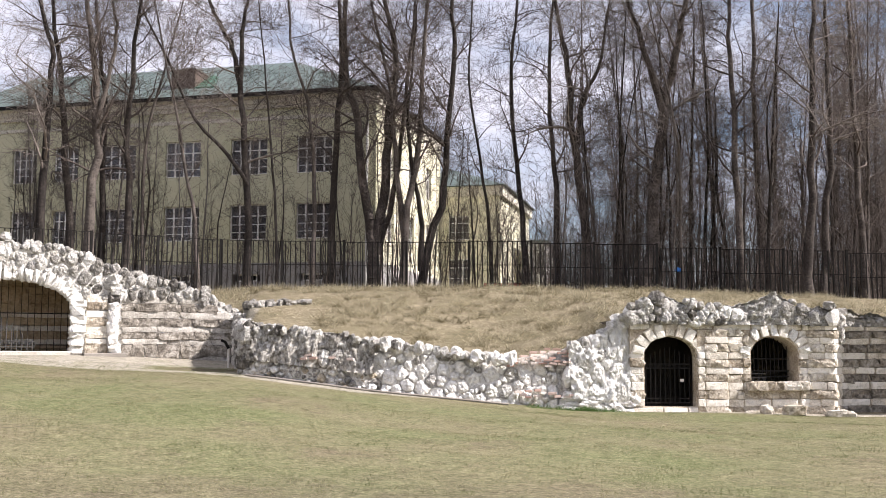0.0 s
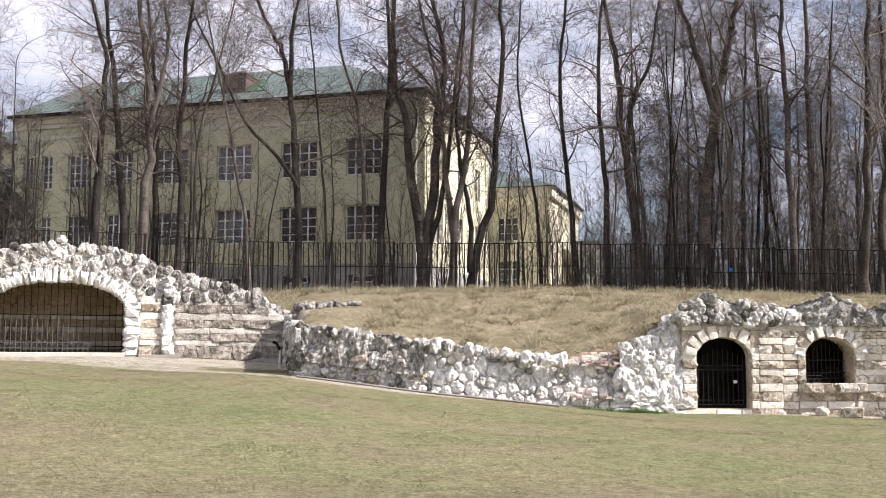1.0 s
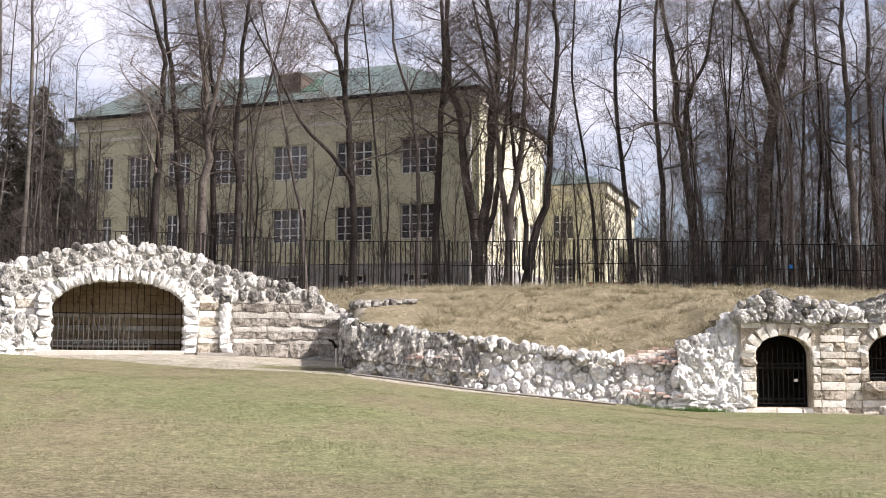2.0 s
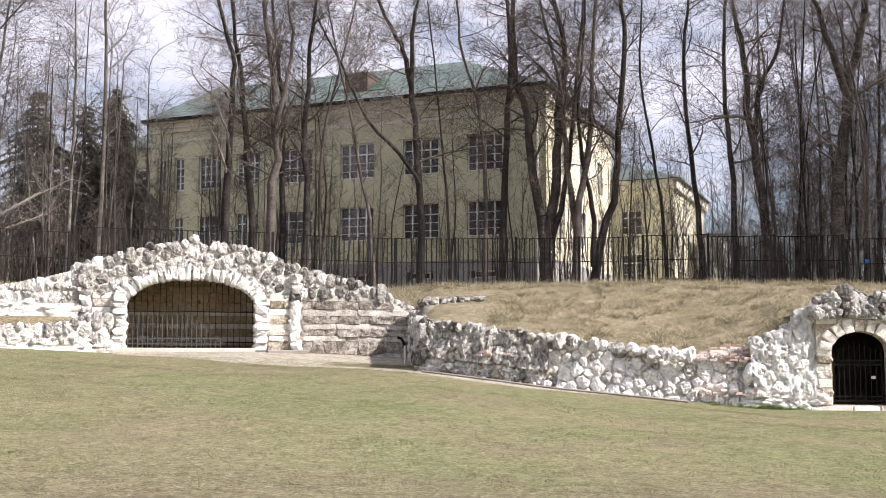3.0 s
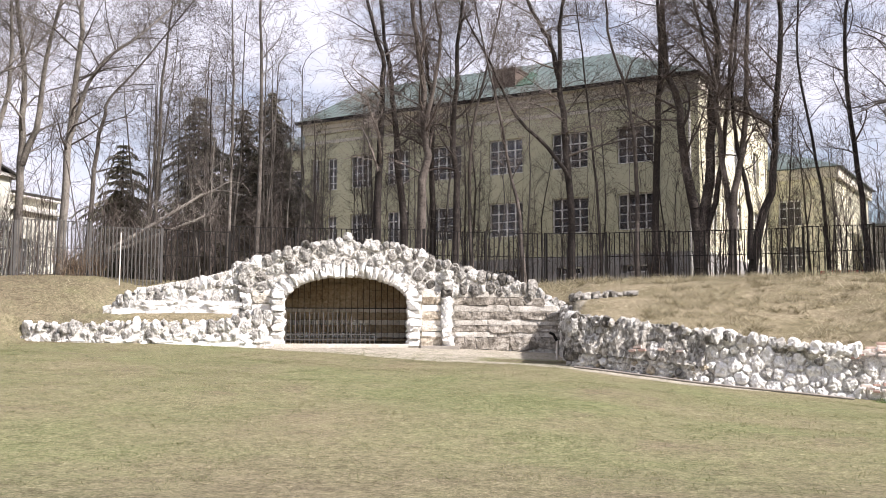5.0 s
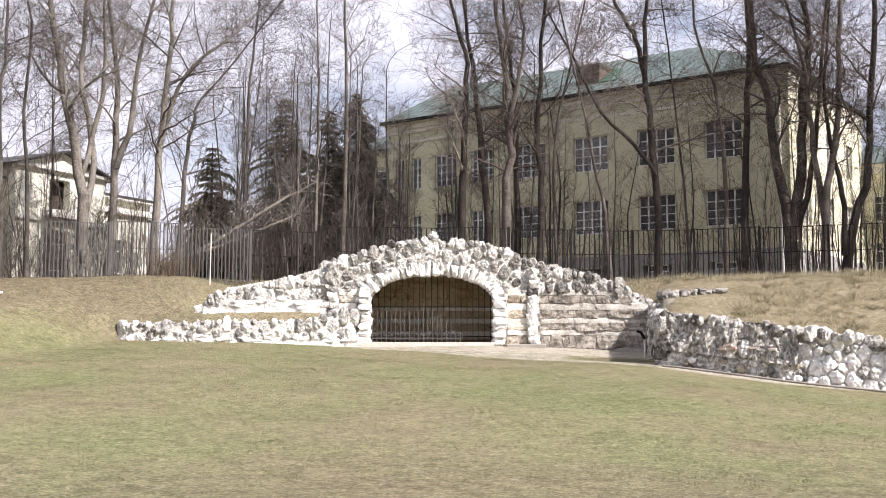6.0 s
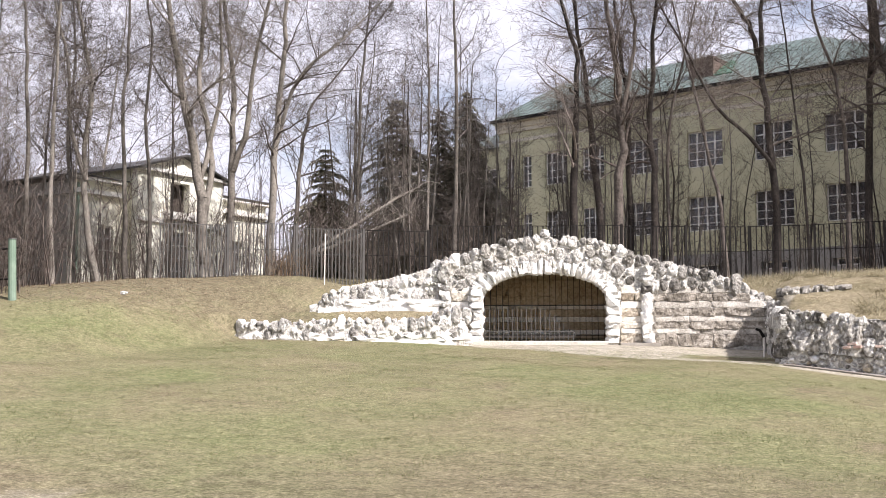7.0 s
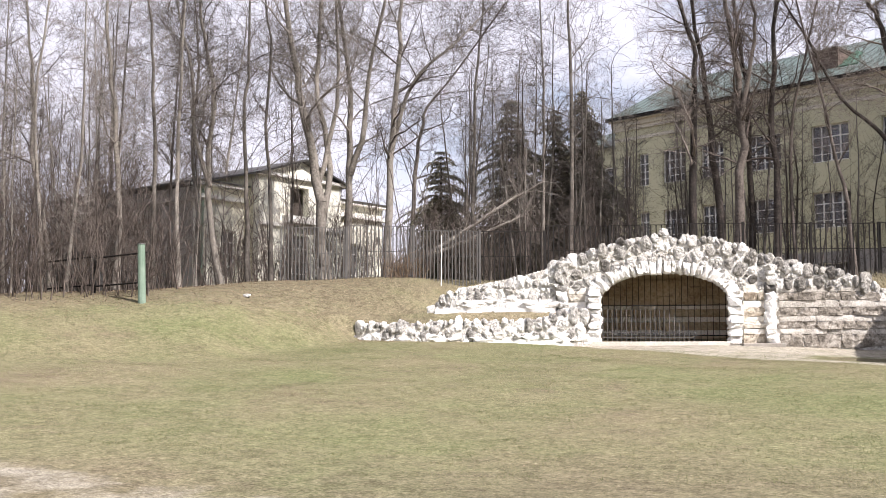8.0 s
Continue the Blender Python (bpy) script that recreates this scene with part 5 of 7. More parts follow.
# unseen wall end, added only to throw shade over the recess
Solid(door).box(12.9, 13.8, -1.0, 0.9, -0.4, 3.9).done("side_wing", M_MORTAR, dw, "added wall end out of view, casting shade on the recess")
for dx, o, z, h in ((11.02, 0.0, 2.42, 0.42), (11.08, -0.08, 2.28, 0.46)):
    put_stone(dw, rng.choice(ROCKS["grey"]), Vector(door(dx, o - 0.02, z)), (0.22, 0.24, h), rng.uniform(0, 3), rng.uniform(-0.15, 0.15))
# arch stones over the doorway and the window
for cx, hw, sp, rise, n, ln in ((6.29, 0.73, 1.72, 0.52, 9, 0.34), (9.18, 0.68, 1.74, 0.53, 9, 0.34)):
    for i in range(n):
        a = math.pi * (i + 0.5) / n
        nr = Vector((-math.cos(a) / hw, math.sin(a) / rise)).normalized()
        c = (cx - hw * math.cos(a) + nr.x * ln * 0.47, sp + rise * math.sin(a) + nr.y * ln * 0.47)
        put_stone(dw, rng.choice(BLOCKS if cx < 8 or i % 2 else WHITE_BLOCKS), Vector(door(c[0], -0.12 + rng.uniform(0, 0.04), c[1])), (2.9 * hw / n * rng.uniform(0.9, 1.1), 0.4, ln * rng.uniform(0.9, 1.1)), D_HEAD, math.atan2(nr.x, nr.y), "voussoir")
# craggy capping
dl = Line([door(5.2, 0.16, 0)[:2], door(10.1, 0.16, 0)[:2]])
crag(dl, lambda u: 2.56, lambda u: D_TOP(5.2 + u) - 0.02, 0.7, "capping", M_TUFA_GREY, dw, 0.27, label="craggy grey tufa capping")
fitted(dl, dw, lambda u: 2.64, lambda u: D_TOP(5.2 + u) + 0.02, (0.2, 0.08), [("grey", 0.62), ("dark", 0.38)], 0.08, keep=lambda u, z: noise.noise(Vector((u * 1.1, z, 4.4))) > -0.15, tall=1.15, proud=0.0, tries=1200)
fitted(dl, dw, lambda u: 2.58, lambda u: 3.02, (0.2, 0.15), [("white", 1.0)], 0.1, 1.75, 3.1, tall=0.95, proud=-0.025, tries=200)
dlp = Line([door(s, o, 0)[:2] for s, o in ((10.02, 0.12), (10.72, 0.4), (11.22, -0.1))])
crag(dlp, lambda u: 2.54, lambda u: D_TOP(10.05 + u) - 0.02, 0.8, "capping", M_TUFA_GREY, dw, 0.24)
rubble_face(dlp, dw, lambda u: 2.6, lambda u: D_TOP(10.05 + u) - 0.06, (0.2, 0.4), (0.25, 0.45), [("grey", 0.7), ("white", 0.3)], 0.24, keep=lambda u, z: rng.random() < 0.35)
dl2 = Line([door(11.2, -0.38, 0)[:2], door(15.0, -0.38, 0)[:2]])
crag(dl2, lambda u: 2.54, lambda u: D_TOP(11.2 + u) - 0.05, 0.6, "capping", M_TUFA_GREY, dw, 0.22)
for i in range(7):
    put_stone(dw, rng.choice(COURSE_ROCKS), Vector(door(8.52 + i * 0.235, 0.08, 0.86)), (0.31, 0.42, 0.26), rng.uniform(-0.12, 0.12), 0)
for x, o, w, h in ((9.55, 0.45, 0.62, 0.3), (10.75, 0.55, 0.7, 0.2), (8.9, 0.12, 0.3, 0.26)):
    st = new("fallen_stone", rng.choice(COURSE_ROCKS))
    st.matrix_basis = Matrix.Translation((x, DOOR_Y - o, ground_at(x, DOOR_Y - o) + h * 0.42)) @ Matrix.Diagonal((w / 1.2, 0.42 / 1.2, h / 1.2, 1))
    tagged(st, "rough weathered stone lying at the foot of the wall", "stone", "stones at the wall's foot")
# rooms behind, their shade put into the dark wall colour
rm = root("door_chambers", (8, 32, 0.3), "masonry chambers behind the barred openings, coloured dark for shade", "room", kind="structure")
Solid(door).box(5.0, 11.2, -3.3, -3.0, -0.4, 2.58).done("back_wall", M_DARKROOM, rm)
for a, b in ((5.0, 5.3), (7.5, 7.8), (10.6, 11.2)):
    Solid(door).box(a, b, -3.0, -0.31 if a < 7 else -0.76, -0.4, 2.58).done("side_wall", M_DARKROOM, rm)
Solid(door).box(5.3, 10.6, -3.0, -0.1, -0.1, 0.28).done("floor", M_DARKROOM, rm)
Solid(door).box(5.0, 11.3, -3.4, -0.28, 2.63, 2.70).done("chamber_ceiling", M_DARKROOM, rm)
tx, ty = np.meshgrid(np.arange(4.85, 12.5, 0.2), np.concatenate([np.arange(30.45, 34.0, 0.2), [34.05]]))
ty = ty + np.clip(TURN * (tx - 6.3) + 0.1, 0, 1) * (34.05 - ty) / 3.6
tk = np.arange(tx.size).reshape(tx.shape)
t_me = np_mesh("turf_roof", np.stack([tx, ty, mound_height(tx, ty) + 0.012 + 0.03 * np.sin(tx * 0.9 + 1.3 * np.sin(ty * 0.5))], -1).reshape(-1, 3), np.stack([tk[:-1, :-1], tk[:-1, 1:], tk[1:, 1:], tk[1:, :-1]], -1).reshape(-1, 4), M_GROUND, shade_smooth=True)
t_me.color_attributes.new("cover", "FLOAT_COLOR", "POINT").data.foreach_set("color", np.tile(np.array([0, 0.9, 0, 1], np.float32), tx.size))
tagged(new("turf_roof", t_me), "dry turf lying over the chamber roof", "turf", kind="structure")


def grille(name, parent_place, fn, s0, s1, z0, z1_of, spacing, rails, mat, label, r=0.013):
    g = root(name, parent_place, label, "grille")
    s = s0
    while s <= s1 + 1e-6:
        Solid(fn).tube([(s, 0, z0), (s, 0, z1_of(s))], r, 5).done("bar", mat, g)
        s += spacing
    for z in rails:
        Solid(fn).box(s0, s1, -0.02, 0.02, z - 0.016, z + 0.016).done("rail", mat, g)
    return g


gd = grille("door_grille", door(6.285, -0.2, 0.3), lambda s, o, z: door(s, o - 0.22, z), 5.68, 6.9, 0.34, lambda s: 1.95 - 0.25 * abs(s - 6.285) / 0.6, 0.135, (0.4, 0.52, 1.35, 1.47), M_IRON, "black wrought-iron gate of upright bars")
Solid(door).box(6.62, 6.72, -0.2, -0.16, 0.98, 1.06).done("lock", M_PALE_POST, gd, "small pale padlock")
gw = grille("window_grille", door(9.06, -0.2, 1.0), lambda s, o, z: door(s, o - 0.55, z), 8.6, 9.8, 1.0, lambda s: 1.74 + 0.49 * math.sqrt(max(0, 1 - ((s - 9.18) / 0.66) ** 2)), 0.115, (1.12, 1.28, 1.62), M_IRON, "black iron window grille")
for i in range(9):
    c = (5.75 + 0.134 * i, 1.41)
    Solid(door).tube([(c[0] + 0.045 * math.cos(k * math.pi / 5), -0.22, c[1] + 0.045 * math.sin(k * math.pi / 5)) for k in range(11)], 0.009, 4).done("ring", M_IRON, gd)
low_g = root("window_railing", door(8.8, -0.4, 0.97), "low grey iron railing with crossed braces in the window", "railing")
for z in (0.99, 1.1, 1.2):
    Solid(door).box(8.56, 9.12, -0.47, -0.44, z - 0.012, z + 0.012).done("rail", M_IRON_GREY, low_g)
for i in range(4):
    Solid(door).tube([(8.56 + 0.14 * i, -0.45, 0.99), (8.70 + 0.14 * i, -0.45, 1.1)], 0.009, 4).tube([(8.70 + 0.14 * i, -0.46, 0.99), (8.56 + 0.14 * i, -0.46, 1.1)], 0.009, 4).done("brace", M_IRON_GREY, low_g)
ga = grille("arch_grille", grotto(0, -0.5, FLOOR), lambda s, o, z: grotto(s, o - 0.55, z), -2.02, 2.03, 1.8, lambda s: soffit(s) + 0.02, 0.2, (2.0, 3.0), M_IRON, "tall dark iron bars closing the arch", 0.011)
gr = root("low_railing", grotto(-0.8, -0.3, FLOOR), "pale grey iron railing stepping down at its end", "railing")
for i in range(20):
    s = -2.0 + i * 0.155
    top = 2.86 if i < 14 else (2.72, 2.68, 2.5, 2.36, 2.2, 2.15)[i - 14]
    Solid(grotto).tube([(s, -0.3, 1.8), (s, -0.3, top)], 0.014, 5).done("bar", M_IRON_GREY, gr)
Solid(grotto).box(-2.0, 0.95, -0.32, -0.28, 1.92, 1.95).done("rail", M_IRON_GREY, gr)
Solid(grotto).box(-2.0, 0.95, -0.32, -0.28, 2.10, 2.13).done("rail", M_IRON_GREY, gr)
Solid(grotto).tube([(0.95, -0.3, 2.11), (1.02, -0.3, 2.07), (1.03, -0.3, 2.0), (0.95, -0.3, 1.94)], 0.014, 5).done("scroll", M_IRON_GREY, gr)

# edging strip along the foot of the low wall
edging = Solid()
pts = []
for i in range(24):
    u = 0.3 + (lu[5] - 0.3) * i / 23
    p = low_line.at(u) + low_line.out(u) * 0.42
    pts.append((p[0], p[1], ground_at(p[0], p[1]) + 0.03))
edging.tube(pts, 0.032, 6)
tagged(edging.done("path_edging", M_STRIP), "thin pale pipe-like edging along the wall's foot", "edging", kind="structure")
p0 = (-6.6, 33.6)
stand = Solid().tube([(p0[0], p0[1], ground_at(*p0) - 0.05), (p0[0], p0[1], ground_at(*p0) + 0.62)], 0.035, 8)
stand_ob = tagged(stand.done("standpipe", M_PALE_POST), "short pale water standpipe with a dark tap", "standpipe")
Solid().tube([(p0[0], p0[1], ground_at(*p0) + 0.6), (p0[0] - 0.1, p0[1] - 0.05, ground_at(*p0) + 0.8), (p0[0] - 0.22, p0[1] - 0.05, ground_at(*p0) + 0.85)], 0.05, 6).done("tap", M_IRON, stand_ob, "dark tap")

# ---------------------------------------------------------------- fence
def fence_panel(length, height, braces=False, light=False):
    mat = M_IRON_GREY if light else M_IRON
    f = root("fence_panel", (0, 0, 0), "grey steel bar gate leaf with diagonal braces" if light else "black steel bar fence panel with two rails", "fence", "park fence panels")
    Solid().box(-0.045, 0.045, -0.045, 0.045, -0.5, height + 0.03).done("post", mat, f)
    for z in (height - 0.02, height * 0.5):
        Solid().box(0.035, length - 0.035, -0.015, 0.015, z - 0.014, z + 0.014).done("rail", mat, f)
    n = int(length / (0.14 if light else 0.2))
    bar = None
    for i in range(n):
        x = length * (i + 0.75) / (n + 0.5)
        if bar is None:
            bar = Solid().box(-0.019, 0.019, -0.019, 0.019, -0.18, height - 0.04).done("picket", mat, f)
            bar.location = (x, 0.035, 0)
        else:
            share("picket", bar.data, f, Matrix.Translation((x, 0.035, 0)))
    if braces:
        Solid().tube([(0.1, 0, height * 0.95), (length - 0.1, 0, height * 0.5), (0.1, 0, 0.06)], 0.015, 5).done("brace", mat, f)
    return f


FENCE = [(24.0, 43.6), (-8.0, 44.3), (-18.8, 38.2), (-24.4, 33.4), (-27.6, 30.3)]
fl = Line(FENCE)
panel_len = 2.55
proto = {}
n_pan = int(fl.length / panel_len)
for i in range(n_pan):
    u = i * panel_len
    p, q = fl.at(u), fl.at(u + panel_len)
    near_gate = -28 < q[0] < -23.0
    key = "gate" if near_gate else ("braced" if -0.6 < q[0] < 4.6 else "plain")
    z = min(ground_at(*p), ground_at(*q)) + float(np.interp(p[0], [-20, -12], [0.05, 0.2]))
    m = Matrix.Translation((p[0], p[1], z)) @ Matrix.Rotation(math.atan2(q[1] - p[1], q[0] - p[0]), 4, "Z")
    if key not in proto:
        proto[key] = fence_panel(panel_len, 1.98, key != "plain", key == "gate")
        proto[key].matrix_basis = m
    else:
        copy_thing(proto[key], m)

# ---------------------------------------------------------------- trees
def cones(p0, p1, r0, r1, sides):
    """Tapered prisms for all the segments at once: arrays n x 3, n x 3, n, n."""
    d = p1 - p0
    ln = np.linalg.norm(d, axis=1, keepdims=True)
    d = d / np.maximum(ln, 1e-6)
    ref = np.where(np.abs(d[:, 2:3]) < 0.9, np.array([[0, 0, 1.0]]), np.array([[1.0, 0, 0]]))
    u = np.cross(d, ref)
    u /= np.linalg.norm(u, axis=1, keepdims=True)
    w = np.cross(d, u)
    a = 2 * np.pi * np.arange(sides) / sides
    ring = u[:, None] * np.cos(a)[None, :, None] + w[:, None] * np.sin(a)[None, :, None]
    v = np.concatenate([p0[:, None] + ring * r0[:, None, None], p1[:, None] + ring * r1[:, None, None]], 1)
    n = len(p0)
    base = (np.arange(n) * 2 * sides)[:, None]
    i = np.arange(sides)
    j = (i + 1) % sides
    q = np.stack([base + i, base + j, base + sides + j, base + sides + i], -1).reshape(-1, 4)
    return v.reshape(-1, 3), q


def tubes_mesh(name, groups, mat):
    """groups: lists of (p0, p1, r0, r1) by the number of sides."""
    vs, qs, k = [], [], 0
    for sides, segs in groups:
        if not segs:
            continue
        a = np.array([(*s[0], *s[1], s[2], s[3]) for s in segs], float)
        v, q = cones(a[:, :3], a[:, 3:6], a[:, 6], a[:, 7], sides)
        vs.append(v)
        qs.append(q + k)
        k += len(v)
    return np_mesh(name, np.concatenate(vs), np.concatenate(qs), mat, shade_smooth=True)


def grow(r, start, heading, length, radius, level, out, spread, twigs, dense=1.0):
    """One branch as a curved chain of segments, with its side branches; out[level] collects the segments."""
    n = (6, 5, 4, 2, 2)[level]
    d = heading / np.linalg.norm(heading)
    p = start
    curl = np.array([r.gauss(0, 1), r.gauss(0, 1), r.gauss(0.1, 0.7)]) * 0.16
    for i in range(n):
        t = (i + 1) / n
        d = d + curl + np.array([r.gauss(0, 1), r.gauss(0, 1), r.gauss(0.1, 0.7)]) * (0.10, 0.17, 0.24, 0.3, 0.3)[level]
        d = d / np.linalg.norm(d)
        q = p + d * length / n
        ra, rb = radius * (1 - 0.8 * i / n), radius * (1 - 0.8 * t)
        out[level].append((p, q, max(ra, 0.0058), max(rb, 0.0042)))
        if level < twigs:
            rate = dense * (0, 1.7, 1.75, 0, 0)[level] * (1.0 if i else 0.5)
            for _ in range(int(rate + r.random())):
                side = np.cross(d, np.array([r.gauss(0, 1), r.gauss(0, 1), r.gauss(0, 1)]))
                side /= np.linalg.norm(side) + 1e-6
                nd = d * r.uniform(0.3, 0.85) + side * r.uniform(0.55, 1.1) * spread
                size = length * r.uniform(0.35, 0.7) * (1.15 - 0.5 * t) if level == 1 else r.uniform(0.35, 1.0)
                grow(r, p + (q - p) * r.random(), nd, size, max(rb, 0.01) * r.uniform(0.45, 0.65), level + 1, out, spread, twigs, dense)
        p = q


def limb_along(r, pts, radii, out, count, reach, spread, twigs, low, dense):
    """Side branches along a trunk or stem given by points."""
    pts = [np.array(p, float) for p in pts]
    seg = [np.linalg.norm(b - a) for a, b in zip(pts, pts[1:])]
    total = sum(seg)
    for k in range(count):
        t = low + (0.99 - low) * (k + r.random()) / count
        s = t * total
        i = 0
        while i < len(seg) - 1 and s > seg[i]:
            s -= seg[i]
            i += 1
        p = pts[i] + (pts[i + 1] - pts[i]) * min(1.0, s / seg[i])
        d = (pts[i + 1] - pts[i]) / seg[i]
        a = r.uniform(0, 2 * math.pi)
        h = np.array([math.cos(a), math.sin(a), 0])
        nd = d * r.uniform(0.2, 0.9) + h * r.uniform(0.55, 1.05) * spread
        rr = radii[i] + (radii[i + 1] - radii[i]) * min(1.0, s / seg[i])
        grow(r, p, nd, reach * r.uniform(0.55, 1.15) * (1.15 - 0.5 * t), min(0.075, max(0.014, rr * r.uniform(0.25, 0.5))), 1, out, spread, twigs, dense)


def refine(pts, r, wobble):
    """More points on a course, with a little crookedness."""
    pts = [np.array(p, float) for p in pts]
    res = [pts[0]]
    for i in range(len(pts) - 1):
        a, b = pts[i], pts[i + 1]
        pa = pts[i - 1] if i else a - (b - a)
        pb = pts[i + 2] if i + 2 < len(pts) else b + (b - a)
        for t in (0.33, 0.66, 1.0):
            q = 0.5 * (2 * a + (b - pa) * t + (2 * pa - 5 * a + 4 * b - pb) * t * t + (3 * a - pa - 3 * b + pb) * t ** 3)
            res.append(q + (np.array([r.gauss(0, wobble), r.gauss(0, wobble), 0]) if t < 1 else 0))
    return res


def stems_to_tree(place, stems, r, label, bark, twig, limbs, reach, spread, twigs, low, category="tree", group="bare park trees", dense=1.0):
    """stems: (points, start radius) in the tree's own frame."""
    trunk_segs, out = [], [[], [], [], [], []]
    for pts, rad in stems:
        pts = refine(pts, r, rad * 0.26)
        n = len(pts)
        radii = [rad * (1 - 0.72 * (i / (n - 1)) ** 0.9) for i in range(n)]
        if pts[0][2] < 0.3:
            radii[0] *= 1.5
            radii[1] *= 1.12
        for i in range(n - 1):
            trunk_segs.append((pts[i], pts[i + 1] + (pts[i + 1] - pts[i]) * 0.03, radii[i], radii[i + 1]))
        k = max(3, int(limbs * min(1.0, rad / 0.16) ** 0.5))
        limb_along(r, pts, radii, out, k, reach, spread, twigs, low, dense)
        # the leading shoot goes on above
        d = pts[-1] - pts[-2]
        grow(r, pts[-1], d, reach * 1.2, radii[-1], 1, out, spread, twigs, dense)
    t = root("tree", place, label, category, group)
    tm = tubes_mesh("trunk", [(9, trunk_segs)], bark)
    cm = tubes_mesh("crown", [(5, out[0] + out[1]), (3, out[2] + out[3] + out[4])], twig)
    share("trunk", tm, t, Matrix())
    share("crown", cm, t, Matrix())
    return t


def T(x, y, rad, line, forks=(), pale=False, limbs=20, reach=3.6, extra=3.5):
    """A tree whose stem passes through (sideways, height) points; forks are further stems."""
    # stems on the left take the paler grey bark to look sunlit
    pale = pale or x < -19
    r = random.Random(int(x * 131 + y * 17))
    z0 = ground_at(x, y) - 0.1
    az = math.atan2(x, y)
    lat = np.array([math.cos(az), -math.sin(az), 0])
    dep = np.array([math.sin(az), math.cos(az), 0])

    def course(pts, up, ground):
        res = []
        for k, (a, z) in enumerate(pts):
            res.append(lat * a + dep * r.gauss(0, 0.12) * (k > 0) + np.array([0, 0, z - z0]))
        if ground:
            res[0] = np.array([0.0, 0.0, 0.0]) + lat * pts[0][0]
        d = res[-1] - res[-2]
        res.append(res[-1] + d / np.linalg.norm(d) * up + np.array([0, 0, 0.4]))
        return res

    stems = [(course(line, extra, True), rad)]
    for fr, pts in forks:
        stems.append((course(pts, extra * 0.7, False), fr))
    lab = "tall bare tree with pale grey bark" if pale else "tall bare tree with dark furrowed bark"
    if forks:
        lab = lab.replace("tree", "forked tree")
    if rad < 0.12:
        lab = lab.replace("tall bare", "slender bare")
    return stems_to_tree((x, y, z0), stems, r, lab, M_BARK_PALE if pale else M_BARK, M_TWIG if pale else M_TWIG_DARK, limbs, reach, 0.9, 3, 0.30, dense=1.36)


# trees along the fence before the school
T(-8.28, 45.76, 0.18, [(0.0, 4.67), (0.02, 7.19), (-0.25, 10.83), (-0.46, 13.29), (-0.86, 14.88), (-1.23, 15.73), (-1.86, 16.94)], forks=[(0.121, [(-0.46, 13.29), (-0.44, 15.53), (-0.18, 17.05)]), (0.097, [(-0.02, 8.89), (-0.99, 10.31), (-2.32, 11.72), (-3.43, 14.09), (-4.53, 16.21)])])
T(-4.85, 46.75, 0.18, [(0.0, 4.74), (0.07, 8.56), (0.2, 12.32), (0.36, 14.86), (0.21, 17.42)])
T(-5.50, 45.67, 0.11, [(0.0, 4.67), (0.05, 7.67), (-0.03, 10.1), (-0.31, 12.55), (-0.94, 14.5), (-1.22, 16.99)])
T(-2.95, 46.41, 0.27, [(0.0, 4.65), (-0.11, 6.55), (-0.32, 8.02), (-0.63, 9.99), (-0.73, 11.73), (-1.32, 14.22), (-1.35, 17.26)], forks=[(0.242, [(-0.01, 6.06), (0.4, 8.52), (0.58, 11.0), (0.62, 12.75), (0.85, 14.77), (0.33, 17.31)]), (0.145, [(0.13, 6.06), (0.65, 7.78), (1.0, 9.76), (1.35, 13.51), (1.7, 17.33)])])
T(-1.77, 45.97, 0.18, [(0.0, 4.63), (0.18, 7.23), (0.57, 9.68), (0.8, 12.15), (0.91, 14.64), (1.07, 17.17)], forks=[(0.144, [(0.13, 6.75), (-0.15, 8.94), (-0.36, 11.15), (-0.55, 13.38), (-1.18, 16.12)])])
T(-1.00, 45.99, 0.20, [(0.0, 4.58), (0.42, 6.51), (1.02, 8.95), (1.25, 12.15), (1.49, 15.15), (1.37, 17.17)], forks=[(0.132, [(0.07, 5.3), (0.11, 7.24), (-0.24, 9.19), (-0.52, 11.4), (-0.34, 14.14)])])
T(8.70, 46.19, 0.31, [(0.0, 4.67), (0.28, 7.28), (0.56, 9.72), (0.89, 12.43), (1.23, 13.91), (1.62, 15.89), (1.89, 17.13)], forks=[(0.171, [(0.82, 12.19), (0.27, 14.21), (-0.18, 16.0), (-0.65, 17.3)])])
T(6.27, 46.58, 0.23, [(0.0, 4.69), (-0.12, 7.33), (-0.43, 10.31), (-0.7, 12.83), (-0.86, 14.6), (-1.16, 16.4)], forks=[(0.122, [(-0.47, 10.56), (-0.21, 12.81), (0.54, 14.3), (0.81, 15.82)])])
T(5.01, 47.74, 0.15, [(0.0, 4.84), (0.02, 7.97), (-0.13, 11.28), (-0.25, 14.64), (-0.03, 17.77)])
T(3.65, 47.86, 0.14, [(0.0, 4.84), (-0.11, 7.99), (-0.47, 11.31), (-0.59, 14.68), (-0.32, 17.82)])
T(12.21, 44.35, 0.18, [(0.0, 4.16), (-0.02, 7.07), (-0.12, 10.62), (-0.21, 14.23), (-0.2, 16.66)])
T(13.75, 47.03, 0.17, [(0.0, 4.32), (0.08, 7.4), (0.01, 11.16), (0.03, 14.98), (-0.02, 17.56)])
T(14.56, 43.11, 0.20, [(0.0, 3.99), (0.13, 6.92), (0.3, 10.35), (0.4, 13.83), (0.53, 16.18)])
T(15.37, 43.89, 0.17, [(0.0, 4.03), (0.18, 7.02), (0.46, 10.5), (0.48, 14.05), (0.47, 16.45)])
T(17.43, 44.72, 0.16, [(0.0, 4.08), (-0.05, 7.14), (-0.15, 10.72), (-0.25, 14.36), (-0.28, 16.82)])
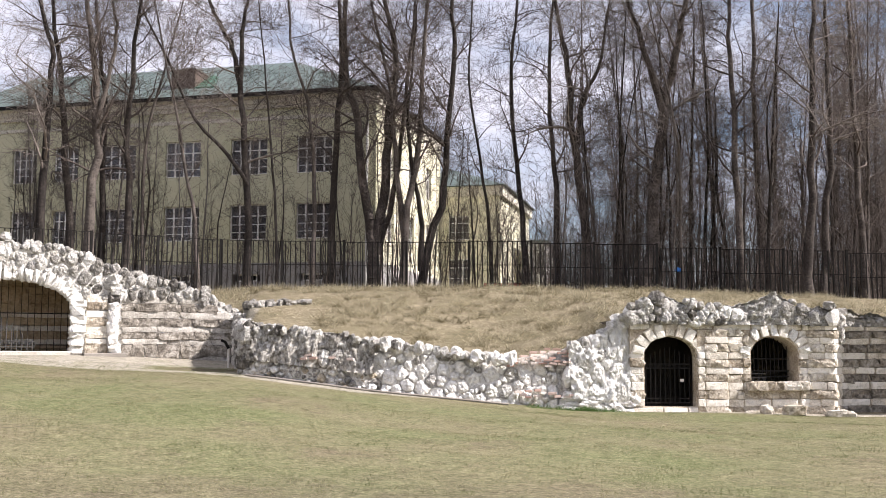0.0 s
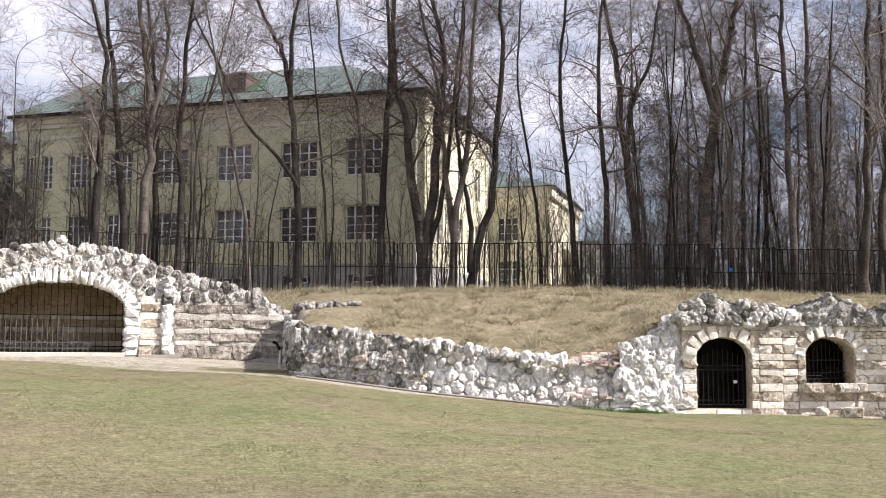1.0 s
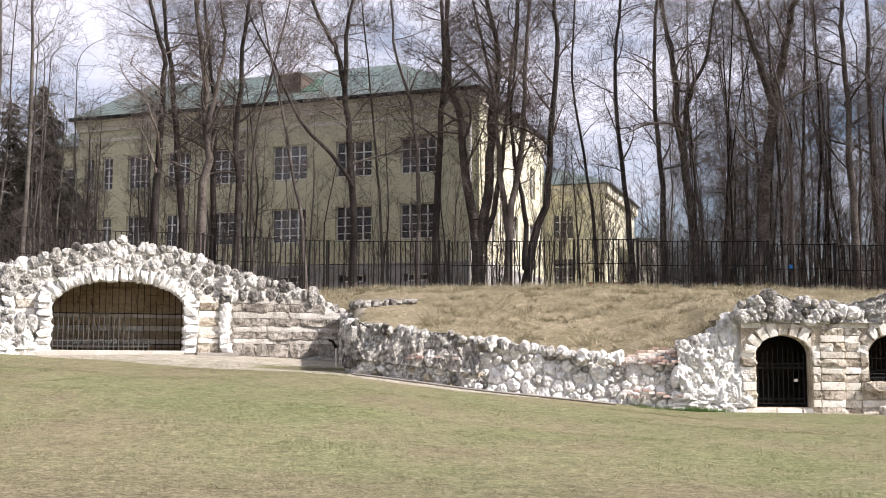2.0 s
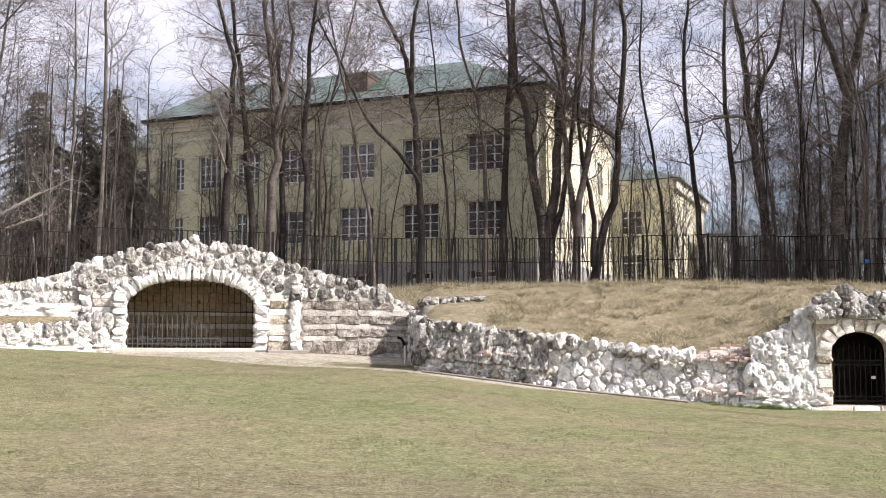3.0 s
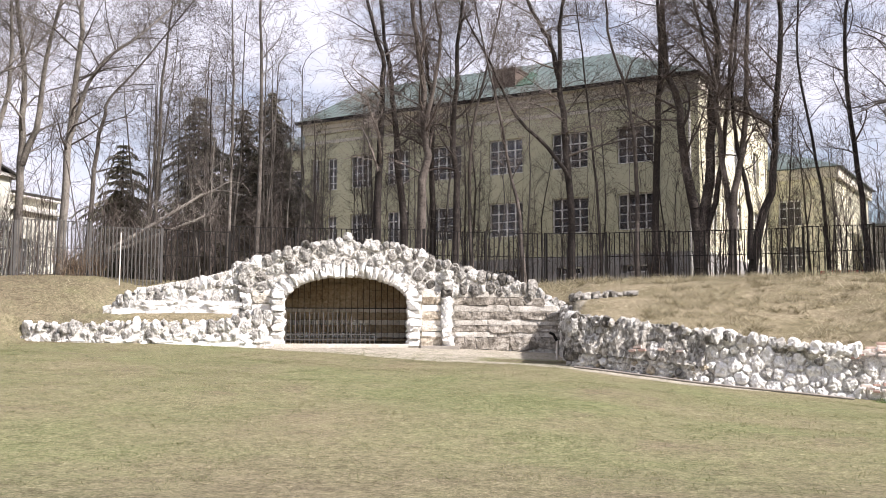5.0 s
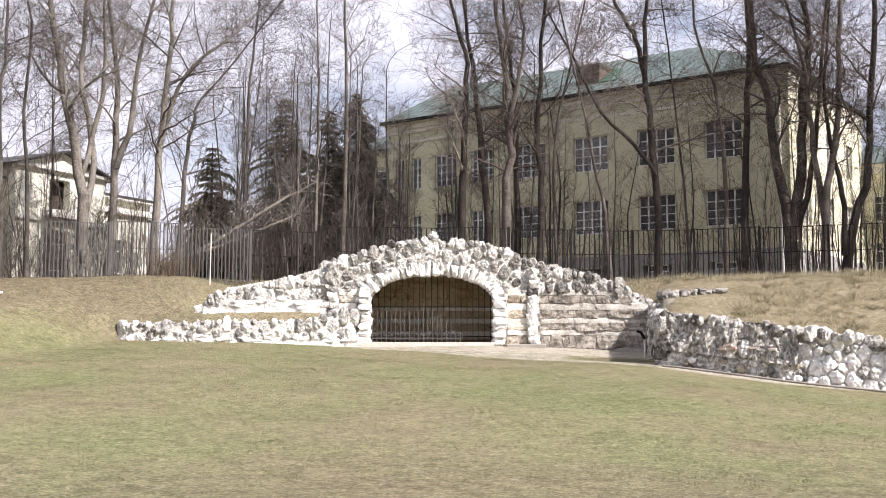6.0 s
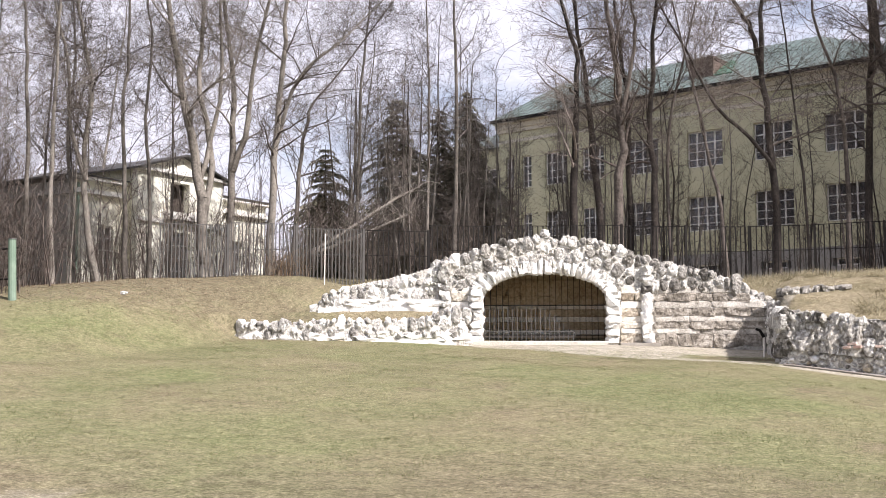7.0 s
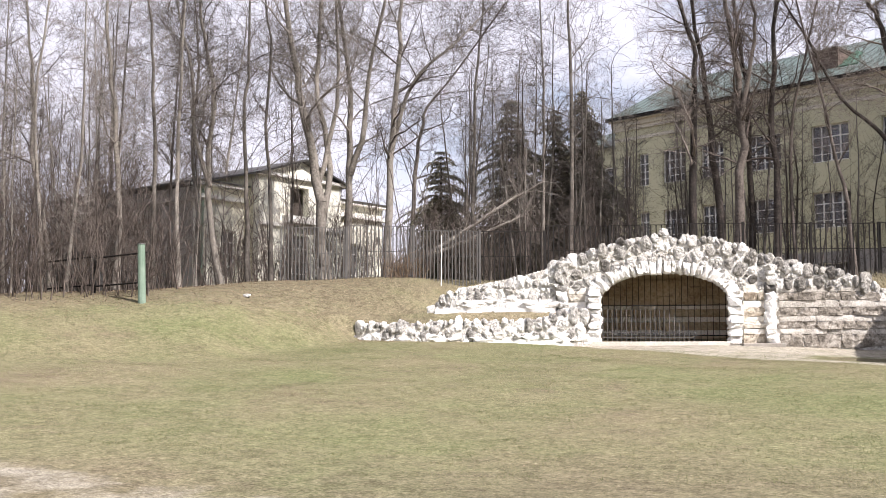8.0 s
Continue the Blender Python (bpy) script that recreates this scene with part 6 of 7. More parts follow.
T(-16.15, 43.07, 0.20, [(0.0, 5.25), (0.04, 7.52), (0.13, 9.59), (0.22, 11.92), (0.3, 13.8), (-0.2, 15.64)])
T(-15.19, 44.48, 0.18, [(0.0, 5.38), (-0.34, 8.65), (-0.62, 11.71), (-0.86, 14.09), (-1.15, 15.99)])
T(-14.40, 43.69, 0.23, [(0.0, 5.31), (0.07, 7.62), (0.18, 10.89), (0.05, 13.48), (-0.31, 15.83)], forks=[(0.108, [(0.14, 10.89), (0.56, 12.81), (0.83, 14.99), (0.67, 16.42)])])
T(-13.09, 44.62, 0.17, [(0.0, 5.16), (0.03, 7.98), (-0.12, 11.31), (0.05, 13.98), (0.29, 16.7)])
T(-14.40, 45.79, 0.15, [(0.0, 5.49), (-0.13, 8.87), (-0.12, 12.06), (-0.4, 14.76), (-0.66, 16.99)])
T(-12.51, 45.30, 0.09, [(0.0, 5.22), (-0.16, 8.32), (-0.01, 11.23), (0.57, 13.72), (1.2, 16.5)])
T(-10.16, 44.86, 0.10, [(0.0, 4.95), (-0.17, 7.31), (-0.62, 9.43), (-1.05, 11.81), (-1.62, 14.43)])
T(-7.12, 46.46, 0.07, [(0.0, 4.84), (-0.12, 7.77), (-0.34, 10.48), (-0.65, 13.72), (-0.94, 16.49)])
T(2.20, 48.95, 0.09, [(0.0, 4.83), (-0.12, 7.61), (-0.51, 10.74), (-1.02, 14.17), (-0.89, 17.65)])
T(-31.30, 31.31, 0.14, [(0.0, 4.43), (-0.49, 6.91), (-0.62, 9.18), (-0.39, 11.26), (-0.85, 14.26), (-1.03, 15.66)], forks=[(0.103, [(-0.51, 8.04), (-1.14, 10.08), (-1.31, 12.61), (-1.84, 14.89)])])
T(-32.63, 31.38, 0.09, [(0.0, 4.36), (-0.1, 7.01), (-0.38, 10.03), (-0.17, 13.11), (-0.39, 15.96)])
T(-28.32, 34.02, 0.25, [(0.0, 4.42), (-0.11, 6.53), (-0.44, 9.31), (-0.92, 11.4), (-1.29, 13.5), (-1.66, 15.86)], forks=[(0.149, [(-0.07, 6.53), (0.25, 8.85), (-0.3, 11.65), (-0.26, 14.49), (-0.16, 15.93)]), (0.115, [(-0.26, 8.15), (0.35, 10.73), (0.56, 13.09), (0.42, 15.95)])])
T(-28.27, 35.35, 0.18, [(0.0, 4.58), (0.16, 7.84), (0.14, 10.71), (0.07, 13.36), (-0.33, 16.28)], forks=[(0.141, [(0.2, 8.79), (0.78, 10.96), (0.93, 12.89), (1.58, 16.08)])])
T(-26.88, 36.41, 0.19, [(0.0, 4.55), (0.08, 7.14), (0.23, 10.49), (0.44, 13.4), (0.59, 16.34)], forks=[(0.105, [(0.19, 10.01), (0.8, 12.18), (1.75, 13.53), (2.71, 14.38)])])
T(-27.33, 38.55, 0.11, [(0.0, 5.42), (0.29, 9.14), (0.56, 11.02), (0.83, 12.16), (1.67, 13.17)])
T(-32.39, 28.70, 0.11, [(0.0, 3.89), (0.02, 6.72), (0.01, 9.59), (-0.12, 12.49), (-0.39, 15.18)])
T(-32.48, 27.07, 0.13, [(0.0, 3.71), (0.01, 7.2), (-0.16, 9.97), (-0.41, 12.34), (-0.59, 14.72)])
T(-29.85, 31.33, 0.10, [(0.0, 4.37), (-0.14, 7.49), (-0.27, 10.41), (-0.14, 13.16), (-0.13, 15.46)])
T(-31.72, 29.44, 0.10, [(0.0, 4.23), (-0.15, 7.41), (-0.13, 10.3), (-0.06, 13.01), (0.02, 15.29)])
T(-34.68, 25.90, 0.11, [(0.0, 3.51), (-0.39, 6.57), (-0.86, 8.9), (-0.89, 11.48), (-1.12, 13.85)])
T(-29.88, 32.66, 0.09, [(0.0, 4.56), (-0.09, 7.65), (-0.31, 10.65), (-0.13, 13.47), (-0.39, 15.82)])
T(-20.79, 41.29, 0.11, [(0.0, 6.27), (0.04, 9.65), (0.03, 13.58), (-0.06, 16.57)])
T(-25.01, 40.08, 0.09, [(0.0, 6.16), (0.08, 9.39), (0.14, 12.4), (0.35, 14.94), (0.53, 16.99)])
T(-21.89, 40.72, 0.08, [(0.0, 6.04), (0.08, 9.68), (0.1, 12.13), (0.03, 15.11)])
# ---------------------------------------------------------------- woods behind: a few grown forms, each set many times
def wood_form(seed, height, rad, limbs, pale):
    r = random.Random(seed)
    top = np.array([r.gauss(0, 0.5), r.gauss(0, 0.5), height])
    mid = top * 0.5 + np.array([r.gauss(0, 0.3), r.gauss(0, 0.3), 0])
    stems = [([np.zeros(3), mid * 0.5, mid, (mid + top) / 2, top], rad)]
    if r.random() < 0.4:
        stems.append(([mid * 0.8, mid * 0.8 + np.array([r.gauss(0, 0.5), r.gauss(0, 0.5), height * 0.25]), top + np.array([r.gauss(0, 1.2), r.gauss(0, 1.2), -1.0])], rad * 0.55))
    return stems_to_tree((0, 0, 0), stems, r, "slender bare woodland tree with grey-brown bark", M_BARK_PALE if pale else M_BARK, M_TWIG if pale else M_TWIG_DARK, limbs, 2.5, 0.62, 3, 0.18, group="woodland trees", dense=0.8)


DARK = [wood_form(100 + i, rng.uniform(13, 18), rng.uniform(0.065, 0.13), 26, False) for i in range(7)]
PALE = [wood_form(200 + i, rng.uniform(11, 17), rng.uniform(0.06, 0.13), 22, True) for i in range(7)]
used = set()


def plant(forms, x, y, scale):
    f = rng.choice(forms)
    m = Matrix.Translation((x, y, ground_at(x, y) - 0.1)) @ Matrix.Rotation(rng.uniform(0, 6.28), 4, "Z") @ Matrix.Rotation(rng.gauss(0, 0.04), 4, "X")
    if f.name not in used:
        used.add(f.name)
        f.matrix_basis = m
    else:
        t = copy_thing(f, m)
        t.scale = (scale, scale, scale * rng.uniform(0.9, 1.12))


# dense wood on the right, behind the fence
for i in range(105):
    x, y = rng.uniform(6.5, 36), rng.uniform(46.5, 95)
    if (x / y > 0.21 and y < 53) or (y >= 53 and x > 20) or (y > 76 and x / y > 0.1):
        plant(DARK, x, y, rng.uniform(0.75, 1.15))
for i in range(58):
    y = rng.uniform(45.2, 55)
    plant(DARK, y * (0.125 + 0.305 * ((i * 23) % 58 + rng.random()) / 58) if y < 53 else rng.uniform(19, 24), y, rng.uniform(0.55, 1.0))
# thicket of young trees on the far left
for i in range(56):
    az = radians(rng.uniform(44, 62))
    d = rng.uniform(39.5, 62)
    if d < 50 and math.degrees(az) < 49:
        continue
    plant(PALE, -d * math.sin(az), d * math.cos(az), rng.uniform(0.55, 1.0))
# slender stems crowding before the mansion
for i in range(9):
    az = radians(rng.uniform(40, 54))
    d = rng.uniform(43.0, 47.5)
    plant(PALE, -d * math.sin(az), d * math.cos(az), rng.uniform(0.4, 0.7))
# slim young trees along the fence before the school
for i in range(22):
    x = rng.uniform(-21, 4)
    plant(PALE if rng.random() < 0.3 else DARK, x, np.interp(x, [-21, -15, -8, 6], [43.5, 46, 47, 47]) + rng.uniform(-0.6, 4.5), rng.uniform(0.35, 0.62))
# saplings between the grotto and the school's far end
for i in range(34):
    az = radians(rng.uniform(14, 33))
    d = rng.uniform(46, 52)
    plant(PALE if rng.random() < 0.7 else DARK, -d * math.sin(az), d * math.cos(az), rng.uniform(0.35, 0.7))


for i in range(24):
    az = radians(rng.uniform(24, 33))
    d = rng.uniform(46, 49)
    plant(PALE, -d * math.sin(az), d * math.cos(az), rng.uniform(0.45, 0.75))


def far_woods():
    """Woods too far off to count, closing the place all round."""
    vs, qs, k = [], [], 0
    forms = [(f.children[0].data, f.children[1].data) for f in DARK[:3] + PALE[:3]]
    arrays = []
    for pair in forms:
        for me, every in ((pair[0], 1), (pair[1], 3)):
            v = np.zeros(len(me.vertices) * 3, np.float32)
            me.vertices.foreach_get("co", v)
            q = np.zeros(len(me.loops), np.int32)
            me.loops.foreach_get("vertex_index", q)
            arrays.append((v.reshape(-1, 3), q.reshape(-1, 4)[:: 1]))
    for i in range(132):
        a = radians(rng.uniform(-180, 180))
        d = rng.uniform(85, 125)
        # unseen trees added behind the camera to darken the window reflections
        if i > 90:
            a, d = radians(rng.uniform(125, 235)), rng.uniform(48, 75)
        elif i > 62:
            a, d = radians(rng.uniform(38, 66)), rng.uniform(62, 100)
        elif -28 < math.degrees(a) < 62:
            d = rng.uniform(80, 110)
        x, y = -d * math.sin(a), d * math.cos(a)
        f = rng.randrange(len(forms))
        c, s_ = math.cos(i * 2.4), math.sin(i * 2.4)
        rot = np.array([[c, -s_, 0], [s_, c, 0], [0, 0, 1]])
        for v, q in arrays[2 * f:2 * f + 1]:
            vs.append(v @ rot.T * rng.uniform(0.9, 1.3) + np.array([x, y, ground_at(x, y)]))
            qs.append(q + k)
            k += len(v)
        v, q = arrays[2 * f + 1]
        half = len(q) // 5
        vs.append(v @ rot.T * rng.uniform(0.9, 1.3) + np.array([x, y, ground_at(x, y)]))
        qs.append(q[:half // 3] + k)
        k += len(v)
    me = np_mesh("far_woods", np.concatenate(vs), np.concatenate(qs), M_TWIG)
    tagged(new("far_woods", me), "distant belt of bare grey-brown woods", "woods", kind="stuff")


far_woods()

# ---------------------------------------------------------------- spruces
def spruce(x, y, top, width, seed):
    r = random.Random(seed)
    z0 = ground_at(x, y) - 0.1
    h = top - z0
    t = root("spruce", (x, y, z0), "dark green spruce with drooping boughs", "tree", "spruces behind the fence")
    share("trunk", tubes_mesh("trunk", [(7, [(np.array([0, 0, 0.0]), np.array([0, 0, h * 0.6]), 0.16, 0.08), (np.array([0, 0, h * 0.6]), np.array([0, 0, h]), 0.08, 0.01)])], M_BARK), t, Matrix())
    v, tri = [], []
    z = 0.5
    while z < h - 0.1:
        f = 1 - z / h
        reach = width * (f ** 0.85) + 0.12
        n = int(9 + 12 * f)
        for i in range(n):
            a = r.uniform(0, 6.283)
            ln = reach * r.uniform(0.35, 1.2) * (1 + 0.25 * math.sin(3 * a + seed) + 0.2 * math.sin(z * 2.1 + seed))
            ca, sa = math.cos(a), math.sin(a)
            m = max(5, int(ln / 0.07))
            for j in range(m):
                u = (j + r.random()) / m
                px, pz = ln * u, z + 0.12 * ln * math.sin(u * 3.1) - 0.28 * ln * u * u
                for side in (-1, 1):
                    w = (0.12 + 0.26 * (1 - u) * min(1, ln)) * r.uniform(0.4, 1.4)
                    tx, ty = px + w * 0.7, side * w
                    hang = -r.uniform(0.02, 0.22)
                    k = len(v)
                    for (qx, qy, qz) in ((px - 0.035, 0, pz), (px + 0.045, 0.0, pz + 0.02), (tx, ty, pz + hang)):
                        v.append((qx * ca - qy * sa, qx * sa + qy * ca, qz))
                    tri.append((k, k + 1, k + 2))
        z += r.uniform(0.16, 0.28)
    share("crown", np_mesh("crown", np.array(v), np.zeros((0, 4), int), M_NEEDLE, np.array(tri)), t, Matrix())


spruce(-26.7, 40.2, 10.6, 2.6, 1)
spruce(-25.0, 43.6, 13.3, 3.1, 2)
spruce(-23.7, 45.4, 13.0, 3.0, 3)
spruce(-23.0, 46.9, 14.2, 3.4, 4)
spruce(-24.2, 42.6, 8.8, 2.5, 5)
spruce(-21.8, 45.6, 10.4, 2.8, 6)
spruce(-28.6, 42.6, 8.6, 2.1, 7)

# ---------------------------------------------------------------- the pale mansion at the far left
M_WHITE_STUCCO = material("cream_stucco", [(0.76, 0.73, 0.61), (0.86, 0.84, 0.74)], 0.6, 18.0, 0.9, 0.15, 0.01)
mans = root("mansion", (-36.9, 35.4, 4.6), "pale mansion with white cornices and a gabled sunlit block", "building")
K_O, K_E, K_N = np.array([-36.9, 35.4]), np.array([0.09, 0.996]), np.array([0.996, -0.09])
man = lambda s, o, z: (*(K_O + K_E * s + K_N * o), z)
wall_with_holes(lambda s, d, z: man(s, -d, z), 0, 2.73, 3.0, 9.1, [(1.45, 2.25, 4.9, 7.15)], 0.4, "front_wall", M_WHITE_STUCCO, mans)
block_holes = [(4.5, 6.1, 4.6, 7.1), (4.75, 6.0, 8.0, 9.5)]
wall_with_holes(lambda s, d, z: man(s, 1.04 - d, z), 2.73, 8.3, 3.0, 9.95, block_holes, 0.4, "block_wall", M_WHITE_STUCCO, mans)
wall_with_holes(lambda s, d, z: man(s, -d, z), 8.3, 12.7, 3.0, 9.2, [(9.8, 10.8, 4.9, 7.15)], 0.4, "front_wall", M_WHITE_STUCCO, mans)
Solid(man).box(2.73, 3.1, -9.0, 0.64, 3.0, 9.95).done("block_side", M_STUCCO_PALE, mans)
Solid(man).box(7.93, 8.3, -9.0, 0.64, 3.0, 9.95).done("block_side", M_STUCCO_PALE, mans)
Solid(man).box(12.3, 12.7, -9.0, -0.4, 3.0, 9.2).done("end_wall", M_WHITE_STUCCO, mans)
for q in ((-0.1, 2.7, 0.003, 0.3, 8.5, 8.7), (-0.3, 2.7, -0.2, 0.42, 9.1, 9.24), (2.5, 8.5, 1.043, 1.3, 9.85, 10.0), (2.6, 8.4, 1.043, 1.2, 7.45, 7.62), (8.35, 12.9, 0.003, 0.3, 8.5, 8.68), (8.35, 12.9, -0.2, 0.42, 9.2, 9.32)):
    Solid(man).box(*q).done("cornice", M_FRAME, mans)
Solid(man).box(4.2, 6.4, 1.044, 1.55, 7.66, 8.0).done("balcony", M_FRAME, mans, "white balcony under the dark loggia")
# dark sheet painting in the shade of the loggia
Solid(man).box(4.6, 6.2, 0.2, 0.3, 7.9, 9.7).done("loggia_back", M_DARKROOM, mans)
for o in (1.03, -9.0):
    Solid(man).poly([(2.73, o, 9.95), (8.3, o, 9.95), (5.5, o, 10.8)]).poly([(2.73, o - 0.3, 9.95), (5.5, o - 0.3, 10.8), (8.3, o - 0.3, 9.95)]).poly([(2.73, o, 9.95), (5.5, o, 10.8), (5.5, o - 0.3, 10.8), (2.73, o - 0.3, 9.95)]).poly([(8.3, o, 9.95), (8.3, o - 0.3, 9.95), (5.5, o - 0.3, 10.8), (5.5, o, 10.8)]).done("gable", M_WHITE_STUCCO, mans, weld=True)
slab = Solid(man)
for a, b, z0, z1 in ((2.35, 5.5, 9.9, 10.9), (8.7, 5.5, 9.9, 10.9)):
    slab.poly([(a, 1.45, z0), (b, 1.45, z1), (b, -9.2, z1), (a, -9.2, z0)]).poly([(a, 1.45, z0 - 0.09), (a, -9.2, z0 - 0.09), (b, -9.2, z1 - 0.09), (b, 1.45, z1 - 0.09)]).poly([(a, 1.45, z0), (a, 1.45, z0 - 0.09), (b, 1.45, z1 - 0.09), (b, 1.45, z1)]).poly([(a, 1.45, z0), (a, -9.2, z0), (a, -9.2, z0 - 0.09), (a, 1.45, z0 - 0.09)])
slab.done("roof", M_IRON_GREY, mans, "thin dark sheet roof")
Solid(man).box(-0.4, 2.72, -12, 0.5, 9.24, 9.31).done("roof", M_IRON_GREY, mans)
Solid(man).box(8.32, 13.0, -9, 0.5, 9.32, 9.39).done("roof", M_IRON_GREY, mans)
# long side turned from the sun, shade put into its grey colour
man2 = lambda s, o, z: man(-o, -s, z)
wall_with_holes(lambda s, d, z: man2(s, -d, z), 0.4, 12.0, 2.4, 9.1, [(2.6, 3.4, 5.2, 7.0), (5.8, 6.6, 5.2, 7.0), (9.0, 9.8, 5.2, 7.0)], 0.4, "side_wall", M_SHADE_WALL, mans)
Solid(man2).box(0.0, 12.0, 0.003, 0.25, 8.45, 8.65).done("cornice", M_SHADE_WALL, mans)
Solid(man).box(0.8, 12.2, -3.2, -3.0, 3.0, 9.0).done("inner_wall", M_DARKROOM, mans)
m_head, m2_head = math.atan2(K_E[1], K_E[0]), math.atan2(K_N[1], K_N[0])
for s0, s1, z0, z1, o in ((1.45, 2.25, 4.9, 7.15, -0.14), (4.5, 6.1, 4.6, 7.1, 0.9), (9.8, 10.8, 4.9, 7.15, -0.14)):
    put_window(window_mesh(s1 - s0, z1 - z0, 3 if s1 - s0 > 1.2 else 2, (0.25, 0.5, 0.75)), mans, Vector(man(s0, o, z0)), m_head)
for s0 in (2.6, 5.8, 9.0):
    put_window(window_mesh(0.8, 1.8, 2, (0.5,)), mans, Vector(man2(s0 + 0.8, -0.14, 5.2)), m2_head)
Solid(man).tube([(0.12, 0.12, 8.95), (0.12, 0.12, 4.3)], 0.06, 8).done("downpipe", M_GREEN_POST, mans, "green downpipe")

# ---------------------------------------------------------------- posts, fallen tree, small things
gp = Solid().tube([(-27.35, 23.85, ground_at(-27.35, 23.85) - 0.3), (-27.46, 23.85, 4.92)], [0.125, 0.12], 14)
gpo = tagged(gp.done("green_post", M_GREEN_POST), "thick round post with flaking pale green paint", "post")
Solid().tube([(-27.46, 23.85, 4.915), (-27.46, 23.85, 4.95)], [0.14, 0.13], 14).done("cap", M_IRON_GREY, gpo)
for k in range(2):
    a = Vector((-27.8 - k * 3.0, 24.4 + 0.2 * k, 0))
    b = Vector((-30.6 - k * 3.0, 24.6 + 0.2 * k, 0))
    rl = root("low_rail_fence", (a.x, a.y, ground_at(a.x, a.y)), "dark two-rail pipe fence in the thicket", "fence", "pipe fence bays")
    for h in (3.75, 4.72):
        Solid().tube([(a.x, a.y, h), (b.x, b.y, h - 0.05)], 0.03, 6).done("rail", M_IRON, rl)
    Solid().tube([(b.x, b.y, ground_at(b.x, b.y) - 0.2), (b.x, b.y, 4.78)], 0.04, 8).done("post", M_IRON, rl)
pz = ground_at(-22.6, 34.0)
tagged(Solid().tube([(-22.6, 34.0, pz - 0.2), (-22.58, 34.0, pz + 1.9)], 0.022, 8).done("pale_pole", M_PALE_POST), "thin pale upright pole before the fence", "pole")
for k, pts in enumerate(([(-27.0, 37.6, 5.0), (-25.4, 38.65, 6.06), (-23.0, 40.1, 7.94), (-22.2, 40.5, 8.4)], [(-27.6, 37.2, 4.9), (-25.4, 38.7, 5.8), (-23.5, 39.8, 6.75), (-22.4, 40.4, 7.3)])):
    ft = root("fallen_tree", pts[0], "bleached fallen tree trunk leaning across the thicket", "tree", "fallen trunks")
    Solid().tube(pts, [0.085, 0.072, 0.052, 0.03], 9).done("trunk", M_DEAD, ft)
    r = random.Random(k)
    for j in range(16):
        out = [[], [], [], [], []]
        p = np.array(pts[1]) + (np.array(pts[3]) - np.array(pts[1])) * r.random()
        grow(r, np.zeros(3), np.array([r.gauss(0.3, 0.6), r.gauss(0, 0.5), r.uniform(0, 1)]), 1.2, 0.02, 2, out, 0.9, 3)
        share("branch", tubes_mesh("branch", [(4, out[2]), (3, out[3])], M_DEAD), ft, Matrix.Translation(Vector(p) - Vector(pts[0])))
ws = new("white_stone", ROCKS["white"][3])
ws.matrix_basis = Matrix.Translation((-25.75, 26.95, ground_at(-25.75, 26.95) + 0.06)) @ Matrix.Diagonal((0.22, 0.14, 0.09, 1))
tagged(ws, "small white stone lying on the leaf-strewn slope", "stone")
bag = new("plastic_bag", rock_mesh("plastic_bag", M_BLUE, 5, 0.9, 0.3))
bag.matrix_basis = Matrix.Translation((9.6, 44.05, 5.2)) @ Matrix.Diagonal((0.16, 0.1, 0.15, 1))
tagged(bag, "blue plastic bag caught on the fence bars", "bag")


def blades(name, pts, hgt, wid, lean, mat, label, category):
    """Single pointed leaves standing at the points: arrays."""
    n = len(pts)
    a = nrng.uniform(0, 2 * np.pi, n)
    side = np.stack([np.cos(a), np.sin(a), np.zeros(n)], -1) * wid[:, None]
    b = nrng.uniform(0, 2 * np.pi, n)
    tip = np.stack([np.cos(b) * lean * hgt, np.sin(b) * lean * hgt, hgt], -1)
    v = np.stack([pts - side / 2, pts + side / 2, pts + tip], 1).reshape(-1, 3)
    me = np_mesh(name, v, np.zeros((0, 4), int), mat, np.arange(n * 3).reshape(-1, 3))
    return tagged(new(name, me), label, category, kind="stuff")


def scatter(n, az0, az1, d0, d1):
    az = np.radians(nrng.uniform(az0, az1, n))
    d = np.sqrt(nrng.uniform(d0 ** 2, d1 ** 2, n))
    x, y = -d * np.sin(az), d * np.cos(az)
    return x, y


def plan_masks(x, y):
    s = (x - A_O[0]) * A_E[0] + (y - A_O[1]) * A_E[1]
    o = (x - A_O[0]) * A_N[0] + (y - A_O[1]) * A_N[1]
    low_y = np.interp(x, LOW_X, LOW_Y)
    on_lawn = np.where(x > -5.6, low_y - y > np.interp(x, [-8, -5.5, -2, 2.5, 5.5], [3.0, 2.4, 1.4, 0.8, 0.6]), (o > 2.7) | ((s < -3.6) & (o > 1.5)) | (s < -10.9))
    sand = (y < 10.0 + 0.12 * (x + 10)) & (x < -6.2)
    return s, o, on_lawn & ~sand


x, y = scatter(200000, -27, 62, 10.5, 38.5)
s, o, ok = plan_masks(x, y)
clump = np.sin(x * 2.1 + 1.7 * np.sin(y * 1.3)) * np.sin(y * 2.7 + 1.1 * np.sin(x * 1.9)) + 0.5 * np.sin(x * 7.3) * np.sin(y * 6.7)
ok &= nrng.random(len(x)) < (0.62 + 0.4 * clump) * (0.6 + 0.4 * smooth01((np.hypot(x, y) - 12) / 9))
x, y = x[ok], y[ok]
blades("lawn_grass", np.stack([x, y, ground_height(x, y) - 0.004], -1), nrng.uniform(0.014, 0.048, len(x)) * (0.55 + 0.45 * smooth01((np.hypot(x, y) - 12) / 10)), nrng.uniform(0.005, 0.011, len(x)), nrng.uniform(0.3, 1.4, len(x)), M_BLADE, "short patchy spring grass of the lawn", "grass")
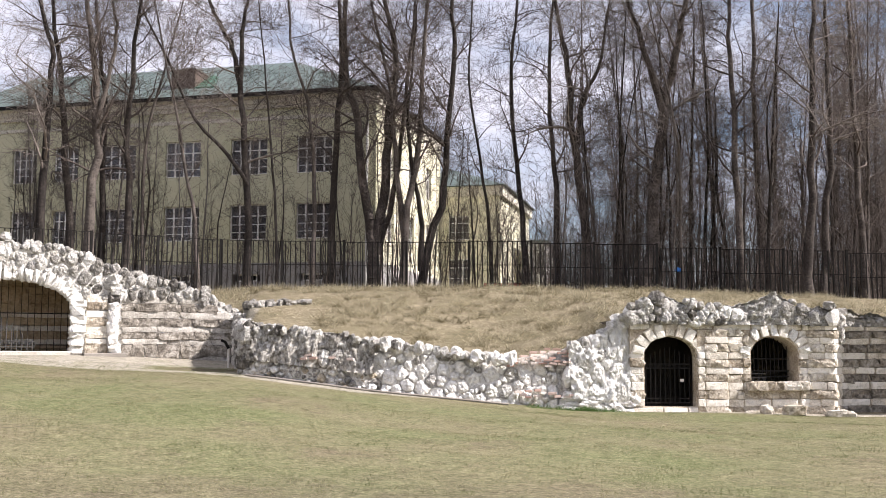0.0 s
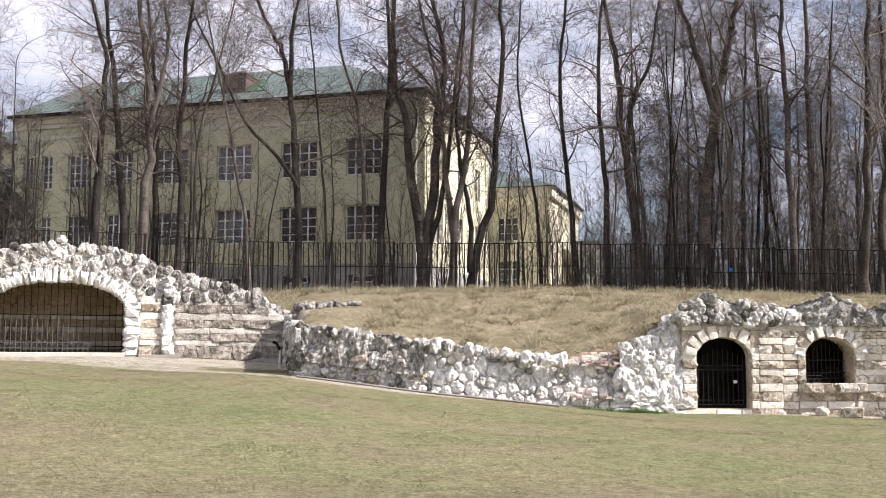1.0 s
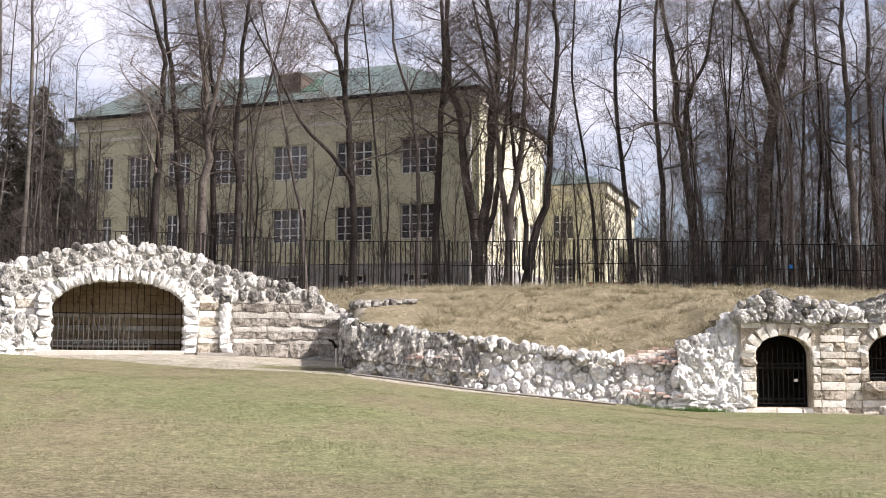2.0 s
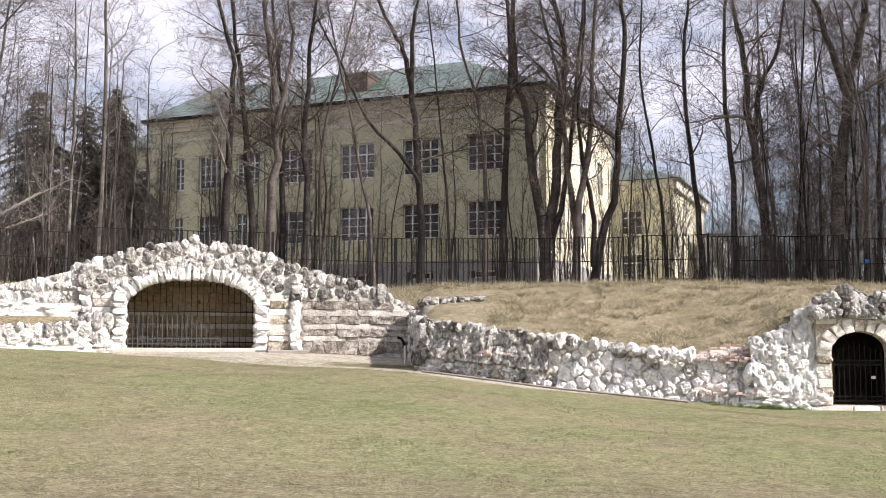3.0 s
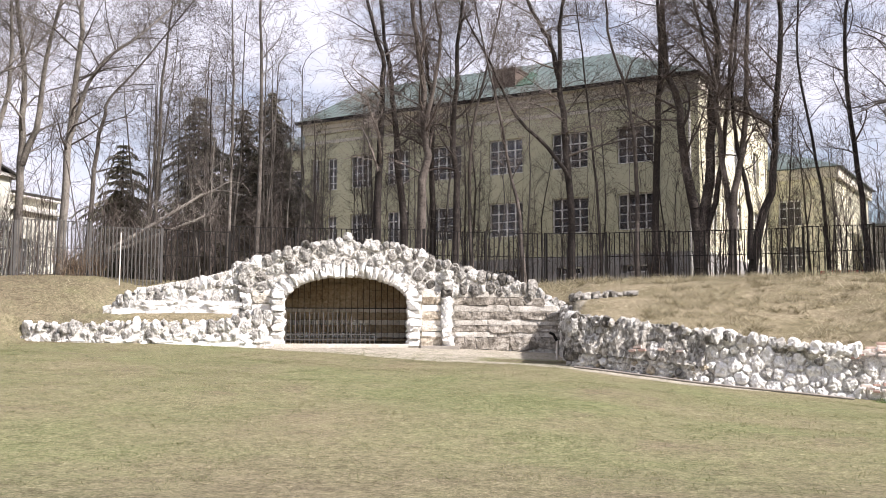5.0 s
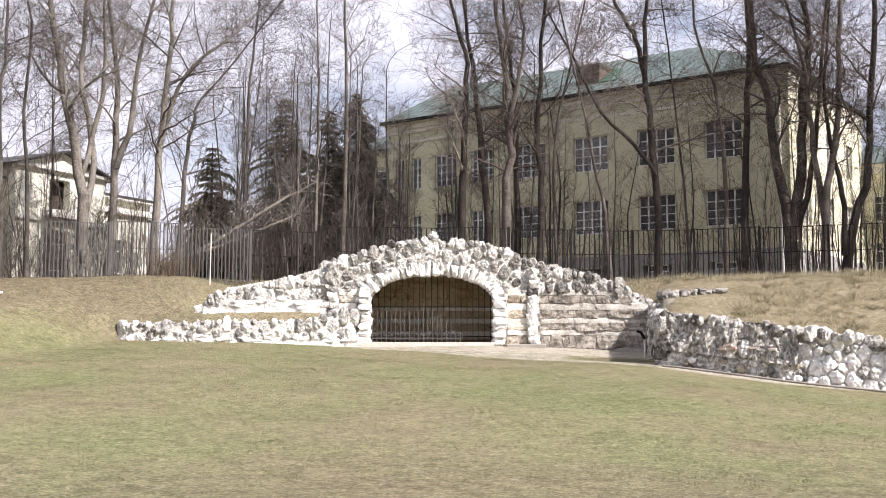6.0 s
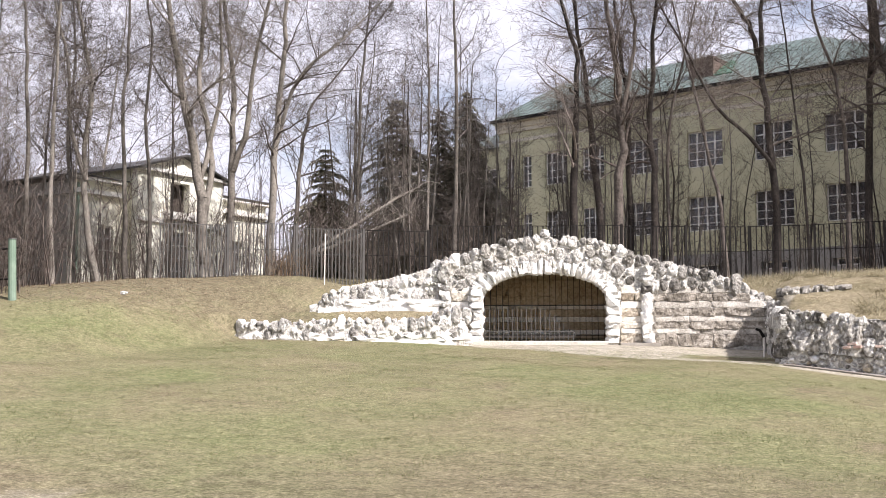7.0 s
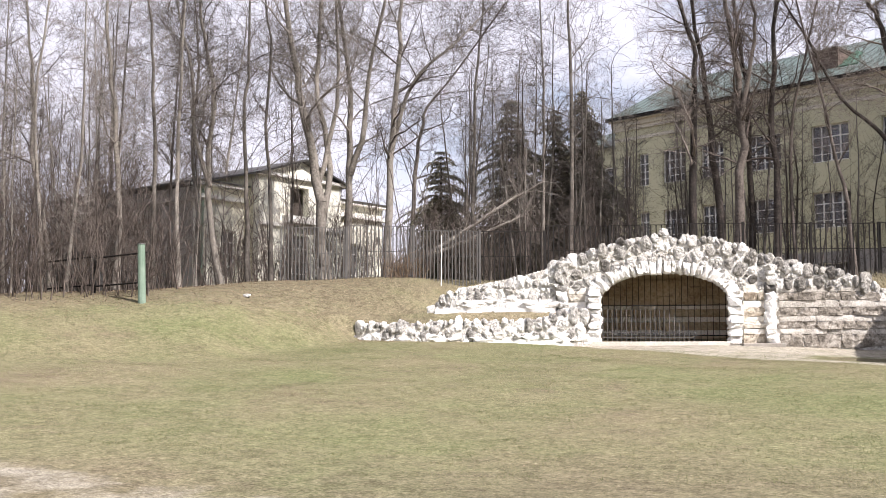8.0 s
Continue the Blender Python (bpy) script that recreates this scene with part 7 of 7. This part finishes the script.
# tufts of the lawn
cx, cy = scatter(30000, -27, 62, 12.5, 38.5)
s, o, ok = plan_masks(cx, cy)
ok &= nrng.random(len(cx)) < 0.62 + 0.38 * np.sin(cx * 1.1 + 1.4 * np.sin(cy * 0.7)) * np.sin(cy * 1.3 + np.sin(cx * 0.9))
cx, cy = cx[ok], cy[ok]
tall_of = np.repeat(nrng.uniform(0.5, 1.35, len(cx)), 11)
x = np.repeat(cx, 11) + nrng.normal(0, 0.075, len(cx) * 11)
y = np.repeat(cy, 11) + nrng.normal(0, 0.075, len(cx) * 11)
blades("lawn_tufts", np.stack([x, y, ground_height(x, y) - 0.004], -1), tall_of * nrng.uniform(0.012, 0.034, len(x)), nrng.uniform(0.007, 0.014, len(x)), nrng.uniform(0.2, 1.2, len(x)), M_BLADE, "thicker tufts in the worn spring lawn", "grass")
# dry grass of the mound and the slope
x, y = scatter(230000, -24, 47, 29.5, 46)
s, o, lawn_ok = plan_masks(x, y)
behind = np.where(x > -6.3, y - np.interp(x, LOW_X, LOW_Y) > 0.55, np.where(s > -7.4, -o > 0.6, (o < 0.4) & (np.hypot(x, y) > 33)))
behind &= (np.where((x > 5) & (y < 30.9 + TURN * (x - 6.3)), False, True)) & ~((np.abs(s) < 3.0) & (-o < 3.8) & (o < 1)) & (np.hypot(x, y) < 45.2)
x, y = x[behind], y[behind]
tuft = np.sin(x * 1.3 + 2 * np.sin(y * 0.9)) * np.sin(y * 1.9 + np.sin(x * 2.3))
keep = nrng.random(len(x)) < (0.55 + 0.5 * tuft) * np.where(s[behind] < -7.4, 0.3, 1.0)
x, y, tuft = x[keep], y[keep], tuft[keep]
over = (x > 4.9) & (x < 12.4) & (y < 34.0)
blades("dry_grass", np.stack([x, y, np.where(over, mound_height(x, y) + 0.03, ground_height(x, y)) - 0.01], -1), nrng.uniform(0.02, 0.085, len(x)) * (1 + 0.8 * tuft), nrng.uniform(0.008, 0.016, len(x)), nrng.uniform(0.7, 3.2, len(x)), M_STRAW, "matted dry straw-coloured grass on the mound", "grass")
x = nrng.uniform(-9, 15, 1100)
y = np.where(x > 5, nrng.uniform(33.8, 43.8, 1100), nrng.uniform(39.0, 43.9, 1100))
keep = nrng.random(1100) < 0.5 + 0.5 * np.sin(x * 3.1) * np.sin(x * 1.3 + y)
x, y = x[keep], y[keep]
blades("tall_stalks", np.stack([x, y, ground_height(x, y)], -1), nrng.uniform(0.12, 0.42, len(x)), nrng.uniform(0.008, 0.013, len(x)), nrng.uniform(0.1, 0.7, len(x)), M_STRAW, "taller dry stalks along the crest", "grass")
# tussocks: sheaves of longer blades leaning outwards
cx, cy = nrng.uniform(-9, 14, 800), nrng.uniform(31.0, 43.6, 800)
fit = (cy - np.interp(cx, LOW_X, LOW_Y) > 0.9) & ((cx > -4) | (cy > 38.5))
cx, cy = cx[fit], cy[fit]
size = nrng.uniform(0.08, 0.24, len(cx))
x = np.repeat(cx, 60) + nrng.normal(0, 1, len(cx) * 60) * np.repeat(size, 60) * 0.7
y = np.repeat(cy, 60) + nrng.normal(0, 1, len(cx) * 60) * np.repeat(size, 60) * 0.5
over = (x > 4.9) & (x < 12.4) & (y < 34.0)
blades("grass_tussocks", np.stack([x, y, np.where(over, mound_height(x, y) + 0.03, ground_height(x, y)) - 0.01], -1), np.repeat(size, 60) * nrng.uniform(0.55, 1.6, len(x)), nrng.uniform(0.01, 0.02, len(x)), nrng.uniform(0.6, 2.2, len(x)), M_STRAW, "tufts of longer bleached grass on the mound", "grass")
# fresh green tufts at the foot of the low wall
x = np.concatenate([nrng.normal(3.9, 0.32, 700), nrng.uniform(2.2, 4.9, 500)])
y = np.interp(x, LOW_X, LOW_Y) - 0.28 - nrng.random(1200) * 0.3
blades("fresh_tuft", np.stack([x, y, ground_height(x, y) - 0.005], -1), nrng.uniform(0.04, 0.16, 1200), nrng.uniform(0.008, 0.015, 1200), nrng.uniform(0.2, 1.0, 1200), M_FRESH, "fresh green grass at the wall's foot", "grass")
# dead leaves, mostly on the left slope and under the fence
x, y = scatter(30000, 36, 62, 32, 46)
s, o, lawn_ok = plan_masks(x, y)
keep = (s < -8.5) & (nrng.random(len(x)) < smooth01((np.hypot(x, y) - 33) / 5))
x, y = x[keep], y[keep]
blades("leaf_litter", np.stack([x, y, ground_height(x, y) + 0.005], -1), nrng.uniform(0.006, 0.025, len(x)), nrng.uniform(0.025, 0.05, len(x)), nrng.uniform(1.0, 3.0, len(x)), M_LITTER, "brown dead leaves strewn on the slope", "leaves")
x, y = scatter(420, -27, 62, 10.5, 32)
s, o, ok = plan_masks(x, y)
x, y = x[ok], y[ok]
blades("lawn_debris", np.stack([x, y, ground_height(x, y) + 0.005], -1), nrng.uniform(0.006, 0.016, len(x)), nrng.uniform(0.015, 0.045, len(x)), nrng.uniform(1.5, 4.0, len(x)), M_LITTER, "scattered dead leaves and twig bits on the lawn", "leaves")


def undergrowth(name, n, place, height, mat, label, girth=(0.006, 0.014), side=2):
    """Thin crooked shoots with side twigs, joined."""
    segs = []
    r = random.Random(len(name) * 7)
    for _ in range(n):
        x, y = place(r)
        p = np.array([x, y, ground_at(x, y) - 0.05])
        d = np.array([r.gauss(0, 0.14), r.gauss(0, 0.14), 1.0])
        h = r.uniform(*height)
        rad = r.uniform(*girth)
        for i in range(4):
            q = p + d * h / 4
            segs.append((p, q, rad * (1 - 0.2 * i), rad * (0.8 - 0.2 * i)))
            for _ in range(side if i or side < 3 else 1):
                e = d * r.uniform(0.3, 0.9) + np.array([r.gauss(0, 0.6), r.gauss(0, 0.6), 0.1])
                a = p + (q - p) * r.random()
                b = a + e * r.uniform(0.25, 0.7) * min(1.0, h / 4)
                c = b + (e + np.array([r.gauss(0, 0.4), r.gauss(0, 0.4), 0.25])) * r.uniform(0.2, 0.6) * min(1.0, h / 4)
                tr = min(rad * 0.5, 0.011)
                segs.append((a, b, tr, tr * 0.8))
                segs.append((b, c, tr * 0.8, 0.004))
            p = q
            d = d + np.array([r.gauss(0, 0.13), r.gauss(0, 0.13), 0])
    me = tubes_mesh(name, [(3, segs)], mat)
    tagged(new(name, me), label, "shrub", kind="stuff")


def polar(a0, a1, d0, d1):
    def place(r):
        a, d = radians(r.uniform(a0, a1)), r.uniform(d0, d1)
        return -d * math.sin(a), d * math.cos(a)
    return place


def wood_edge(y0, y1, t0, t1):
    def place(r):
        y = r.uniform(y0, y1)
        return y * r.uniform(t0, t1), y
    return place


undergrowth("young_wood", 420, polar(48, 66, 44, 70), (3.0, 9.0), M_SCRUB, "dense young bare wood", (0.01, 0.035), 5)
undergrowth("dark_wood", 300, wood_edge(45.5, 53.5, 0.11, 0.46), (2.0, 7.0), M_SCRUB, "dark crowded young trunks of the wood", (0.010, 0.038), 6)
undergrowth("wood_margin", 60, wood_edge(46.0, 52.0, 0.055, 0.14), (1.5, 7.5), M_TWIG_DARK, "thin bare shoots at the wood's margin", (0.008, 0.028), 7)
undergrowth("wood_depth", 400, lambda r: (r.uniform(20, 40), r.uniform(54, 76)), (4.0, 9.0), M_SCRUB, "crowded trunks deep in the wood", (0.02, 0.06), 4)
undergrowth("thicket", 640, polar(47, 64, 37.0, 50), (0.8, 5.0), M_SCRUB, "dense brown thicket of bare shoots", (0.008, 0.035), 4)
undergrowth("hazel_scrub", 600, polar(24, 46, 43, 50), (0.8, 3.6), M_SCRUB, "bare scrub behind the fence", (0.007, 0.02), 4)
undergrowth("wood_scrub", 1000, wood_edge(44.8, 56, 0.09, 0.46), (0.8, 3.5), M_SCRUB, "bare undergrowth of the wood", (0.008, 0.02), 3)
undergrowth("fence_scrub", 170, lambda r: (r.uniform(-14, 5), r.uniform(44.6, 49.5)), (0.8, 4.5), M_TWIG_DARK, "thin bare shoots along the fence", (0.006, 0.018), 4)
undergrowth("tall_shoots", 150, lambda r: (r.uniform(-19, 4), r.uniform(46.0, 50.5)), (2.2, 7.5), M_TWIG_DARK, "tall thin bare shoots before the school", (0.012, 0.03), 4)
undergrowth("slim_stems", 48, polar(33, 47, 42.6, 48), (3.0, 9.0), M_TWIG_DARK, "crowd of slim bare stems before the mansion", (0.012, 0.04), 4)
undergrowth("dry_reeds", 80, polar(34.4, 36.6, 41.0, 42.0), (0.5, 1.05), M_LITTER, "reddish dry reeds before the fence")
